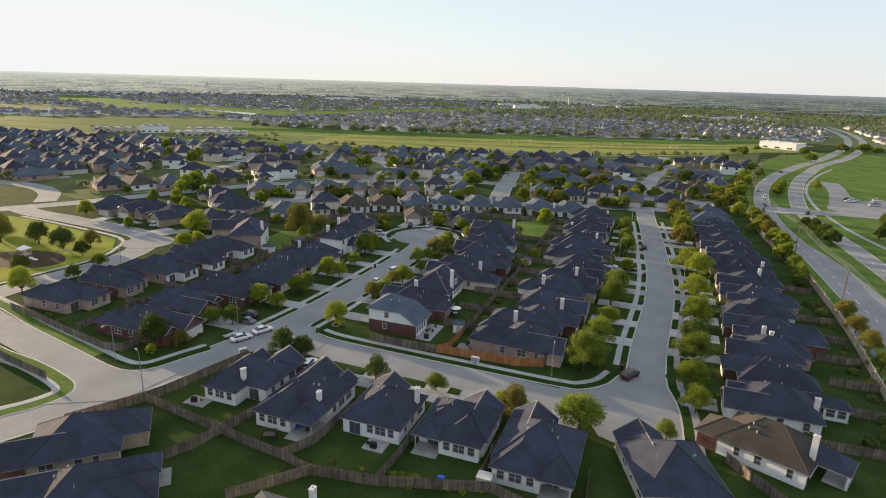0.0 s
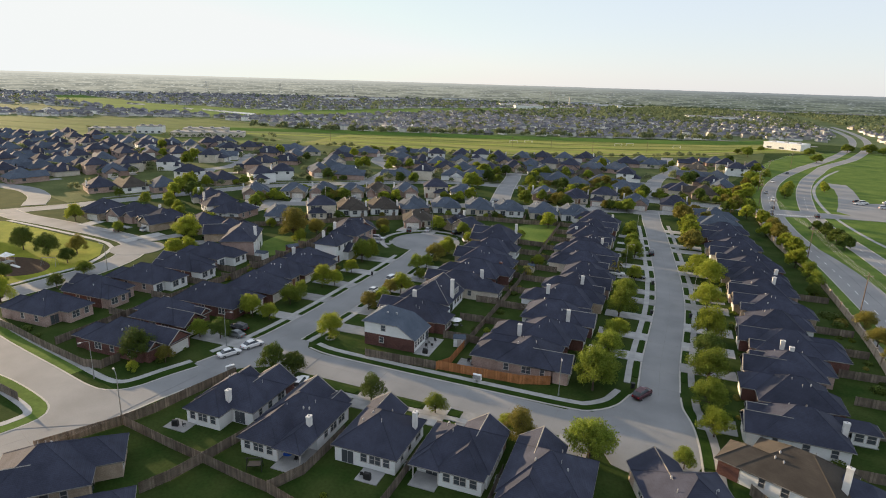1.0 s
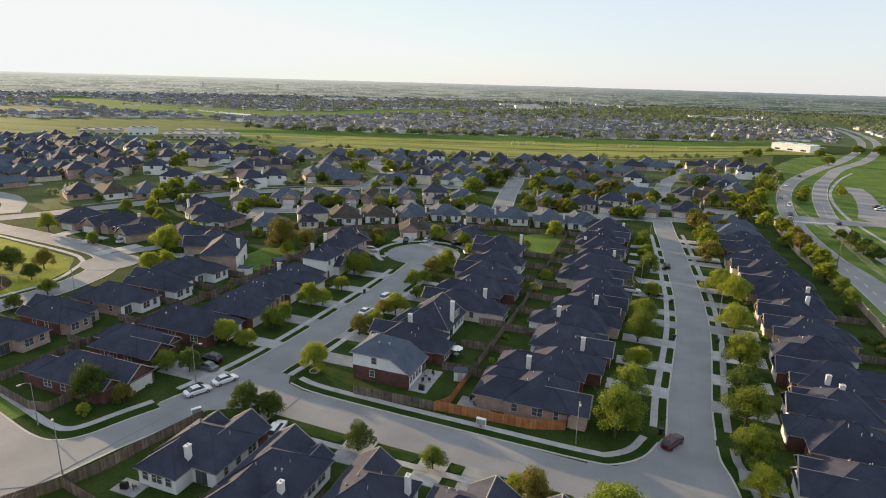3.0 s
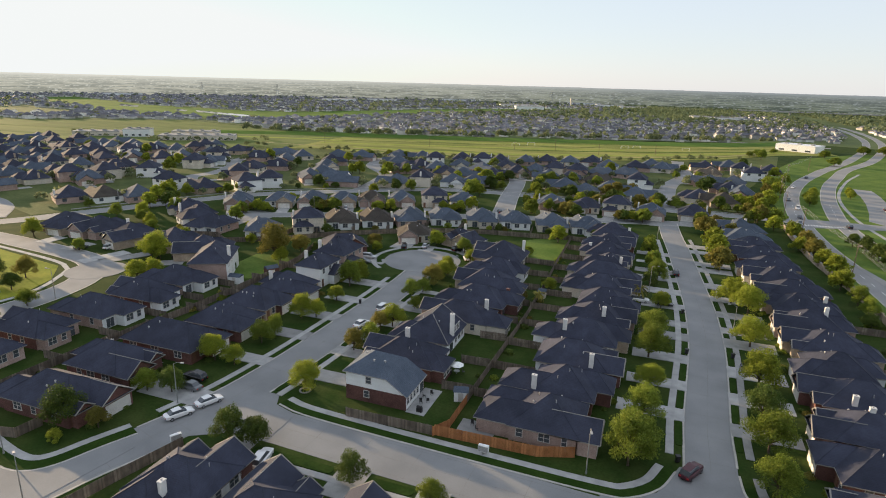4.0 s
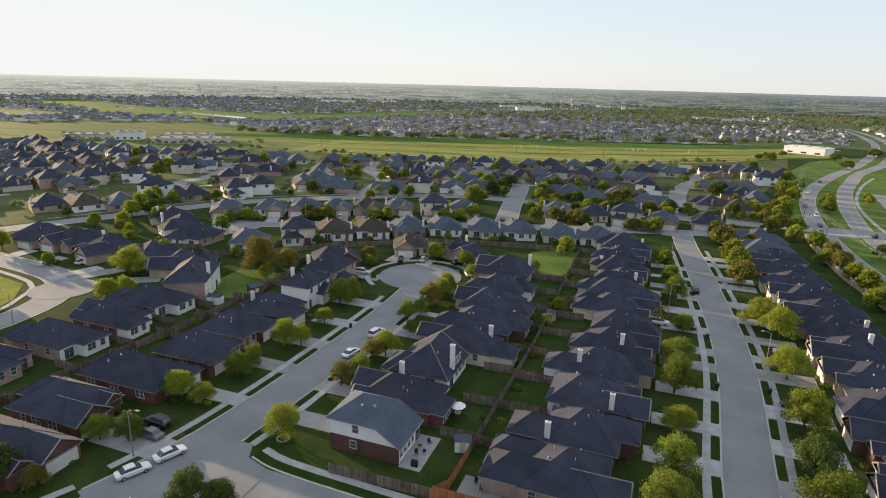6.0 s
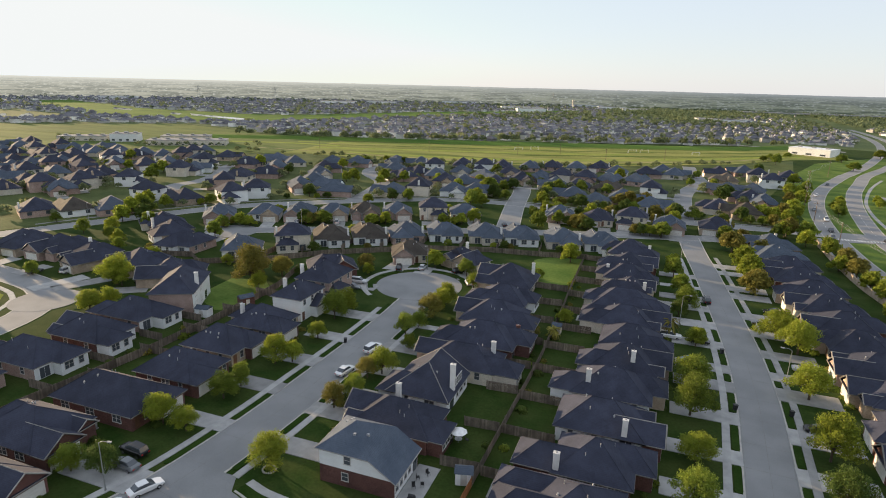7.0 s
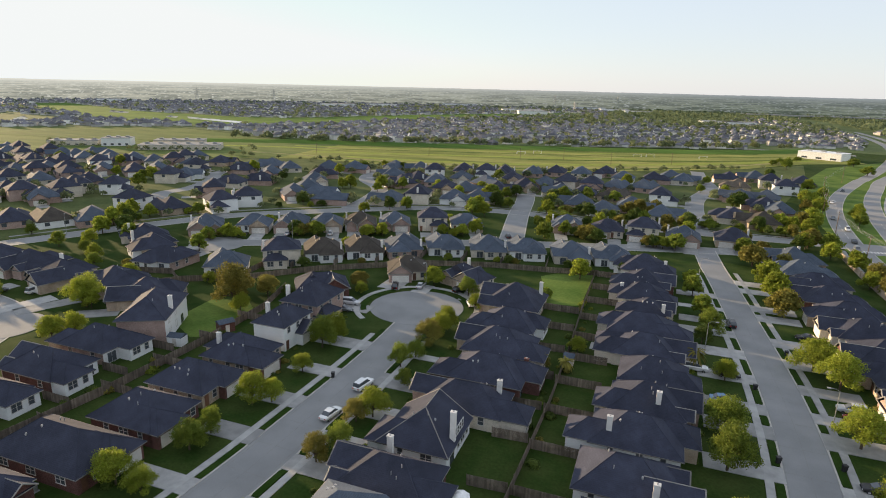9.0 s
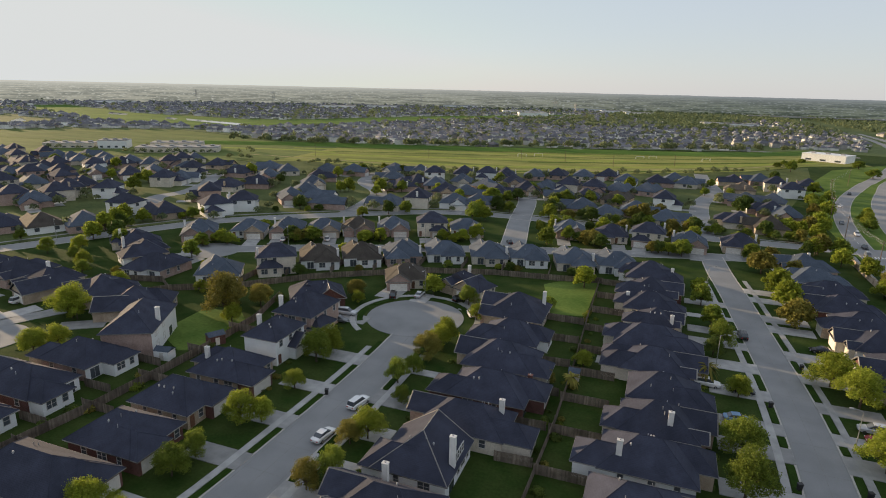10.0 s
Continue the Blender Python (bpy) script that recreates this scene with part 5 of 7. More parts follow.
for cx, cy, r, a0, a1 in ((-74.4, 187.4, 13.6, 25, 60), (-74.4, 187.4, 13.6, 78, 97), (-74.4, 187.4, 13.6, 112, 122), (-74.4, 187.4, 13.6, 140, 165), (-74.4, 187.4, 13.6, 178, 215)):
    arc = [Vector((cx + r * math.cos(radians(a)), cy + r * math.sin(radians(a)), 0)) for a in np.arange(a0, a1, 3)]
    tagged(part("verge", ribbon(arc, 0.75, -0.75, -0.1, 0.116), LAWN), "curved planting strip round the turning circle", "verge", "verges", "structure")
arc = [Vector((-74.4 + 15.4 * math.cos(radians(a)), 187.4 + 15.4 * math.sin(radians(a)), 0)) for a in range(5, 240, 5)]
setting("pavement", ribbon(arc, 0.65, -0.65, -0.1, 0.124), PALE, "curved pale pavement round the turning circle", "pavement")
for k, (x, y, way) in enumerate(E_ROW):
    t, s = radians(way), 2.6 * (1 if k % 2 else -1)
    d = part("driveway", box(-2.4, -8.5, -0.1, 2.4, 1.0, 0.106), PALE)
    d.matrix_basis = pose(x + s * math.cos(t), y + s * math.sin(t), 0, 0, 0, way)
    tagged(d, "pale concrete driveway leading to a garage", "driveway", "driveways", "structure")
for x, y, way, long in ((-158, 151, 65, 14), (-164, 149, 75, 14), (-181, 154, 85, 9), (-143, 152, 35, 10), (-196, 156, 92, 8), (-158, 202, 90, 8), (-166, 206, 60, 8)):
    d = part("driveway", box(-long / 2, -2.5, -0.1, long / 2, 2.5, 0.106), PALE)
    d.matrix_basis = pose(x, y, 0, 0, 0, way)
    tagged(d, "pale concrete driveway leading to a garage", "driveway", "driveways", "structure")

# ---- fences ----
PANELS = {}


def panel_mesh(mat, tall):
    key = (mat.name, tall)
    if key not in PANELS:
        rng = random.Random(3)
        geo = [box(0.02, 0.03, 0.4, 2.38, 0.07, 0.5), box(0.02, 0.03, tall - 0.35, 2.38, 0.07, tall - 0.25)]
        for i in range(16):
            geo.append(box(0.15 * i + 0.005, -0.012, 0.03, 0.15 * i + 0.142, 0.012, tall + rng.uniform(-0.03, 0.02)))
        PANELS[key] = (solid("fence_panel", *join(*geo), mat), solid("fence_post", *box(-0.05, 0.02, 0, 0.05, 0.12, tall + 0.03), mat))
    return PANELS[key]


def fence(points, mat=FENCE, tall=1.8, label="weathered brown wooden board fence between the yards"):
    """A board fence along a line, panel by panel; its boards are too small to tell apart."""
    f = thing("wooden_fence", label, "fence", Matrix.Identity(4), "garden fences")
    pm, qm = panel_mesh(mat, tall)
    for (ax, ay), (bx, by) in zip(points, points[1:]):
        d = Vector((bx - ax, by - ay, 0))
        n = max(1, round(d.length / 2.4))
        turn = math.degrees(math.atan2(d.y, d.x))
        for i in range(n):
            q = Vector((ax, ay, 0)) + d * (i / n)
            m = pose(q.x, q.y, 0, 0, 0, turn) @ Matrix.Diagonal((d.length / n / 2.4, 1, 1, 1))
            tagged(part("panel", pm, None, f), kind="stuff").matrix_basis = m
            if i == 0:
                part("post", qm, None, f).matrix_basis = pose(q.x, q.y, 0, 0, 0, turn)


fence([(-36.5, 99.2), (-34.8, 102), (-34.6, 111)], CEDAR, 1.8, "new orange cedar fence beside the corner lot")
fence([(-34.6, 111), (-34.2, 128), (-33.6, 152), (-33.8, 175), (-34.5, 200), (-35, 234)])
fence([(-52, 98.9), (-36.7, 99.4)], label="dark brown wooden fence along the front street")
fence([(-36.3, 99.6), (-20, 100.2), (-14.5, 102.2)], CEDAR, 1.9, "new orange cedar board fence along the front street")
for y in (113.9, 125.7, 137.6, 149.4, 160.8, 172.1, 183.6, 196.1, 208.9, 220.8, 233.1):
    fence([(-34.2, y), (-25.5, y)])
for y in (114.0, 125.4, 138.5, 149.2, 161.4, 174.4, 187):
    fence([(-40.5, y), (-34.6, y + 0.4)])
fence([(-35, 199), (-58, 199.6)])
fence([(-82.0, 51.2), (-76.4, 60.8), (-74.2, 66.0), (-73.0, 72.0), (-70.4, 82.0)])
fence([(-76.0, 61.4), (-64.0, 59.4), (-57.5, 58.5), (-50.2, 57.3), (-44.9, 56.7), (-39.0, 55.2), (-29.9, 56.5), (-20.3, 59.4), (-14.0, 61.4), (-1.0, 57.4)])
fence([(-57.5, 58.5), (-58.8, 53.6), (-60.5, 49.9)])
fence([(-57.5, 58.6), (-55.8, 66.0), (-55.5, 73)])
fence([(-44.9, 56.9), (-42.4, 62.0), (-42.0, 73)])
fence([(-39.0, 55.2), (-44.0, 49.2), (-46.5, 46.4)])
fence([(-29.4, 56.7), (-29.0, 64), (-29.0, 73)])
fence([(-16.2, 60.8), (-16.0, 73)])
fence([(-1.0, 57.4), (-1.6, 70)])
fence([(17.4, 82.0), (21.2, 77.2), (28.5, 69.0)])
fence([(31.9, 91.8), (46.4, 92.2)])
for y in (105.3, 117.0, 128.6, 140.4, 152.4, 176.4):
    fence([(38.5, y), (46.8, y)])
fence([(-137, 80.4), (-127, 79.0), (-113, 75.9), (-99, 73.2), (-95.5, 74.0), (-95, 78)])
fence([(-112.6, 78), (-111.4, 102), (-108.4, 126), (-107.6, 150), (-108.5, 170), (-113, 186)])
for y in (89.4, 101.8, 114, 126, 138, 150.8, 163.6):
    fence([(-111, y), (-103.5, y)])
for y in (94.6, 107, 119.3, 131.4, 143):
    fence([(-117, y), (-110.5, y)])
fence([(-143, 178), (-127, 188), (-113, 203), (-98, 213.5), (-85, 222), (-66, 228.5), (-47, 231), (-34, 234)])
for x, y, way in D_ROW[1:]:
    fence([(x - 1.5, y - 5), (x - 2.5, y + 5)])
fence([(-148, 172), (-143, 178), (-150, 183), (-166, 178)])
fence([(-98, 60), (-112, 62.2), (-124, 64.6)])
# brick wall along the divided road
bw = thing("boundary_wall", "long pale masonry wall along the divided road", "wall", Matrix.Identity(4))
wall_line = smooth([(46.2, 86), (47.4, 119), (48.8, 148), (48.8, 178), (48.0, 203), (45.6, 222), (43.4, 240), (42.6, 262), (42.6, 282), (43, 305)], 5)
for a, b in zip(wall_line, wall_line[1:]):
    part("wall_panel", ribbon([a, b], 0.12, -0.12, 0, 1.9), TAN_BRICK, bw)
    part("pier", box(a.x - 0.25, a.y - 0.25, 0, a.x + 0.25, a.y + 0.25, 2.1), TAN_BRICK, bw)

# ---- trees ----
TREES = {}


def tree_parts(kind, fine=True):
    """Trunk and crown of one tree shape about 5.6 m tall and 6 m wide."""
    rng = random.Random(kind * 7 + 1)
    npr = np.random.RandomState(kind + 11)
    trunk = [tube((0, 0, -0.1), (0.05, 0, 1.5), 0.16, 0.12)]
    blobs = [((0, 0, 3.2), 1.5)]
    n = 17 + kind % 3
    for i in range(n):
        a = 6.2832 * i * 0.618 + rng.uniform(-0.3, 0.3)
        lift = (i + 0.5) / n
        r = (2.15 - 1.55 * lift ** 1.7) * rng.uniform(0.72, 1.2)
        z = 1.75 + 3.1 * lift + rng.uniform(-0.25, 0.25)
        c = (r * math.cos(a), r * math.sin(a), z)
        blobs.append((c, rng.uniform(0.55, 1.2)))
        mid = (c[0] * 0.45, c[1] * 0.45, 1.4 + (z - 1.4) * 0.55)
        trunk += [tube((0.05, 0, 1.3), mid, 0.08, 0.05, 5), tube(mid, c, 0.05, 0.02, 4)]
    verts, faces = [], []
    for c, r in blobs:
        m = int((560 if fine else 115) * r * r) + 40
        d = npr.normal(size=(m, 3))
        d /= np.linalg.norm(d, axis=1)[:, None]
        rad = r * npr.uniform(0.12, 1.0, m) ** 0.5 * npr.choice((1.0, 1.0, 1.0, 1.22), m)
        p = np.array(c) + d * rad[:, None] * np.array((1.05, 1.05, 0.85))
        u = npr.normal(size=(m, 3)) + d * 0.2
        u /= np.linalg.norm(u, axis=1)[:, None]
        w = np.cross(u, d + npr.normal(scale=0.7, size=(m, 3)))
        w /= np.linalg.norm(w, axis=1)[:, None]
        s = (npr.uniform(0.055, 0.125, m) if fine else npr.uniform(0.17, 0.32, m))[:, None]
        k = len(verts)
        quad = np.stack([p - u * s, p + w * s * 0.75, p + u * s, p - w * s * 0.75], 1)
        verts += quad.reshape(-1, 3).tolist()
        faces += [(k + 4 * i, k + 4 * i + 1, k + 4 * i + 2, k + 4 * i + 3) for i in range(m)]
    return join(*trunk), (verts, faces)


LEAF_WORDS = ("fresh yellow-green", "mid-green", "dark green", "ochre-tinged")


def tree(x, y, radius, shade=0, kind=0, group="street trees", tall=1.0):
    fine = y < 205
    key = (kind % 5, shade, fine)
    m = pose(x, y, 0, 0, 0, (x * 37 + y * 91) % 360) @ Matrix.Diagonal((radius / 2.9, radius / 2.9, radius / 2.9 * tall, 1))
    if key in TREES:
        t = copy_thing(TREES[key], pose(0, 0, 0))
        t.matrix_basis = m
        return tagged(t, group=group)
    if ("g", key[0], fine) not in TREES:
        TREES[("g", key[0], fine)] = tree_parts(key[0], fine)
    tr, cr = TREES[("g", key[0], fine)]
    t = TREES[key] = tagged(part("tree", tr, BARK), f"broad young tree with {LEAF_WORDS[shade]} leaves on a thin trunk", "tree", group)
    t.matrix_basis = m
    part("crown", cr, LEAVES[shade], t)
    return t


YARD = [(-64.9, 85.7, 2.9, 2), (-61.0, 86.6, 2.8, 2), (-43.0, 84.0, 2.6, 2), (-31.0, 84.4, 2.1, 1), (-18.5, 83.6, 1.9, 0), (-15.8, 82.0, 2.8, 3), (-4.8, 82.0, 4.2, 1), (8.8, 84.6, 2.0, 1),
        (-63.2, 104.2, 3.0, 0), (-91.7, 79.3, 3.6, 2), (-86.5, 80.9, 2.0, 3), (-89.1, 75.5, 1.2, 0), (-88.6, 92.6, 2.5, 1), (-84.3, 93.9, 2.5, 2), (-6.8, 103.4, 4.0, 1), (-143.7, 88.0, 3.6, 0)]
YARD_L = [(-86.0, 106.9, 3.1, 0), (-81.2, 106.8, 2.3, 0), (-82.6, 117.2, 2.9, 1), (-82.6, 121.9, 2.2, 1), (-82.4, 132.0, 3.2, 0), (-79.6, 133.8, 2.4, 0), (-81.0, 145.6, 2.5, 0), (-83.5, 156.9, 3.5, 1), (-83.4, 162.0, 3.2, 0),
          (-63.0, 121.8, 2.5, 3), (-61.6, 126.0, 2.4, 1), (-62.9, 134.0, 2.5, 3), (-60.9, 136.2, 2.9, 0), (-60.5, 148.4, 1.9, 1), (-64.2, 155.0, 2.6, 1)]
YARD_C = [(-63.1, 167.4, 3.3, 3), (-62.2, 176.9, 3.3, 0), (-63.2, 160.2, 2.3, 1), (-62.3, 172.4, 2.9, 0), (-59.8, 191.5, 2.6, 0), (-64.8, 200.5, 3.0, 1), (-76.5, 205.0, 3.3, 0), (-94.6, 194.4, 3.1, 3), (-91.6, 190.0, 2.0, 0), (-115.9, 168.7, 5.6, 3), (-112.5, 166.5, 2.6, 0),
          (-148.8, 154.1, 4.6, 0), (-138.4, 137.3, 3.3, 0), (-136.6, 141.6, 2.6, 0), (-38.7, 228.0, 3.6, 0), (-45, 206, 2.2, 1), (-32, 176, 2.4, 0), (-38, 166, 2.0, 3)]
YARD_R = [(-6.1, 108.0, 3.8, 1), (-5.5, 117.0, 3.6, 1), (-4.8, 129.7, 3.2, 0), (-5.2, 143.4, 4.0, 1), (-4.6, 154.2, 3.8, 1), (-3.2, 174.8, 2.5, 0), (-6.0, 209.4, 3.3, 1), (-4.5, 199.2, 3.2, 1), (-7.6, 225.9, 3.0, 1), (-6.6, 192.5, 2.4, 2), (-8, 237, 2.5, 0),
          (13.6, 95.5, 3.0, 0), (13.2, 104.5, 3.4, 1), (13.6, 115.2, 4.0, 1), (13.8, 125.1, 3.5, 2), (14.8, 137.6, 4.0, 0), (15.6, 157.8, 4.4, 0), (14.2, 186.3, 4.4, 0), (17.4, 179.4, 4.6, 0), (13.6, 218.5, 3.9, 3), (13.4, 231.0, 4.0, 0), (13.0, 244.0, 4.4, 0), (11.6, 265.0, 4.6, 3)]
for i, (x, y, r, s) in enumerate(YARD + YARD_L + YARD_C + YARD_R):
    tree(x, y, r, s, i, "front-yard trees", 0.84 + 0.3 * ((x * 7.3 + y * 3.1) % 1.0))
# trees behind the boundary wall, in the median and round the car park
for i, (x, y, r, s) in enumerate([(46.6, 226, 3.6, 0), (45, 248, 3.6, 3), (44.6, 211, 3.4, 0), (46, 199, 3.0, 1), (41.6, 254, 3.0, 0), (45.4, 236, 3.2, 0), (51.0, 160, 2.6, 3), (50.6, 149, 2.6, 3), (50.4, 138, 2.8, 3), (50, 128, 2.4, 1),
                                  (46, 190, 2.8, 1), (45, 262, 3.4, 3), (43, 274, 3.6, 0), (38, 285, 3.4, 0), (44, 180, 2.4, 2),
                                  (63.6, 262, 3.2, 2), (65.0, 252, 3.4, 2), (66.0, 244, 3.2, 2), (62.0, 271, 2.6, 2), (67.0, 374, 3.0, 0), (65.4, 364, 3.4, 0), (63.6, 354, 3.0, 1), (70.4, 384, 2.8, 0), (86, 262, 2.6, 2), (92, 276, 2.8, 2), (97, 296, 2.6, 1), (89, 388, 2.6, 0), (91, 400, 2.4, 0)]):
    tree(x, y, r, s, i + 2, "roadside trees")
for i, (x, y, r, s) in enumerate([(-172, 121, 3.8, 2), (-166, 126, 3.2, 3), (-160, 118, 2.6, 2), (-161, 100, 2.8, 2), (-184, 122, 4.0, 2), (-196, 118, 4.6, 3), (-156, 96, 2.0, 1), (-146, 112, 2.4, 1), (-143.5, 102, 2.2, 2), (-190, 96, 3.4, 2), (-212, 128, 3.6, 1), (-204, 156, 3.6, 0)]):
    tree(x, y, r, s, i + 1, "park trees")
wood = random.Random(8)
for i, (x, y, way) in enumerate(E_ROW):
    t, s = radians(way), -3.2 * (1 if i % 2 else -1)
    for k in range(3):
        u, v = s + wood.uniform(-2.4, 2.4) + (4.5 * (1 if s > 0 else -1) if k == 2 else 0), -wood.uniform(1.5, 6.5)
        tree(x + u * math.cos(t) - v * math.sin(t), y + u * math.sin(t) + v * math.cos(t), wood.uniform(1.9, 3.6), wood.choice((0, 0, 1, 1, 2, 3)), i + k, "local street trees", wood.uniform(0.75, 1.0))
    if wood.random() < 0.7:
        u, v = wood.uniform(-6, 6), wood.uniform(17, 20)
        tree(x + u * math.cos(t) - v * math.sin(t), y + u * math.sin(t) + v * math.cos(t), wood.uniform(1.8, 3.0), wood.choice((0, 1, 2)), i, "local street trees", 0.8)
for i, (x, y, way) in enumerate(D_ROW):
    t = radians(way)
    for k in range(2):
        u, v = wood.uniform(-1, 12), wood.choice((-4.0, -3.0, 18.5))
        tree(x + u * math.cos(t) - v * math.sin(t), y + u * math.sin(t) + v * math.cos(t), wood.uniform(1.2, 2.4), wood.choice((0, 1, 2, 3)), i + k, "local street trees", 0.85)
for i, (x, y, r, s) in enumerate([(-177, 151, 2.2, 1), (-152, 155.5, 3.0, 0), (-147, 154, 2.6, 0), (-158, 176, 2.4, 0), (-182, 184, 2.8, 0), (-190, 188, 2.6, 1), (-198, 196, 3.0, 0), (-176, 179, 2.4, 1), (-165, 181, 1.8, 3), (-118, 172, 3.6, 3), (-113, 178, 3.4, 3), (-121, 178, 3.0, 3), (-109, 181, 1.8, 2), (-105, 183, 1.7, 2)]):
    tree(x, y, r, s, i + 3, "garden trees")
# trees among those blocks: place, shade
GROVE_WEST = [(-214.5, 219.8, 0), (-222.0, 235.1, 0), (-213.9, 236.6, 0), (-207.3, 208.7, 0), (-287.6, 310.1, 0), (-294.0, 309.1, 1), (-287.8, 317.6, 1), (-275.7, 289.2, 1), (-349.3, 343.9, 0), (-316.5, 311.8, 0), (-332.3, 310.9, 1), (-406.2, 345.4, 1), (-215.3, 226.2, 0), (-176.7, 337.0, 0), (-179.5, 333.4, 0), (-158.9, 334.1, 0), (-160.9, 343.5, 0), (-206.8, 377.6, 0), (-200.9, 399.2, 1), (-195.4, 418.9, 0), (-178.9, 412.1, 1), (-151.2, 348.8, 1), (-172.9, 285.7, 2), (-140.5, 284.5, 0), (-257.2, 360.2, 0), (-290.3, 379.5, 1), (-224.5, 343.3, 2)]
GROVE_MIDDLE = [(-131.0, 351.2, 0), (-115.5, 339.8, 0), (-99.6, 340.9, 0), (-106.3, 350.4, 0), (-97.6, 315.3, 0), (-91.4, 343.4, 1), (-88.8, 354.0, 2), (-68.4, 348.4, 2), (-86.2, 377.6, 1), (-112.1, 403.9, 1), (-53.5, 361.6, 1), (-40.0, 361.5, 1), (-38.0, 422.3, 0), (-69.7, 444.6, 1), (-68.0, 338.5, 0), (-95.3, 299.2, 1), (-127.0, 300.2, 1), (-132.8, 294.2, 2), (-84.8, 321.9, 1)]
GROVE_EAST = [(6.8, 449.5, 1), (14.1, 412.7, 0), (15.5, 370.3, 2), (19.6, 382.2, 2), (20.3, 324.5, 2), (28.7, 330.9, 0), (61.5, 450.9, 0), (52.4, 409.8, 0), (44.9, 351.1, 0), (38.7, 340.5, 3), (52.1, 376.8, 0), (68.1, 564.0, 1), (-15.1, 314.0, 3), (-7.5, 320.1, 0), (-27.2, 330.9, 3), (-21.8, 328.2, 3), (-31.6, 331.4, 3), (48.9, 506.1, 2), (2.2, 416.8, 1), (63.4, 425.0, 1), (-20.3, 347.3, 3), (32.9, 328.4, 0)]
for i, (x, y, shade) in enumerate(GROVE_WEST + GROVE_MIDDLE + GROVE_EAST):
    tree(x, y, wood.uniform(2.8, 4.2), shade, i, "trees beyond the collector street", wood.uniform(0.85, 1.1))
MID_TREES = []
for x, y, face, k in HOMES:
    for turn in (0, 60, 180, 240):
        if wood.random() < 0.62:
            a, r = radians(face + turn + wood.uniform(-40, 40)), wood.uniform(8.8, 11.0)
            MID_TREES.append((x + r * math.cos(a), y + r * math.sin(a)))
for x, y, r in ((-84, 268, 3.2), (-58, 272, 3.6), (-52, 281, 3.0), (-64, 290, 2.6), (-90, 300, 3.4), (-66, 318, 3.6), (-92, 326, 3.6), (-68, 332, 3.4), (-97, 340, 4.0), (-64, 352, 4.0), (-190, 205, 3.4), (-203, 215, 3.6), (-212, 225, 3.0), (-160, 205, 3.2), (-205, 190, 3.0)):
    tree(x, y, r, (0, 1, 2)[int(-x) % 3], int(-x), "trees along the collector street")
verge_row = beside(smooth(COLLECTOR_LINE, 5), 9.5)
for i, p in enumerate(verge_row):
    if -232 < p.x < 40 and wood.random() < 0.5 and abs(p.x + 77) > 11 and abs(p.x + 150) > 9:
        tree(p.x + wood.uniform(-1.5, 1.5), p.y + wood.uniform(-1.5, 2.5), wood.uniform(1.5, 3.0), wood.choice((0, 1, 1, 2)), i, "trees along the collector street", wood.uniform(0.6, 0.9))
for i in range(30):                      # loose rows along the collector street and the divided road
    x = wood.uniform(-60, 36)
    tree(x, wood.choice((297, 301, 318)) + wood.uniform(-2, 2), wood.uniform(2.0, 3.6), wood.choice((0, 1, 2, 2, 3)), i, "trees along the collector street")
for i, (x, y, r) in enumerate([(38, 322, 3.8), (34, 300, 4.2), (40, 296, 3.8), (44, 340, 3.2), (20, 262, 3.2), (50, 392, 3.2), (56, 410, 3.0), (47, 376, 3.4), (44, 360, 3.0)]):
    tree(x, y, r, (0, 3, 1)[i % 3], i, "roadside trees")

# ---- shrubs and palms ----
SHRUBS = {}


def shrub(x, y, r, shade=1, group="garden shrubs"):
    if shade not in SHRUBS:
        npr = np.random.RandomState(40 + shade)
        d = npr.normal(size=(260, 3))
        d /= np.linalg.norm(d, axis=1)[:, None]
        d[:, 2] = np.abs(d[:, 2])
        p = d * npr.uniform(0.5, 1.05, (260, 1)) * np.array((1, 1, 0.9))
        u = npr.normal(size=(260, 3))
        u /= np.linalg.norm(u, axis=1)[:, None]
        w = np.cross(u, d)
        s = npr.uniform(0.10, 0.20, (260, 1))
        quad = np.stack([p - u * s, p + w * s, p + u * s, p - w * s], 1).reshape(-1, 3)
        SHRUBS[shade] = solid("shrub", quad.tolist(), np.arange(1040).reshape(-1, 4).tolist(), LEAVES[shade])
    ob = tagged(part("shrub", SHRUBS[shade], None), f"low rounded {LEAF_WORDS[shade]} garden shrub", "shrub", group)
    ob.matrix_basis = pose(x, y, 0, 0, 0, (x * 53 + y * 17) % 360) @ Matrix.Diagonal((r, r, r * 0.95, 1))


bush = random.Random(31)
for k in range(11):
    shrub(-28.0 + 1.05 * k, 60.0 + bush.uniform(-0.3, 0.5), bush.uniform(0.45, 0.8), 0, "shrubs along the fences")
for x0, x1, y0, y1, *_ in EAST_W[:9]:
    for k in range(2):
        shrub(x1 - bush.uniform(0.2, 1.6), y0 + bush.uniform(0.5, 9), bush.uniform(0.5, 1.0), bush.choice((1, 2)))
for x0, x1, y0, y1, *_ in EAST_E[:9]:
    for k in range(3):
        shrub(x0 + bush.uniform(-0.6, 1.8), y0 + bush.uniform(0.5, 9), bush.uniform(0.5, 1.1), bush.choice((1, 2, 3)))
for x0, x1, y0, y1, *_ in CDS_W:
    for k in range(3):
        shrub(x1 + bush.uniform(-1.6, 0.6), y0 + bush.uniform(0.5, 9), bush.uniform(0.5, 1.1), bush.choice((1, 2, 3)))
for x0, x1, y0, y1, *_ in CDS_E:
    shrub(x0 - bush.uniform(0.2, 1.2), y0 + bush.uniform(0.5, 8), bush.uniform(0.5, 1.0), bush.choice((1, 2)))
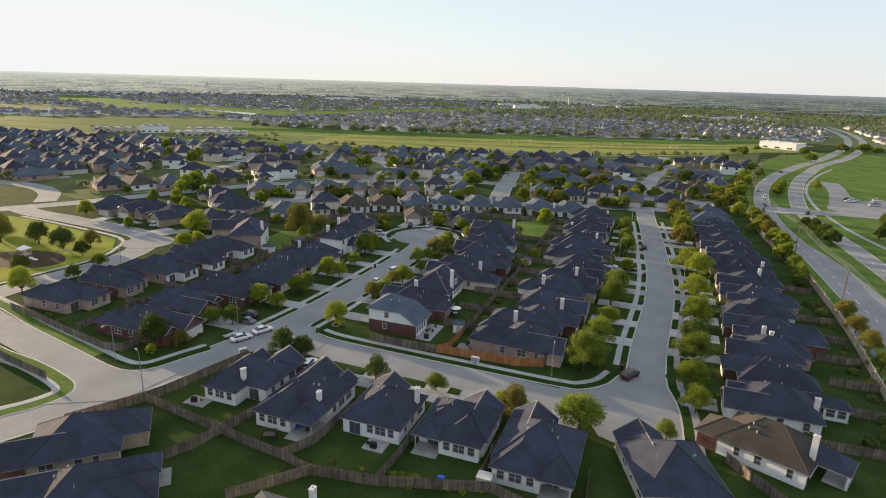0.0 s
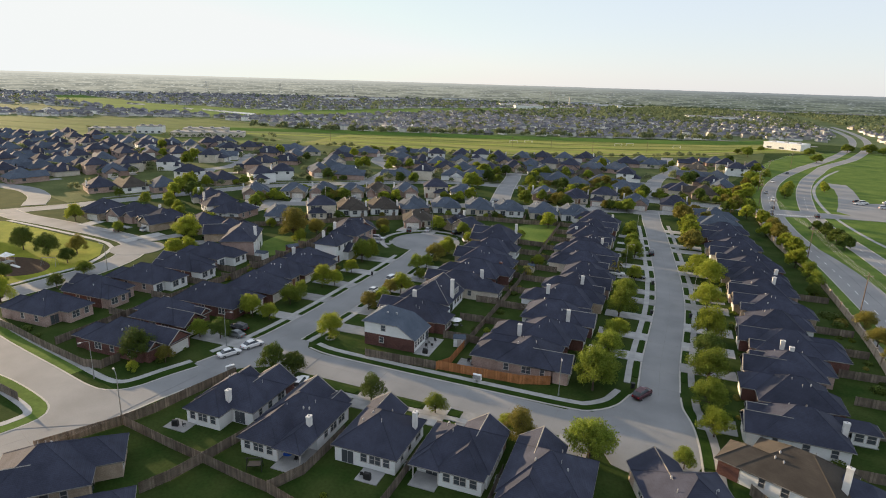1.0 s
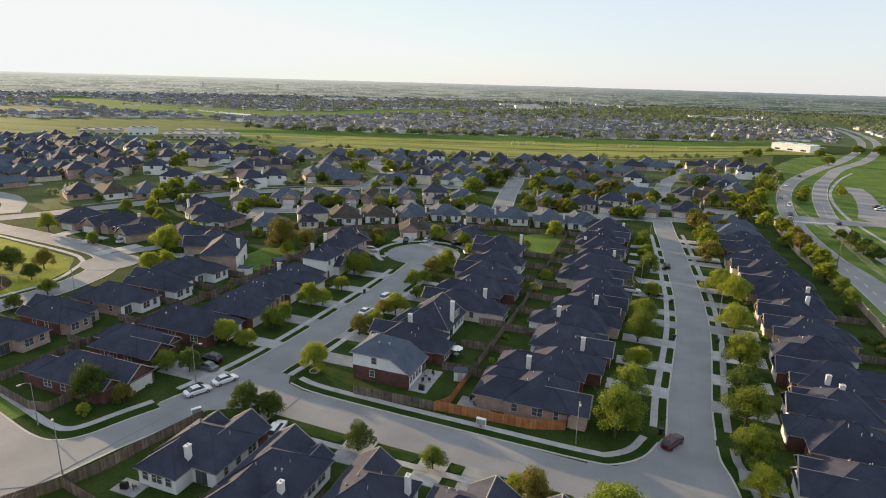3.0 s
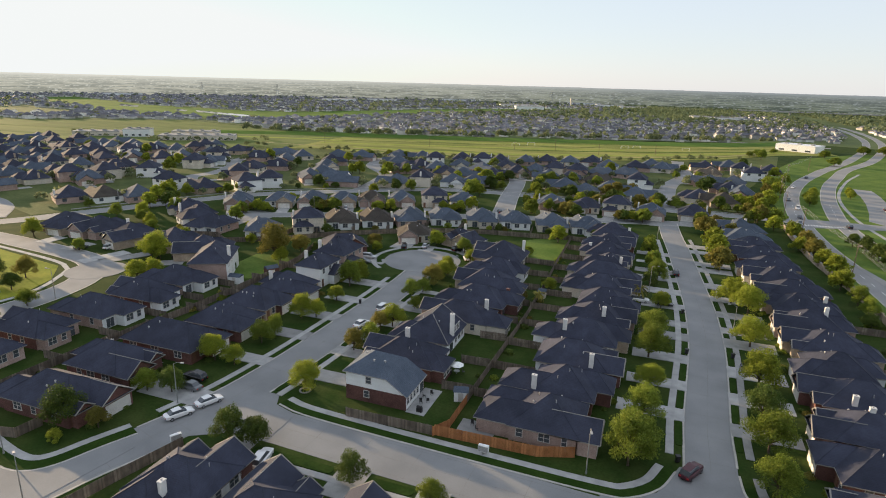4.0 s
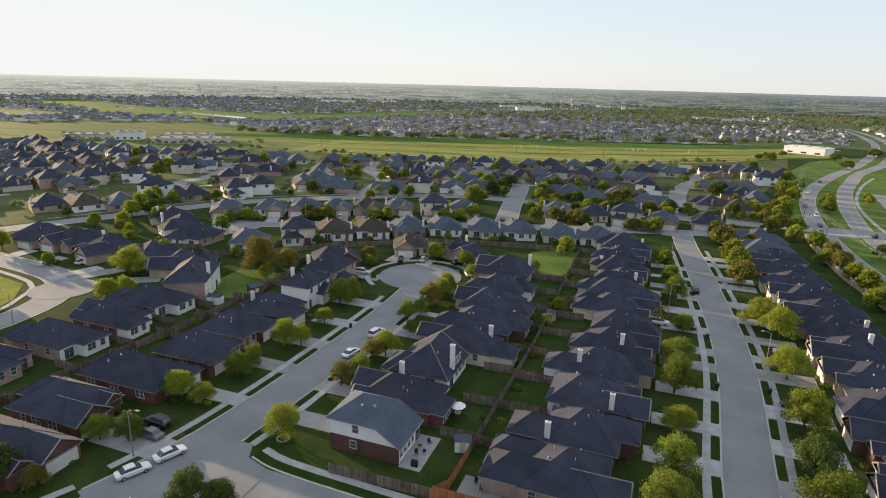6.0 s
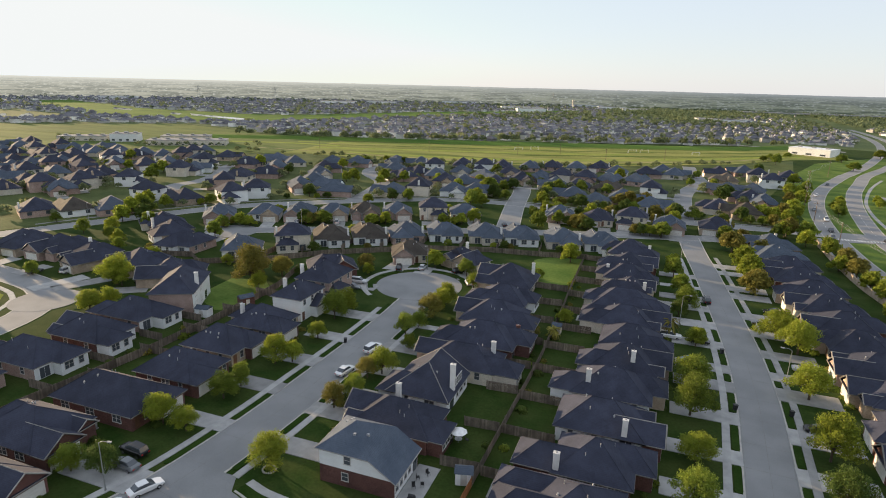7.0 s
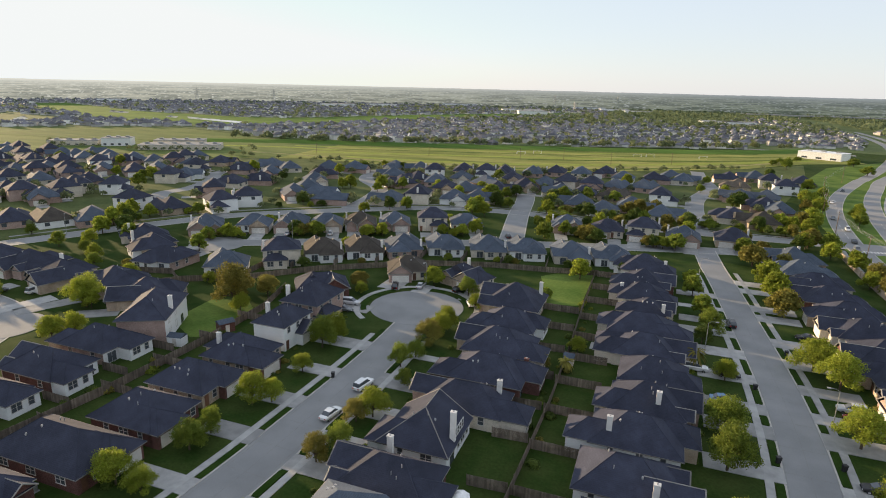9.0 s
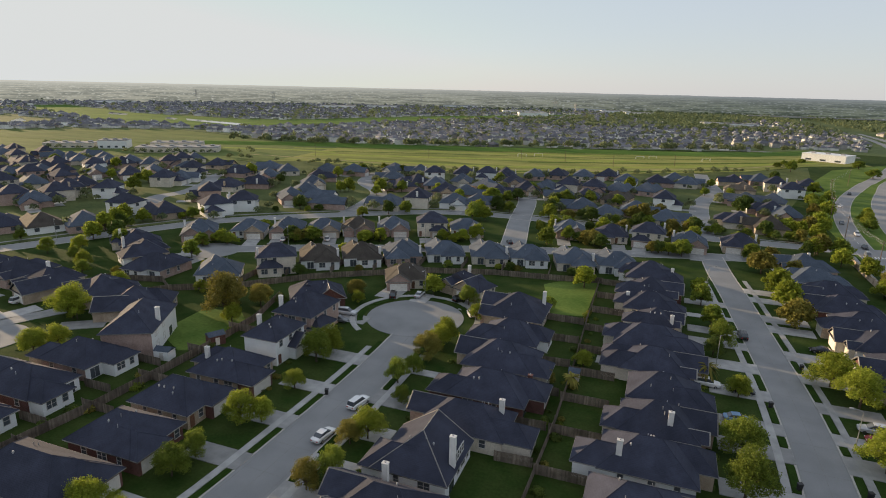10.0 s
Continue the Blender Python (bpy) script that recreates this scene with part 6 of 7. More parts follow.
for k in range(26):                      # along the back fences
    y = bush.uniform(104, 210)
    shrub(-34.0 + bush.choice((-1, 1)) * bush.uniform(0.8, 1.6), y, bush.uniform(0.4, 1.2), bush.choice((1, 2, 3)), "shrubs along the fences")
for k in range(22):
    y = bush.uniform(80, 165)
    shrub(-109.8 + bush.choice((-1, 1)) * bush.uniform(0.8, 2.2), y, bush.uniform(0.5, 1.5), bush.choice((1, 2, 3)), "shrubs along the fences")
for k in range(24):
    x = bush.uniform(-38, -15)
    shrub(x, np.interp(x, [-42, -28.4, -14.6], [57.4, 59.0, 60.4]) + bush.uniform(0.6, 1.2), bush.uniform(0.3, 0.7), bush.choice((0, 1)), "shrubs along the fences")
for k in range(26):
    y = bush.uniform(100, 200)
    shrub(46.4 - bush.uniform(0, 3), y, bush.uniform(0.6, 1.8), bush.choice((1, 2, 2, 3)), "shrubs along the boundary wall")
for x, y, r in ((-52.5, 99.8, 0.6), (-93.5, 80, 1.3), (-97, 79.5, 0.9), (-125, 80.5, 1.4), (-120, 79.5, 0.8), (28, 93, 1.2), (31, 94, 1.4), (33, 91, 1.0), (40, 96, 1.6), (43, 99, 1.3)):
    shrub(x, y, r, 2)


def palm(x, y, tall, spread, label, n=26):
    p = thing("palm", label, "palm", pose(x, y, 0))
    part("trunk", tube((0, 0, -0.1), (0, 0, tall), 0.2, 0.16), BARK, p)
    rng = random.Random(int(x * 7))
    fr = []
    for i in range(n):
        a, up = 6.2832 * i / n * 2.4, rng.uniform(-0.5, 1.0)
        pts = [(spread * s * math.cos(a), spread * s * math.sin(a), tall + up * spread * s - 0.75 * spread * s * s) for s in (0, 0.35, 0.7, 1.0)]
        side = Vector((-math.sin(a), math.cos(a), 0))
        v = []
        for q, w in zip(pts, (0.05, 0.22, 0.2, 0.03)):
            v += [tuple(Vector(q) + side * w), tuple(Vector(q) - side * w + Vector((0, 0, 0.06)))]
        fr.append((v, [(0, 1, 3, 2), (2, 3, 5, 4), (4, 5, 7, 6)]))
    part("fronds", join(*fr), LEAVES[3], p, "spiky ochre-green fronds")


palm(-8.6, 178.6, 3.6, 2.4, "short palm with a shaggy ochre crown in a front yard", 40)
palm(-33.0, 166.2, 2.2, 1.8, "small palm beside the back fence", 30)
palm(-4.2, 59.2, 0.5, 1.5, "low spiky yucca beside the fence", 30)
palm(-25.0, 58.6, 0.4, 1.2, "low spiky yucca beside the fence", 26)

# ---- yard clutter ----
def ac_unit(x, y):
    a = thing("air_conditioner", "grey outdoor air conditioner on a pad", "air conditioner", pose(x, y, 0), "air conditioners")
    part("pad", box(-0.55, -0.55, 0, 0.55, 0.55, 0.1), PALE, a)
    part("casing", box(-0.42, -0.42, 0.1, 0.42, 0.42, 0.9), GREY, a)
    part("fan_guard", tube((0, 0, 0.9), (0, 0, 0.94), 0.36, 0.34, 14), DARK, a)


for x, y in ((-55.7, 72), (-42.4, 70), (-29.4, 69), (-16.2, 71), (-20, 113.9), (-18, 125.8), (-19, 137.6), (-47, 114.2), (-46, 125.6), (-95, 89.4), (-95, 101.6), (-95, 113.9), (30, 105.2), (30, 117.1), (31, 128.6)):
    ac_unit(x, y)


def grill(x, y, turn):
    g = thing("barbecue", "dark covered barbecue grill on a patio", "barbecue", pose(x, y, 0.1, 0, 0, turn), "patio things")
    part("cart", box(-0.5, -0.28, 0, 0.5, 0.28, 0.75), DARK, g)
    part("hood", tube((-0.45, 0, 0.85), (0.45, 0, 0.85), 0.28, 0.28, 10), DARK, g)


def patio_chair(x, y, turn, m=DARK):
    c = thing("patio_chair", "dark metal patio chair", "chair", pose(x, y, 0.1, 0, 0, turn), "patio things")
    part("seat", box(-0.25, -0.25, 0.4, 0.25, 0.25, 0.45), m, c)
    part("backrest", box(-0.25, 0.2, 0.45, 0.25, 0.25, 0.95), m, c)
    for sx in (-0.22, 0.22):
        for sy in (-0.22, 0.22):
            part("leg", tube((sx, sy, 0), (sx, sy, 0.4), 0.02, 0.02, 5), m, c)


part_patios = [(-47.6, 62.2, -43.6, 66.6), (-35.3, 63.6, -31.8, 66.6), (-69.8, 63.4, -65.6, 66.2), (-43.4, 104.0, -40.0, 113.0), (-33.6, 101.6, -27.5, 106)]
for x0, y0, x1, y1 in part_patios:
    tagged(part("patio", box(x0, y0, -0.05, x1, y1, 0.1), PALE), "pale concrete patio slab behind a house", "patio", "patios", "structure")
grill(-68.2, 64.4, 20), grill(-28.5, 104.2, 90), grill(-41.2, 105.0, 0), grill(-33.6, 64.4, 0)
for x, y, a in ((-42.0, 107.6, 30), (-41.0, 108.4, 200), (-42.2, 109.6, 120), (-41.2, 111.0, 60), (-45.2, 64.0, 10), (-66.8, 64.8, 150), (-30.4, 103.4, 80), (-31.6, 104.6, 10), (-34.6, 64.6, 200), (-38.6, 121.0, 90), (-40.8, 119.6, 240), (-40.0, 121.8, 0)):
    patio_chair(x, y, a)
BLUE = plain("blue_plastic", (0.03, 0.12, 0.6), 0.4)
pool = thing("paddling_pool", "small round blue paddling pool on the patio", "pool", pose(-47.4, 65.2, 0.1))
part("rim", tube((0, 0, 0), (0, 0, 0.32), 0.85, 0.9, 20), BLUE, pool)
tarp = thing("garden_box", "small blue plastic box on the lawn", "box", pose(-21.4, 61.6, 0))
part("tub", box(-0.45, -0.3, 0, 0.45, 0.3, 0.35), BLUE, tarp)
part("lid", box(-0.48, -0.33, 0.35, 0.48, 0.33, 0.4), BLUE, tarp)
ps = thing("play_frame", "dark climbing frame in a back yard", "play frame", pose(-49.6, 60.2, 0, 0, 0, 25))
for sx in (-1.1, 1.1):
    for sy in (-0.7, 0.7):
        part("leg", tube((sx, sy, 0), (sx * 0.9, sy * 0.3, 1.9), 0.05, 0.05, 6), DARK, ps)
part("top_bar", tube((-1.3, 0, 1.9), (1.3, 0, 1.9), 0.05, 0.05, 6), DARK, ps)
part("platform", box(-0.9, -0.6, 0.9, 0.9, 0.6, 1.0), DARK, ps)
cloche = thing("storage_shed", "white plastic storage shed against the house", "shed", pose(-15.2, 62.4, 0))
part("body", box(-1.0, -0.8, 0, 1.0, 0.8, 1.7), SIDING, cloche)
part("lid", box(-1.08, -0.88, 1.7, 1.08, 0.88, 1.85), TRIM, cloche)

# ---- cars ----
CARS = {}


def car(x, y, turn, colour, word, kind="sedan"):
    """A parked car that points along turn. The body is a lofted shell; wheels, glass and lamps are parts."""
    key = (colour, kind)
    m = pose(x, y, 0.09, 0, 0, turn)
    if key in CARS:
        return copy_thing(CARS[key], m)
    c = CARS[key] = thing("car", f"{word} {kind} parked with wheels straight", "car", m, "parked cars")
    paint = plain("car_paint_" + word.replace(" ", "_"), colour, 0.22, 0.2)
    tall, roof_z, nose = (1.0, 1.45, 0.72) if kind == "sedan" else (1.12, 1.76, 0.95)
    ln = 4.7 if kind == "sedan" else 4.85
    sec = [(-ln / 2, 0.78, 0.42, tall * 0.80), (-ln / 2 + 0.25, 0.86, 0.28, tall * 0.92), (-ln * 0.25, 0.91, 0.24, tall * 0.95), (ln * 0.18, 0.91, 0.24, tall * 0.93), (ln * 0.40, 0.87, 0.26, nose + 0.02), (ln / 2 - 0.08, 0.74, 0.34, nose - 0.10), (ln / 2, 0.62, 0.42, nose - 0.25)]
    def loft(rows, rounding):
        v, f = [], []
        for px, hw, z0, z1 in rows:
            e = rounding
            v += [(px, -hw + e, z0), (px, hw - e, z0), (px, hw, z0 + e), (px, hw, z1 - e * 1.6), (px, hw - e * 1.6, z1), (px, -hw + e * 1.6, z1), (px, -hw, z1 - e * 1.6), (px, -hw, z0 + e)]
        for i in range(len(rows) - 1):
            f += [(8 * i + j, 8 * i + (j + 1) % 8, 8 * i + 8 + (j + 1) % 8, 8 * i + 8 + j) for j in range(8)]
        k = 8 * (len(rows) - 1)
        return v, f + [tuple(reversed(range(8))), tuple(range(k, k + 8))]
    part("body", loft(sec, 0.08), paint, c)
    rear = -ln * 0.36 if kind == "sedan" else -ln * 0.47
    cab = [(rear, 0.74, tall * 0.85, tall * 0.96), (rear + (0.55 if kind == "sedan" else 0.2), 0.68, tall * 0.85, roof_z - 0.06), (-0.1, 0.68, tall * 0.85, roof_z), (ln * 0.07, 0.68, tall * 0.85, roof_z - 0.05), (ln * 0.24, 0.74, tall * 0.80, tall * 0.94)]
    part("cabin_glass", loft(cab, 0.06), GLASS, c)
    part("roof_panel", loft([(rear + (0.6 if kind == "sedan" else 0.22), 0.60, roof_z - 0.09, roof_z - 0.035), (-0.1, 0.64, roof_z - 0.06, roof_z + 0.022), (ln * 0.065, 0.60, roof_z - 0.1, roof_z - 0.025)], 0.015), paint, c)
    for sx in (-ln * 0.30, ln * 0.31):
        for sy in (-0.80, 0.80):
            ty = part("tyre", tube((sx, sy - 0.11, 0.23), (sx, sy + 0.11, 0.23), 0.32, 0.32, 14), RUBBER, c)
            part("rim", tube((sx, sy - 0.125, 0.23), (sx, sy + 0.125, 0.23), 0.19, 0.19, 10), CHROME, ty)
    for sy in (-0.58, 0.58):
        part("headlight", box(ln / 2 - 0.12, sy - 0.16, nose - 0.3, ln / 2 - 0.02, sy + 0.16, nose - 0.17), CLEAR_LENS, c)
        part("tail_light", box(-ln / 2 - 0.02, sy - 0.18, tall * 0.55, -ln / 2 + 0.06, sy + 0.12, tall * 0.75), RED_LENS, c)
    return c


WH, SI, BK, RD, BL, GR = (0.75, 0.75, 0.75), (0.5, 0.51, 0.53), (0.02, 0.02, 0.022), (0.22, 0.02, 0.025), (0.12, 0.22, 0.36), (0.16, 0.17, 0.18)
for x, y, a, col, word, kind in [
        (-77.3, 88.3, 64, WH, "white", "sedan"), (-75.6, 93.4, 68, WH, "white", "sedan"), (-82.2, 96.2, 175, GR, "dark grey", "sedan"), (-83.8, 99.2, 175, BK, "black", "suv"),
        (-57.2, 83.4, 100, WH, "white", "suv"), (2.0, 104.6, 62, (0.06, 0.012, 0.02), "dark maroon", "suv"),
        (-67.6, 133.8, 82, WH, "white", "sedan"), (-67.2, 144.8, 80, WH, "white", "suv"), (0.6, 206.4, 95, BK, "black", "suv"), (-2.4, 177.0, 0, BK, "black", "sedan"),
        (-4.2, 165.4, 5, BL, "pale blue", "sedan"), (-8.5, 177.4, 0, WH, "white", "suv"), (17.2, 170.2, 178, SI, "silver", "suv"), (17.4, 166.6, 178, RD, "dark red", "suv"), (16.2, 204.0, 178, BK, "black", "sedan"), (14.9, 145.9, 178, BK, "black", "sedan"),
        (-85.6, 198.4, 110, BK, "black", "suv"), (-79.2, 201.6, 95, SI, "silver", "sedan"), (-67.8, 202.6, 60, BK, "black", "suv"), (-90.5, 182.2, 5, SI, "silver", "suv"), (-90.0, 177.5, 5, GR, "dark grey", "sedan"),
        (-62.0, 194.0, 120, WH, "white", "sedan"), (-142.5, 156.7, 178, BK, "black", "suv"), (-178.0, 152.5, 92, GR, "dark grey", "sedan"), (-170, 156.5, 92, WH, "white", "suv"),
        (-133, 243, 117, WH, "white", "suv"), (-147, 236, 117, WH, "white", "sedan"), (-162, 228.5, 20, BK, "black", "sedan"), (-71, 268, 115, BK, "black", "sedan"),
        (53.2, 318, 265, BK, "black", "sedan"), (56.4, 342, 262, WH, "white", "suv"), (56.4, 366, 260, GR, "dark grey", "sedan"), (50.6, 304, 268, GR, "dark grey", "suv"), (66.4, 414, 250, WH, "white", "sedan"), (81.8, 462, 249, BK, "black", "sedan"), (69.4, 306, 88, BK, "black", "suv"),
        (97, 352, 15, WH, "white", "sedan"), (98, 358, 15, BK, "black", "suv"), (106, 345, 15, SI, "silver", "suv"), (108, 350, 15, GR, "dark grey", "sedan"), (100, 356, 15, WH, "white", "suv"), (112, 362, 15, WH, "white", "sedan")]:
    car(x, y, a, col, word, kind)

# ---- street furniture ----
def street_lamp(x, y, turn, tall=7.5):
    s = thing("street_lamp", "tall grey steel street lamp with a curved arm", "street lamp", pose(x, y, 0, 0, 0, turn), "street lamps")
    part("pole", join(tube((0, 0, 0), (0, 0, tall), 0.09, 0.055), tube((0, 0, 0), (0, 0, 0.35), 0.16, 0.14)), GREY, s)
    part("arm", join(tube((0, 0, tall - 0.05), (0.6, 0, tall + 0.3), 0.04, 0.035, 6), tube((0.6, 0, tall + 0.3), (1.5, 0, tall + 0.36), 0.035, 0.03, 6)), GREY, s)
    part("lamp_head", join(box(1.35, -0.14, tall + 0.28, 1.95, 0.14, tall + 0.42), box(1.42, -0.10, tall + 0.22, 1.85, 0.10, tall + 0.28)), VENT, s)


for x, y, a in ((-78.6, 63.4, 150), (-93.2, 70.6, 260), (-80.6, 91.4, 10), (-12.4, 99.0, 280), (-77.6, 201.6, 270), (-5.6, 239, 0), (-144.4, 118, 180), (-218, 203, 330), (12.4, 162, 180), (-6.4, 186, 0), (-140.0, 229.0, 300), (-98, 252, 300)):
    street_lamp(x, y, a)


def utility_pole(x, y, tall=11.0):
    s = thing("utility_pole", "wooden utility pole with a crossarm", "utility pole", pose(x, y, 0, 0, 0, 5), "utility poles")
    part("pole", tube((0, 0, -0.2), (0, 0, tall), 0.16, 0.11), POLE_WOOD, s)
    part("crossarm", box(-1.1, -0.06, tall - 0.9, 1.1, 0.06, tall - 0.76), POLE_WOOD, s)
    for k in (-1.0, -0.4, 0.4, 1.0):
        part("insulator", tube((k, 0, tall - 0.76), (k, 0, tall - 0.6), 0.05, 0.03, 6), VENT, s)


POLES = [(54.2, 122), (53.0, 172), (51.0, 226), (47.2, 281), (47.8, 324), (53.2, 372), (67, 440), (91, 505)]
for x, y in POLES:
    utility_pole(x, y)
for k in (-1.0, -0.4, 0.4, 1.0):
    wires = []
    for (ax, ay), (bx, by) in zip(POLES, POLES[1:]):
        pts = [(ax + k + (bx - ax) * s, ay + (by - ay) * s, 10.4 - 3.2 * s * (1 - s)) for s in (0, 0.17, 0.33, 0.5, 0.67, 0.83, 1)]
        wires += [tube(p, q, 0.02, 0.02, 4) for p, q in zip(pts, pts[1:])]
    tagged(part("power_line", join(*wires), VENT), "thin overhead power line between wooden poles", "cable", "power lines")


def wheelie_bin(x, y, turn=0):
    b = thing("wheelie_bin", "dark plastic wheelie bin standing at the kerb", "bin", pose(x, y, 0.07, 0, 0, turn), "wheelie bins")
    part("body", ([(-.25, -.25, 0.05), (.25, -.25, 0.05), (.25, .25, 0.05), (-.25, .25, 0.05), (-.32, -.32, 1), (.32, -.32, 1), (.32, .32, 1), (-.32, .32, 1)], list(BOX)), DARK, b)
    part("lid", box(-0.36, -0.35, 1.0, 0.36, 0.35, 1.07), DARK, b)
    part("wheel", tube((-0.3, -0.3, 0.1), (-0.3, 0.3, 0.1), 0.1, 0.1), RUBBER, b)


for x, y in ((2.0, 173.0), (10.4, 192.8), (0.2, 107.2), (-65.0, 140.5), (-74.4, 146), (11.5, 150), (2.4, 148.5)):
    wheelie_bin(x, y, 20)


def shed(x, y, turn, mat, label, w=2.4, d=2.0, h=1.9):
    s = thing("garden_shed", label, "shed", pose(x, y, 0, 0, 0, turn))
    part("wall", box(-w / 2, -d / 2, 0, w / 2, d / 2, h), mat, s)
    part("roof", ([(-w / 2 - .15, -d / 2 - .15, h), (w / 2 + .15, -d / 2 - .15, h), (w / 2 + .15, d / 2 + .15, h), (-w / 2 - .15, d / 2 + .15, h), (-w / 2 - .15, 0, h + 0.7), (w / 2 + .15, 0, h + 0.7)],
                  [(0, 1, 5, 4), (2, 3, 4, 5), (0, 4, 3), (1, 2, 5), (3, 2, 1, 0)]), ROOFS[1], s)
    part("door", box(-0.45, -d / 2 - 0.04, 0.05, 0.45, -d / 2, 1.75), TRIM, s)


shed(-36.0, 111.8, 15, SIDING, "small white garden shed with a grey roof")
shed(-108.2, 156.0, 60, RED_BRICK, "small dark red barn-style garden shed", 3.4, 2.6, 2.2)
shed(-112.6, 146.2, 10, SIDING, "white garden shed with a dark roof", 3.2, 2.4, 2.0)
shed(-33.0, 170.0, 0, CREAM, "small pale garden shed by the back fence", 2.0, 1.8, 1.8)

# garden table with parasol
pt = thing("garden_parasol", "white garden parasol over a round table", "parasol", pose(-39.8, 120.4, 0))
part("pole", tube((0, 0, 0), (0, 0, 2.4), 0.03, 0.03, 6), GREY, pt)
part("canopy", tube((0, 0, 2.0), (0, 0, 2.5), 1.4, 0.05, 8), WHITE, pt)
part("tabletop", tube((0, 0, 0.70), (0, 0, 0.74), 0.6, 0.6, 16), GREY, pt)
# planted ring round the corner tree, mailbox block on the pavement
ring = thing("tree_ring", "low round stone ring round the corner tree", "edging", pose(-63.0, 103.6, 0))
for i in range(18):
    a = 6.2832 * i / 18
    part("stone", tube((0.95 * math.cos(a), 0.95 * math.sin(a), 0), (0.95 * math.cos(a), 0.95 * math.sin(a), 0.22), 0.15, 0.12, 6), PALE, ring)


def mailbox(x, y, turn):
    s = thing("mailbox_block", "grey metal cluster mailbox on a concrete pad", "mailbox", pose(x, y, 0.1, 0, 0, turn), "mailboxes")
    part("pedestal", box(-0.15, -0.15, 0, 0.15, 0.15, 0.6), GREY, s)
    cab = part("cabinet", box(-0.8, -0.28, 0.55, 0.8, 0.28, 1.6), WHITE, s)
    for k in range(8):
        part("box_door", box(-0.75 + 0.19 * k, -0.30, 0.62, -0.58 + 0.19 * k, -0.28, 1.5), VENT, cab)


mailbox(-27.6, 97.6, -2)
mailbox(-72.0, 82.2, 60)
# playground
pg = thing("playground_tower", "playground tower with slides and roof", "playground", pose(-172, 109, 0.05))
for x in (-1.2, 1.2):
    for y in (-1.2, 1.2):
        part("post", tube((x, y, 0), (x, y, 3.2), 0.07, 0.07), GREY, pg)
part("deck", box(-1.3, -1.3, 1.3, 1.3, 1.3, 1.4), GREY, pg)
part("canopy", ([(-1.5, -1.5, 3.2), (1.5, -1.5, 3.2), (1.5, 1.5, 3.2), (-1.5, 1.5, 3.2), (0, 0, 4.3)], [(0, 1, 4), (1, 2, 4), (2, 3, 4), (3, 0, 4), (3, 2, 1, 0)]), WHITE, pg)
for s in (-1, 1):
    part("slide", ribbon([Vector((1.3 * s, 0, 0)), Vector((4.2 * s, 0.4, 0))], 0.35, -0.35, 0.2, 0.5), WHITE, pg, "pale slide").matrix_basis = pose(0, 0, 0.55, 0, 12 * s, 0)
sw = thing("swing_set", "grey steel swing set with two seats", "swing", pose(-162, 114, 0.05, 0, 0, 25))
for x in (-2, 2):
    for s in (-1, 1):
        part("leg", tube((x, 0.9 * s, 0), (x, 0, 2.5), 0.05, 0.05), GREY, sw)
part("beam", tube((-2.1, 0, 2.5), (2.1, 0, 2.5), 0.06, 0.06), GREY, sw)
for x in (-0.8, 0.8):
    part("seat", join(box(x - 0.25, -0.08, 0.5, x + 0.25, 0.08, 0.54), tube((x - 0.2, 0, 0.5), (x - 0.2, 0, 2.5), 0.012, 0.012, 4), tube((x + 0.2, 0, 0.5), (x + 0.2, 0, 2.5), 0.012, 0.012, 4)), DARK, sw)


# ---- large buildings and the distance ----
def hall(x, y, turn, w, d, h, label, name="hall", bays=8):
    b = thing(name, label, "building", pose(x, y, 0, 0, 0, turn))
    part("wall", box(-w / 2, -d / 2, 0, w / 2, d / 2, h), WHITE if name == "warehouse" else CREAM if name == "school" and h < 6 else SIDING, b)
    part("roof", box(-w / 2 - 0.2, -d / 2 - 0.2, h, w / 2 + 0.2, d / 2 + 0.2, h + 0.35), WHITE if name == "warehouse" else CONCRETE, b)
    for k in range(bays):
        part("window", box(-w / 2 + w * (k + 0.3) / bays, -d / 2 - 0.08, h * 0.12, -w / 2 + w * (k + 0.7) / bays, -d / 2, h * 0.36), GLASS, b)
    for k in range(2 + bays // 3 if bays else 0):
        part("roof_unit", box(-w / 2 + w * (k + 0.35) / (2 + bays // 3), -1.6, h + 0.35, -w / 2 + w * (k + 0.35) / (2 + bays // 3) + 3, 1.4, h + 1.5), GREY, b)


hall(113, 666, -33, 35, 20, 6.0, "long white flat-roofed commercial building by the field", "warehouse", 3)
hall(-390, 440, 33.7, 62, 20, 3.9, "long pale flat-roofed school building", "school", 12)
hall(-412, 462, 33.7, 40, 18, 4.6, "pale flat-roofed school classroom wing", "school", 7)
hall(-452, 434, 33.7, 22, 16, 6.4, "tall pale flat-roofed school hall", "school", 4)
hall(-484, 420, 33.7, 38, 16, 3.8, "low tan flat-roofed school wing", "school", 6)
for x, y, turn, w, d in ((-330, 1400, 20, 90, 40), (-292, 1330, 20, 60, 40), (-225, 1720, 10, 90, 40), (-150, 1640, 15, 70, 40), (-90, 1560, 15, 60, 30), (62, 1180, 10, 60, 36), (90, 1175, 10, 50, 36), (-760, 1330, 20, 80, 40), (-690, 1420, 20, 70, 40), (-560, 1640, 10, 90, 40), (-1230, 1120, 30, 80, 40)):
    hall(x, y, turn, w, d, 7.5, "distant pale flat-roofed commercial building", "commercial_building", 0)
wt = thing("water_tower", "distant pale concrete tower above the roofs", "tower", pose(-236.7, 1565.1, 0))
part("column", tube((0, 0, 0), (0, 0, 21), 2.0, 2.0, 12), CREAM, wt)
part("tank", tube((0, 0, 15), (0, 0, 23), 2.8, 2.8, 16), CREAM, wt)


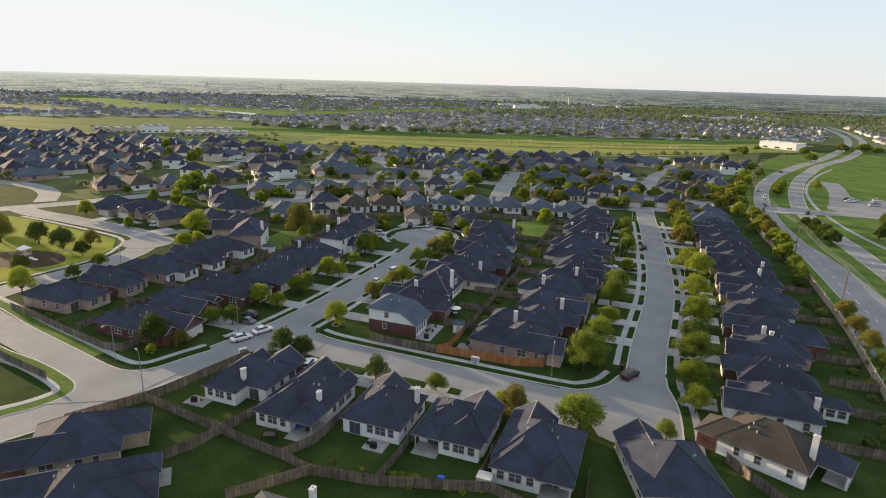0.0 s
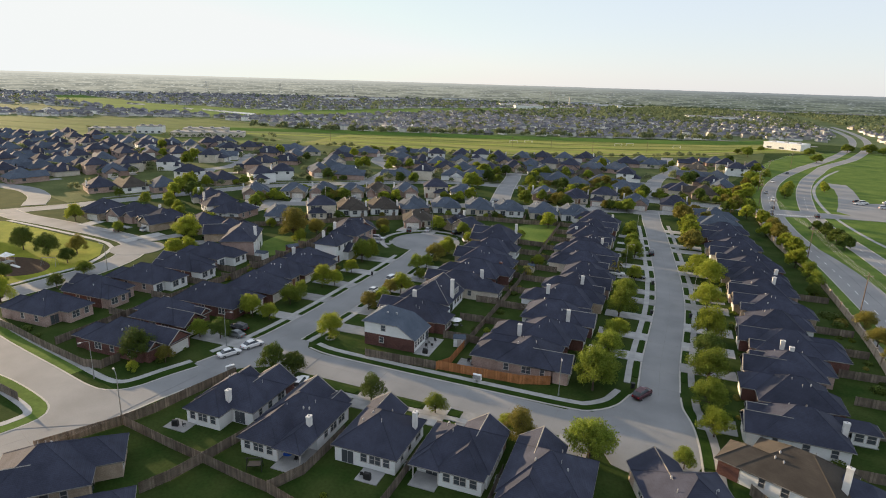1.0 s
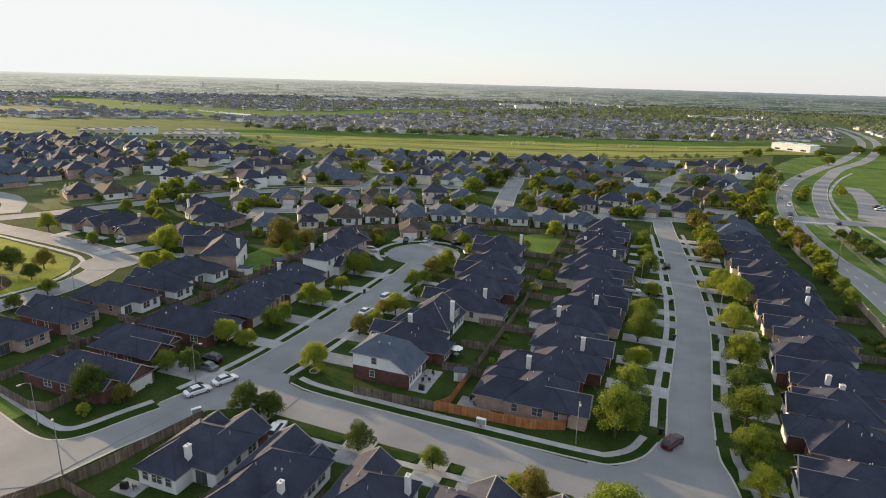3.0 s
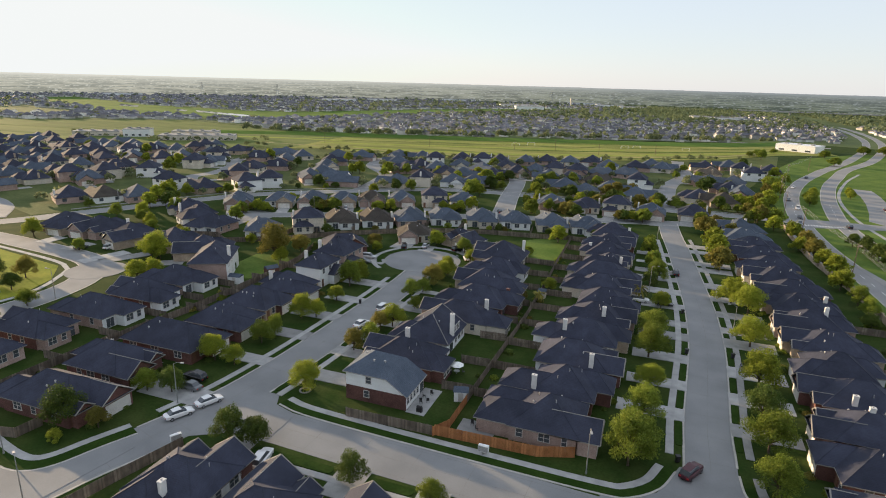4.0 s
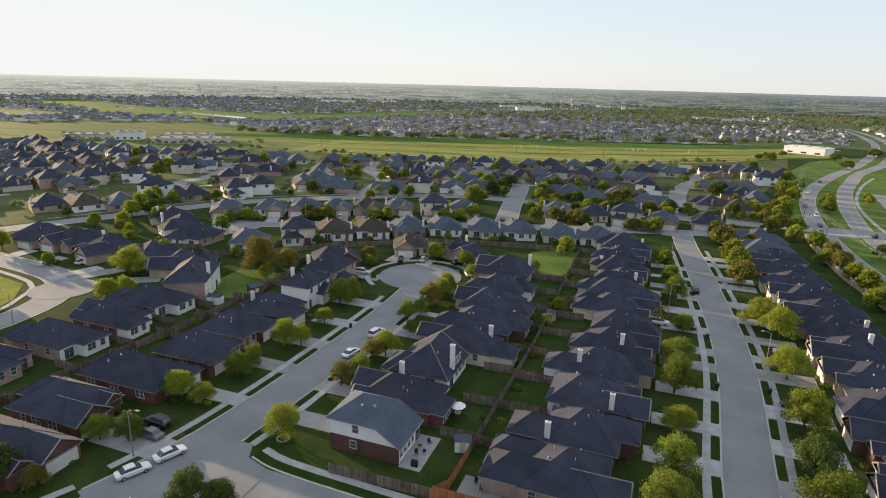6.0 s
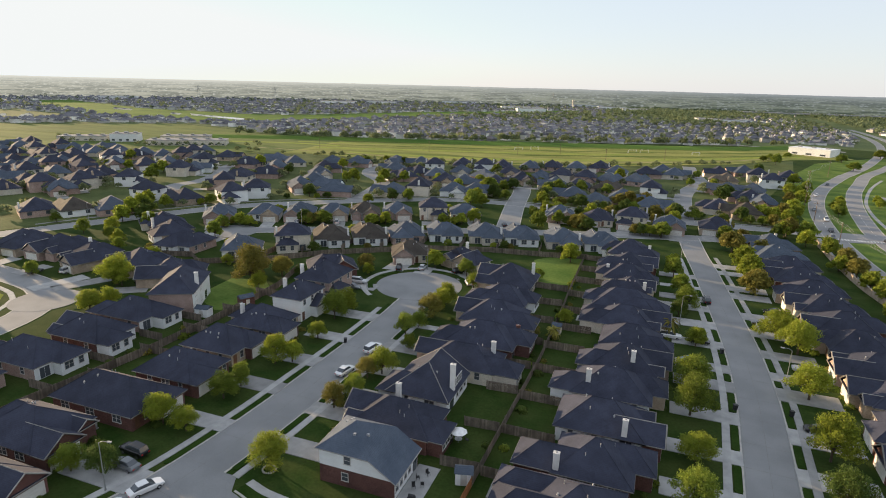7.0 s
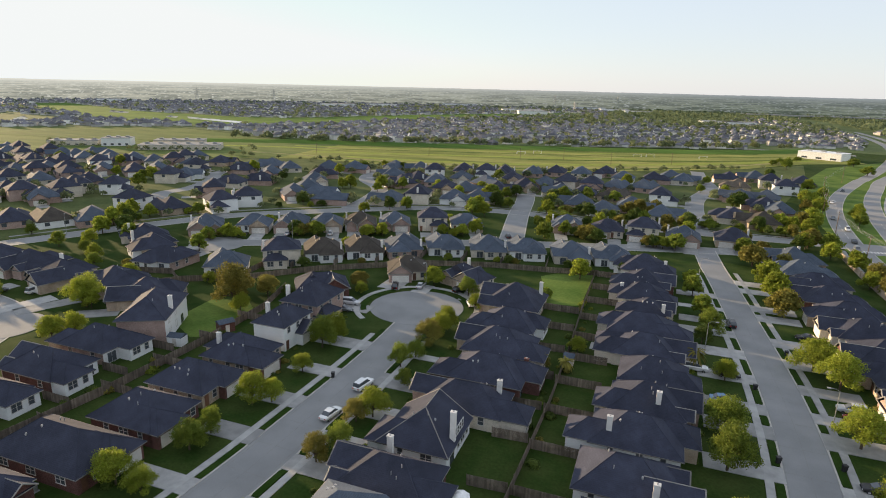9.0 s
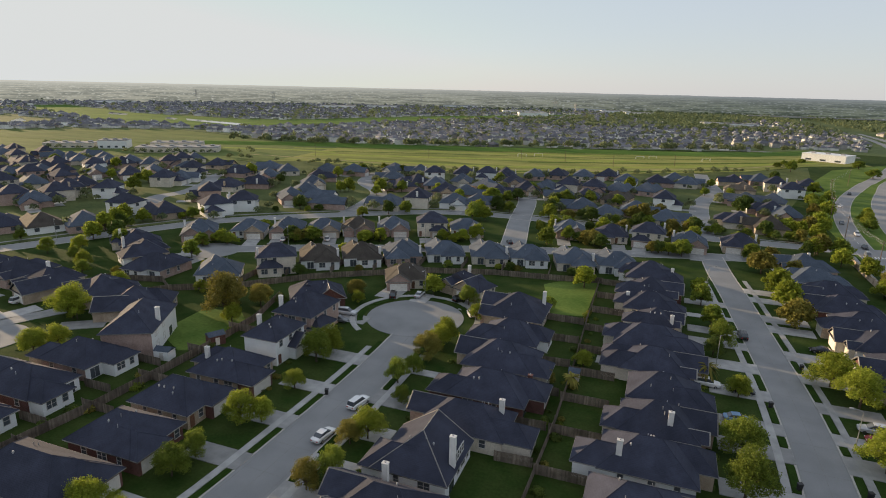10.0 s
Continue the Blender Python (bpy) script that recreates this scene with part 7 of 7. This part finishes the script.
def pylon(x, y, tall):
    p = thing("pylon", "distant steel lattice power pylon", "pylon", pose(x, y, 0, 0, 0, 20), "power pylons")
    for sx in (-1, 1):
        for sy in (-1, 1):
            part("leg", tube((4 * sx, 4 * sy, 0), (0.6 * sx, 0.6 * sy, tall), 0.3, 0.2, 4), GREY, p)
    for z in (0.62, 0.76, 0.9):
        part("crossarm", tube((-7, 0, tall * z), (7, 0, tall * z), 0.25, 0.25, 4), GREY, p)


for x, y in ((-1000, 1130), (-870, 1230), (-730, 1330), (-590, 1430), (-300, 1640), (-150, 1740)):
    pylon(x, y, 38)



def inside(px, py, poly):
    odd = np.zeros(len(px), bool)
    for (ax, ay), (bx, by) in zip(poly, poly[1:] + poly[:1]):
        cross = ((ay > py) != (by > py)) & (px < (bx - ax) * (py - ay) / (by - ay + 1e-9) + ax)
        odd ^= cross
    return odd


FIELD_1 = [(-760, 368), (-533, 376), (-489, 374), (-400, 392), (-332, 400), (-269, 430), (-170, 430), (-60, 470), (20, 532), (100, 600), (160, 640), (135, 760), (20, 706), (-158, 628), (-305, 570), (-420, 575), (-460, 600), (-556, 630), (-626, 580), (-700, 515), (-760, 505)]
FIELD_2 = CORRIDOR
WEST_WATER = [(-960, 690), (-770, 660), (-740, 560), (-840, 520), (-960, 600)]


def keep(p):
    x, y = p[:, 0], p[:, 1]
    bear = np.degrees(np.arctan2(-x, y))
    ok = (bear > -26) & (bear < 66) & ~inside(x, y, FIELD_1) & ~inside(x, y, FIELD_2)
    line = np.interp(x, [-760, -269, -170, -60, 20, 110, 200, 300, 420], [368, 430, 430, 470, 532, 600, 640, 640, 600])
    ok &= y > line
    ok &= ~inside(x, y, WEST_WATER) & ~((x > 60) & (y < 790)) & ~(np.abs(x - np.interp(y, [500, 612, 731, 860, 1000, 1150], [103, 150, 190, 221, 240, 248])) < 26)
    return p[ok]


def joined_houses(name, rows, g, label):
    """Far houses, each a hipped roof with a lower garage wing on walls, all in two meshes. rows: x, y, turn in radians."""
    wv, wf, rv, rf = [], [], [], []
    for x, y, t in rows:
        size = 0.74
        w, dp = size * g.uniform(5, 6.2), size * g.uniform(6.0, 8)
        h = 2.4 if g.uniform() < 0.7 else 4.6
        c, s = math.cos(t), math.sin(t)
        side = 1 if g.uniform() < 0.5 else -1

        def at(u, v, z):
            return (x + c * u - s * v, y + s * u + c * v, z)

        def walls(u0, v0, u1, v1, z):
            k = len(wv)
            wv.extend(at(u, v, zz) for zz in (0, z) for u, v in ((u0, v0), (u1, v0), (u1, v1), (u0, v1)))
            wf.extend(tuple(k + i for i in q) for q in ((0, 1, 5, 4), (1, 2, 6, 5), (2, 3, 7, 6), (3, 0, 4, 7), (4, 5, 6, 7)))

        def roof(u0, v0, u1, v1, z, wing):
            k, m = len(rv), (v0 + v1) / 2
            half = (v1 - v0) / 2 + 0.45
            r0, r1 = (u0 - 3, u1 + 0.45 - half * 0.4) if wing else (min(u0 - 0.45 + half, (u0 + u1) / 2), max(u1 + 0.45 - half, (u0 + u1) / 2))
            e0 = u0 - (3 if wing else 0.45)
            rv.extend([at(e0, v0 - .45, z), at(u1 + .45, v0 - .45, z), at(u1 + .45, v1 + .45, z), at(e0, v1 + .45, z), at(r0, m, z + half * PITCH), at(r1, m, z + half * PITCH)])
            rf.extend(tuple(k + i for i in q) for q in ((0, 1, 5, 4), (1, 2, 5), (2, 3, 4, 5), (3, 0, 4), (3, 2, 1, 0)))

        walls(-dp, -w, dp - 3, w, h)
        roof(-dp, -w, dp - 3, w, h, False)
        v0, v1 = (0.1, w) if side > 0 else (-w, -0.1)
        walls(dp - 3.1, v0, dp, v1, 2.7)
        roof(dp - 2.6, v0, dp, v1, 2.72, True)
        if g.uniform() < 0.4:
            walls(-0.5, side * (w - 0.8) - 0.4, 0.5, side * (w - 0.8) + 0.4, h + 2.9)
    e = tagged(new(name), label, "houses", kind="stuff")
    tagged(part("wall", (wv, wf), FAR_WALL, e), kind="stuff")
    tagged(part("roof", (rv, rf), FAR_ROOF, e), kind="stuff")


def suburb(name, near, far, gap, seed):
    """Rows of small far houses on gently curving streets."""
    g = np.random.RandomState(seed)
    a = np.arange(-far, far, gap)
    gx, gy = np.meshgrid(a, np.arange(0, far, gap * 1.55))
    warp = 26 * np.sin(gx / 170 + seed) + 22 * np.sin(gy / 140)
    p = np.stack([gx.ravel() + warp.ravel() * 0.6 + g.uniform(-3, 3, gx.size), gy.ravel() + warp.ravel() + g.uniform(-3, 3, gx.size)], 1)
    d = np.hypot(p[:, 0], p[:, 1])
    wooded = (p[:, 0] > -0.1 * p[:, 1]) & (d > 1150 + 300 * np.sin(p[:, 0] / 90) ** 2)
    p = keep(p[(d > near) & (d < far) & ~wooded & (g.uniform(size=len(p)) < 0.84)])
    joined_houses(name, [(x, y, g.choice((0.0, 1.5708, 3.1416, -1.5708)) + 0.35 * math.sin(x / 170) + g.uniform(-0.15, 0.15)) for x, y in p], g, "rows of small distant houses with grey hipped roofs")
    return p


def woods(name, p, low, high, label, petals=26, leaf=FAR_LEAVES, fleck=0.42):
    """Far trees: each a ragged clump of small faces, all in one mesh."""
    g = np.random.RandomState(len(p))
    n = len(p)
    r = g.uniform(low, high, n)
    d = g.normal(size=(n, petals, 3))
    d /= np.linalg.norm(d, axis=2)[..., None]
    d[..., 2] = np.abs(d[..., 2]) * 1.1 - 0.15
    c = np.concatenate([p, (r * 0.75)[:, None]], 1)[:, None] + d * r[:, None, None] * g.uniform(0.55, 1.0, (n, petals, 1)) * np.array((1, 1, 0.9))
    u = g.normal(size=(n, petals, 3))
    u /= np.linalg.norm(u, axis=2)[..., None]
    w = np.cross(u, d)
    s = (r * fleck)[:, None, None] * g.uniform(0.6, 1.2, (n, petals, 1))
    quad = np.stack([c - u * s, c + w * s, c + u * s, c - w * s], 2).reshape(-1, 3)
    quad[:, 2] = np.maximum(quad[:, 2], 0.05)
    faces = np.arange(len(quad)).reshape(-1, 4)
    setting(name, (quad.tolist(), faces.tolist()), leaf, label, "trees", "stuff")


homes = np.concatenate([suburb("distant_houses", 480, 1150, 12.6, 1), suburb("distant_houses", 1150, 1770, 16.0, 2)])
g = np.random.RandomState(9)
near_t = np.concatenate([homes, homes[g.uniform(size=len(homes)) < 0.35]])
near_t = keep(near_t + g.uniform(-10, 10, near_t.shape))
west = np.degrees(np.arctan2(-near_t[:, 0], near_t[:, 1]))
near_t = near_t[g.uniform(size=len(near_t)) < np.clip(1.0 - (west - 15) / 45, 0.3, 1.0) * np.where(np.hypot(near_t[:, 0], near_t[:, 1]) > 1000, 0.6, 1.0)]   # fewer trees towards the west
reach = np.hypot(near_t[:, 0], near_t[:, 1])
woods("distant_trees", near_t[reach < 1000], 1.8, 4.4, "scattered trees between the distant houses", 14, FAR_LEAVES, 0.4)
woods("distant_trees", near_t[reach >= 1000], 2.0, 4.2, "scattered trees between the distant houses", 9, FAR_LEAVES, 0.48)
ang = np.radians(g.uniform(-26, 66, 17000))
dist = 1 / g.uniform(1 / 1790, 1 / 1000, 17000)
far_p = np.stack([-np.sin(ang) * dist, np.cos(ang) * dist], 1)
east = far_p[:, 0] > -0.1 * far_p[:, 1]
far_p = far_p[east & (dist > 1250 + 200 * np.sin(ang * 40)) | (g.uniform(size=17000) < np.clip(0.3 - 0.28 * (np.degrees(ang) - 10) / 30, 0.05, 0.3))]
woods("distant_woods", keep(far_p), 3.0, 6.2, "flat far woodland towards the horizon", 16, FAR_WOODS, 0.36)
school_row = np.stack([np.linspace(-414, -362, 11), np.linspace(412, 446, 11)], 1) + np.array((3, -5))
woods("school_trees", np.concatenate([school_row, np.array([(-500, 412), (-490, 404), (-476, 402), (-462, 408), (-452, 415), (-520, 424), (-512, 430), (-340, 452), (-332, 458), (-345, 470), (-436, 452), (-470, 440), (-464, 446)])]), 1.8, 3.0, "small round trees beside the school", 80, FAR_LEAVES, 0.2)
flyover = thing("overpass", "distant pale concrete highway overpass among woods", "bridge", pose(300, 1628, 0))
part("deck", box(-150, -6, 6.2, 160, 6, 8.6), PALE, flyover)
for k in range(7):
    part("pier", box(-125 + 42 * k, -4, 0, -122 + 42 * k, 4, 6.2), PALE, flyover)
woods("garden_trees", np.array(MID_TREES), 1.6, 3.4, "many round trees between the rows of houses", 130, FAR_LEAVES, 0.21)
hedge = np.stack([np.linspace(-420, 100, 130), np.interp(np.linspace(-420, 100, 130), [-426, -305, -158, -56, 23, 100], [540, 554, 623, 672, 700, 750])], 1) + g.uniform(-5, 5, (130, 2))
woods("hedge_trees", hedge[(np.sin(np.arange(130) * 0.9) > -0.2)], 3.0, 5.5, "row of bushy trees behind the levee", 90, FAR_LEAVES, 0.25)
back_row = np.stack([np.linspace(-330, 70, 120), np.interp(np.linspace(-330, 70, 120), [-343, -170, -80, -24, 36, 84], [424, 428, 458, 496, 540, 598])], 1) + g.uniform(-4, 4, (120, 2))
woods("field_edge_trees", back_row[g.uniform(size=120) < 0.45], 1.6, 3.2, "bushes and trees along the field's edge", 90, FAR_LEAVES, 0.22)
for x, y, r in ((67.8, 590, 5), (62, 584, 4), (86.2, 628, 4), (123, 612, 6), (117, 552, 6), (164, 663, 7), (183, 668, 8), (192, 660, 6)):
    tree(x, y, 0.85 * r, 1, int(x), "field trees", 0.7)


# ---- goals and poles on the field ----
def goal(x, y, turn):
    q = thing("football_goal", "white football goal frame on the field", "goal", pose(x, y, 0.06, 0, 0, turn), "football goals")
    for s in (-3.6, 3.6):
        part("post", tube((s, 0, 0), (s, 0, 2.4), 0.09, 0.09, 6), WHITE, q)
        part("stay", tube((s, 0, 2.4), (s, 2.0, 0), 0.06, 0.06, 5), WHITE, q)
    part("crossbar", tube((-3.7, 0, 2.4), (3.7, 0, 2.4), 0.09, 0.09, 6), WHITE, q)


for x, y, a in ((-133.0, 553.5, 30), (-121.5, 566.0, 30), (-40, 588, 30), (-30, 596, 30), (12, 600, 30)):
    goal(x, y, a)
for x, y in ((-280, 468), (-196, 500), (-126, 520), (-94, 535), (-56, 520), (-13, 550)):
    p = thing("field_pole", "slim wooden pole in the field", "pole", pose(x, y, 0), "field poles")
    part("pole", tube((0, 0, 0), (0, 0, 9), 0.16, 0.11), POLE_WOOD, p)
    part("crossarm", box(-0.9, -0.06, 8.2, 0.9, 0.06, 8.34), POLE_WOOD, p)
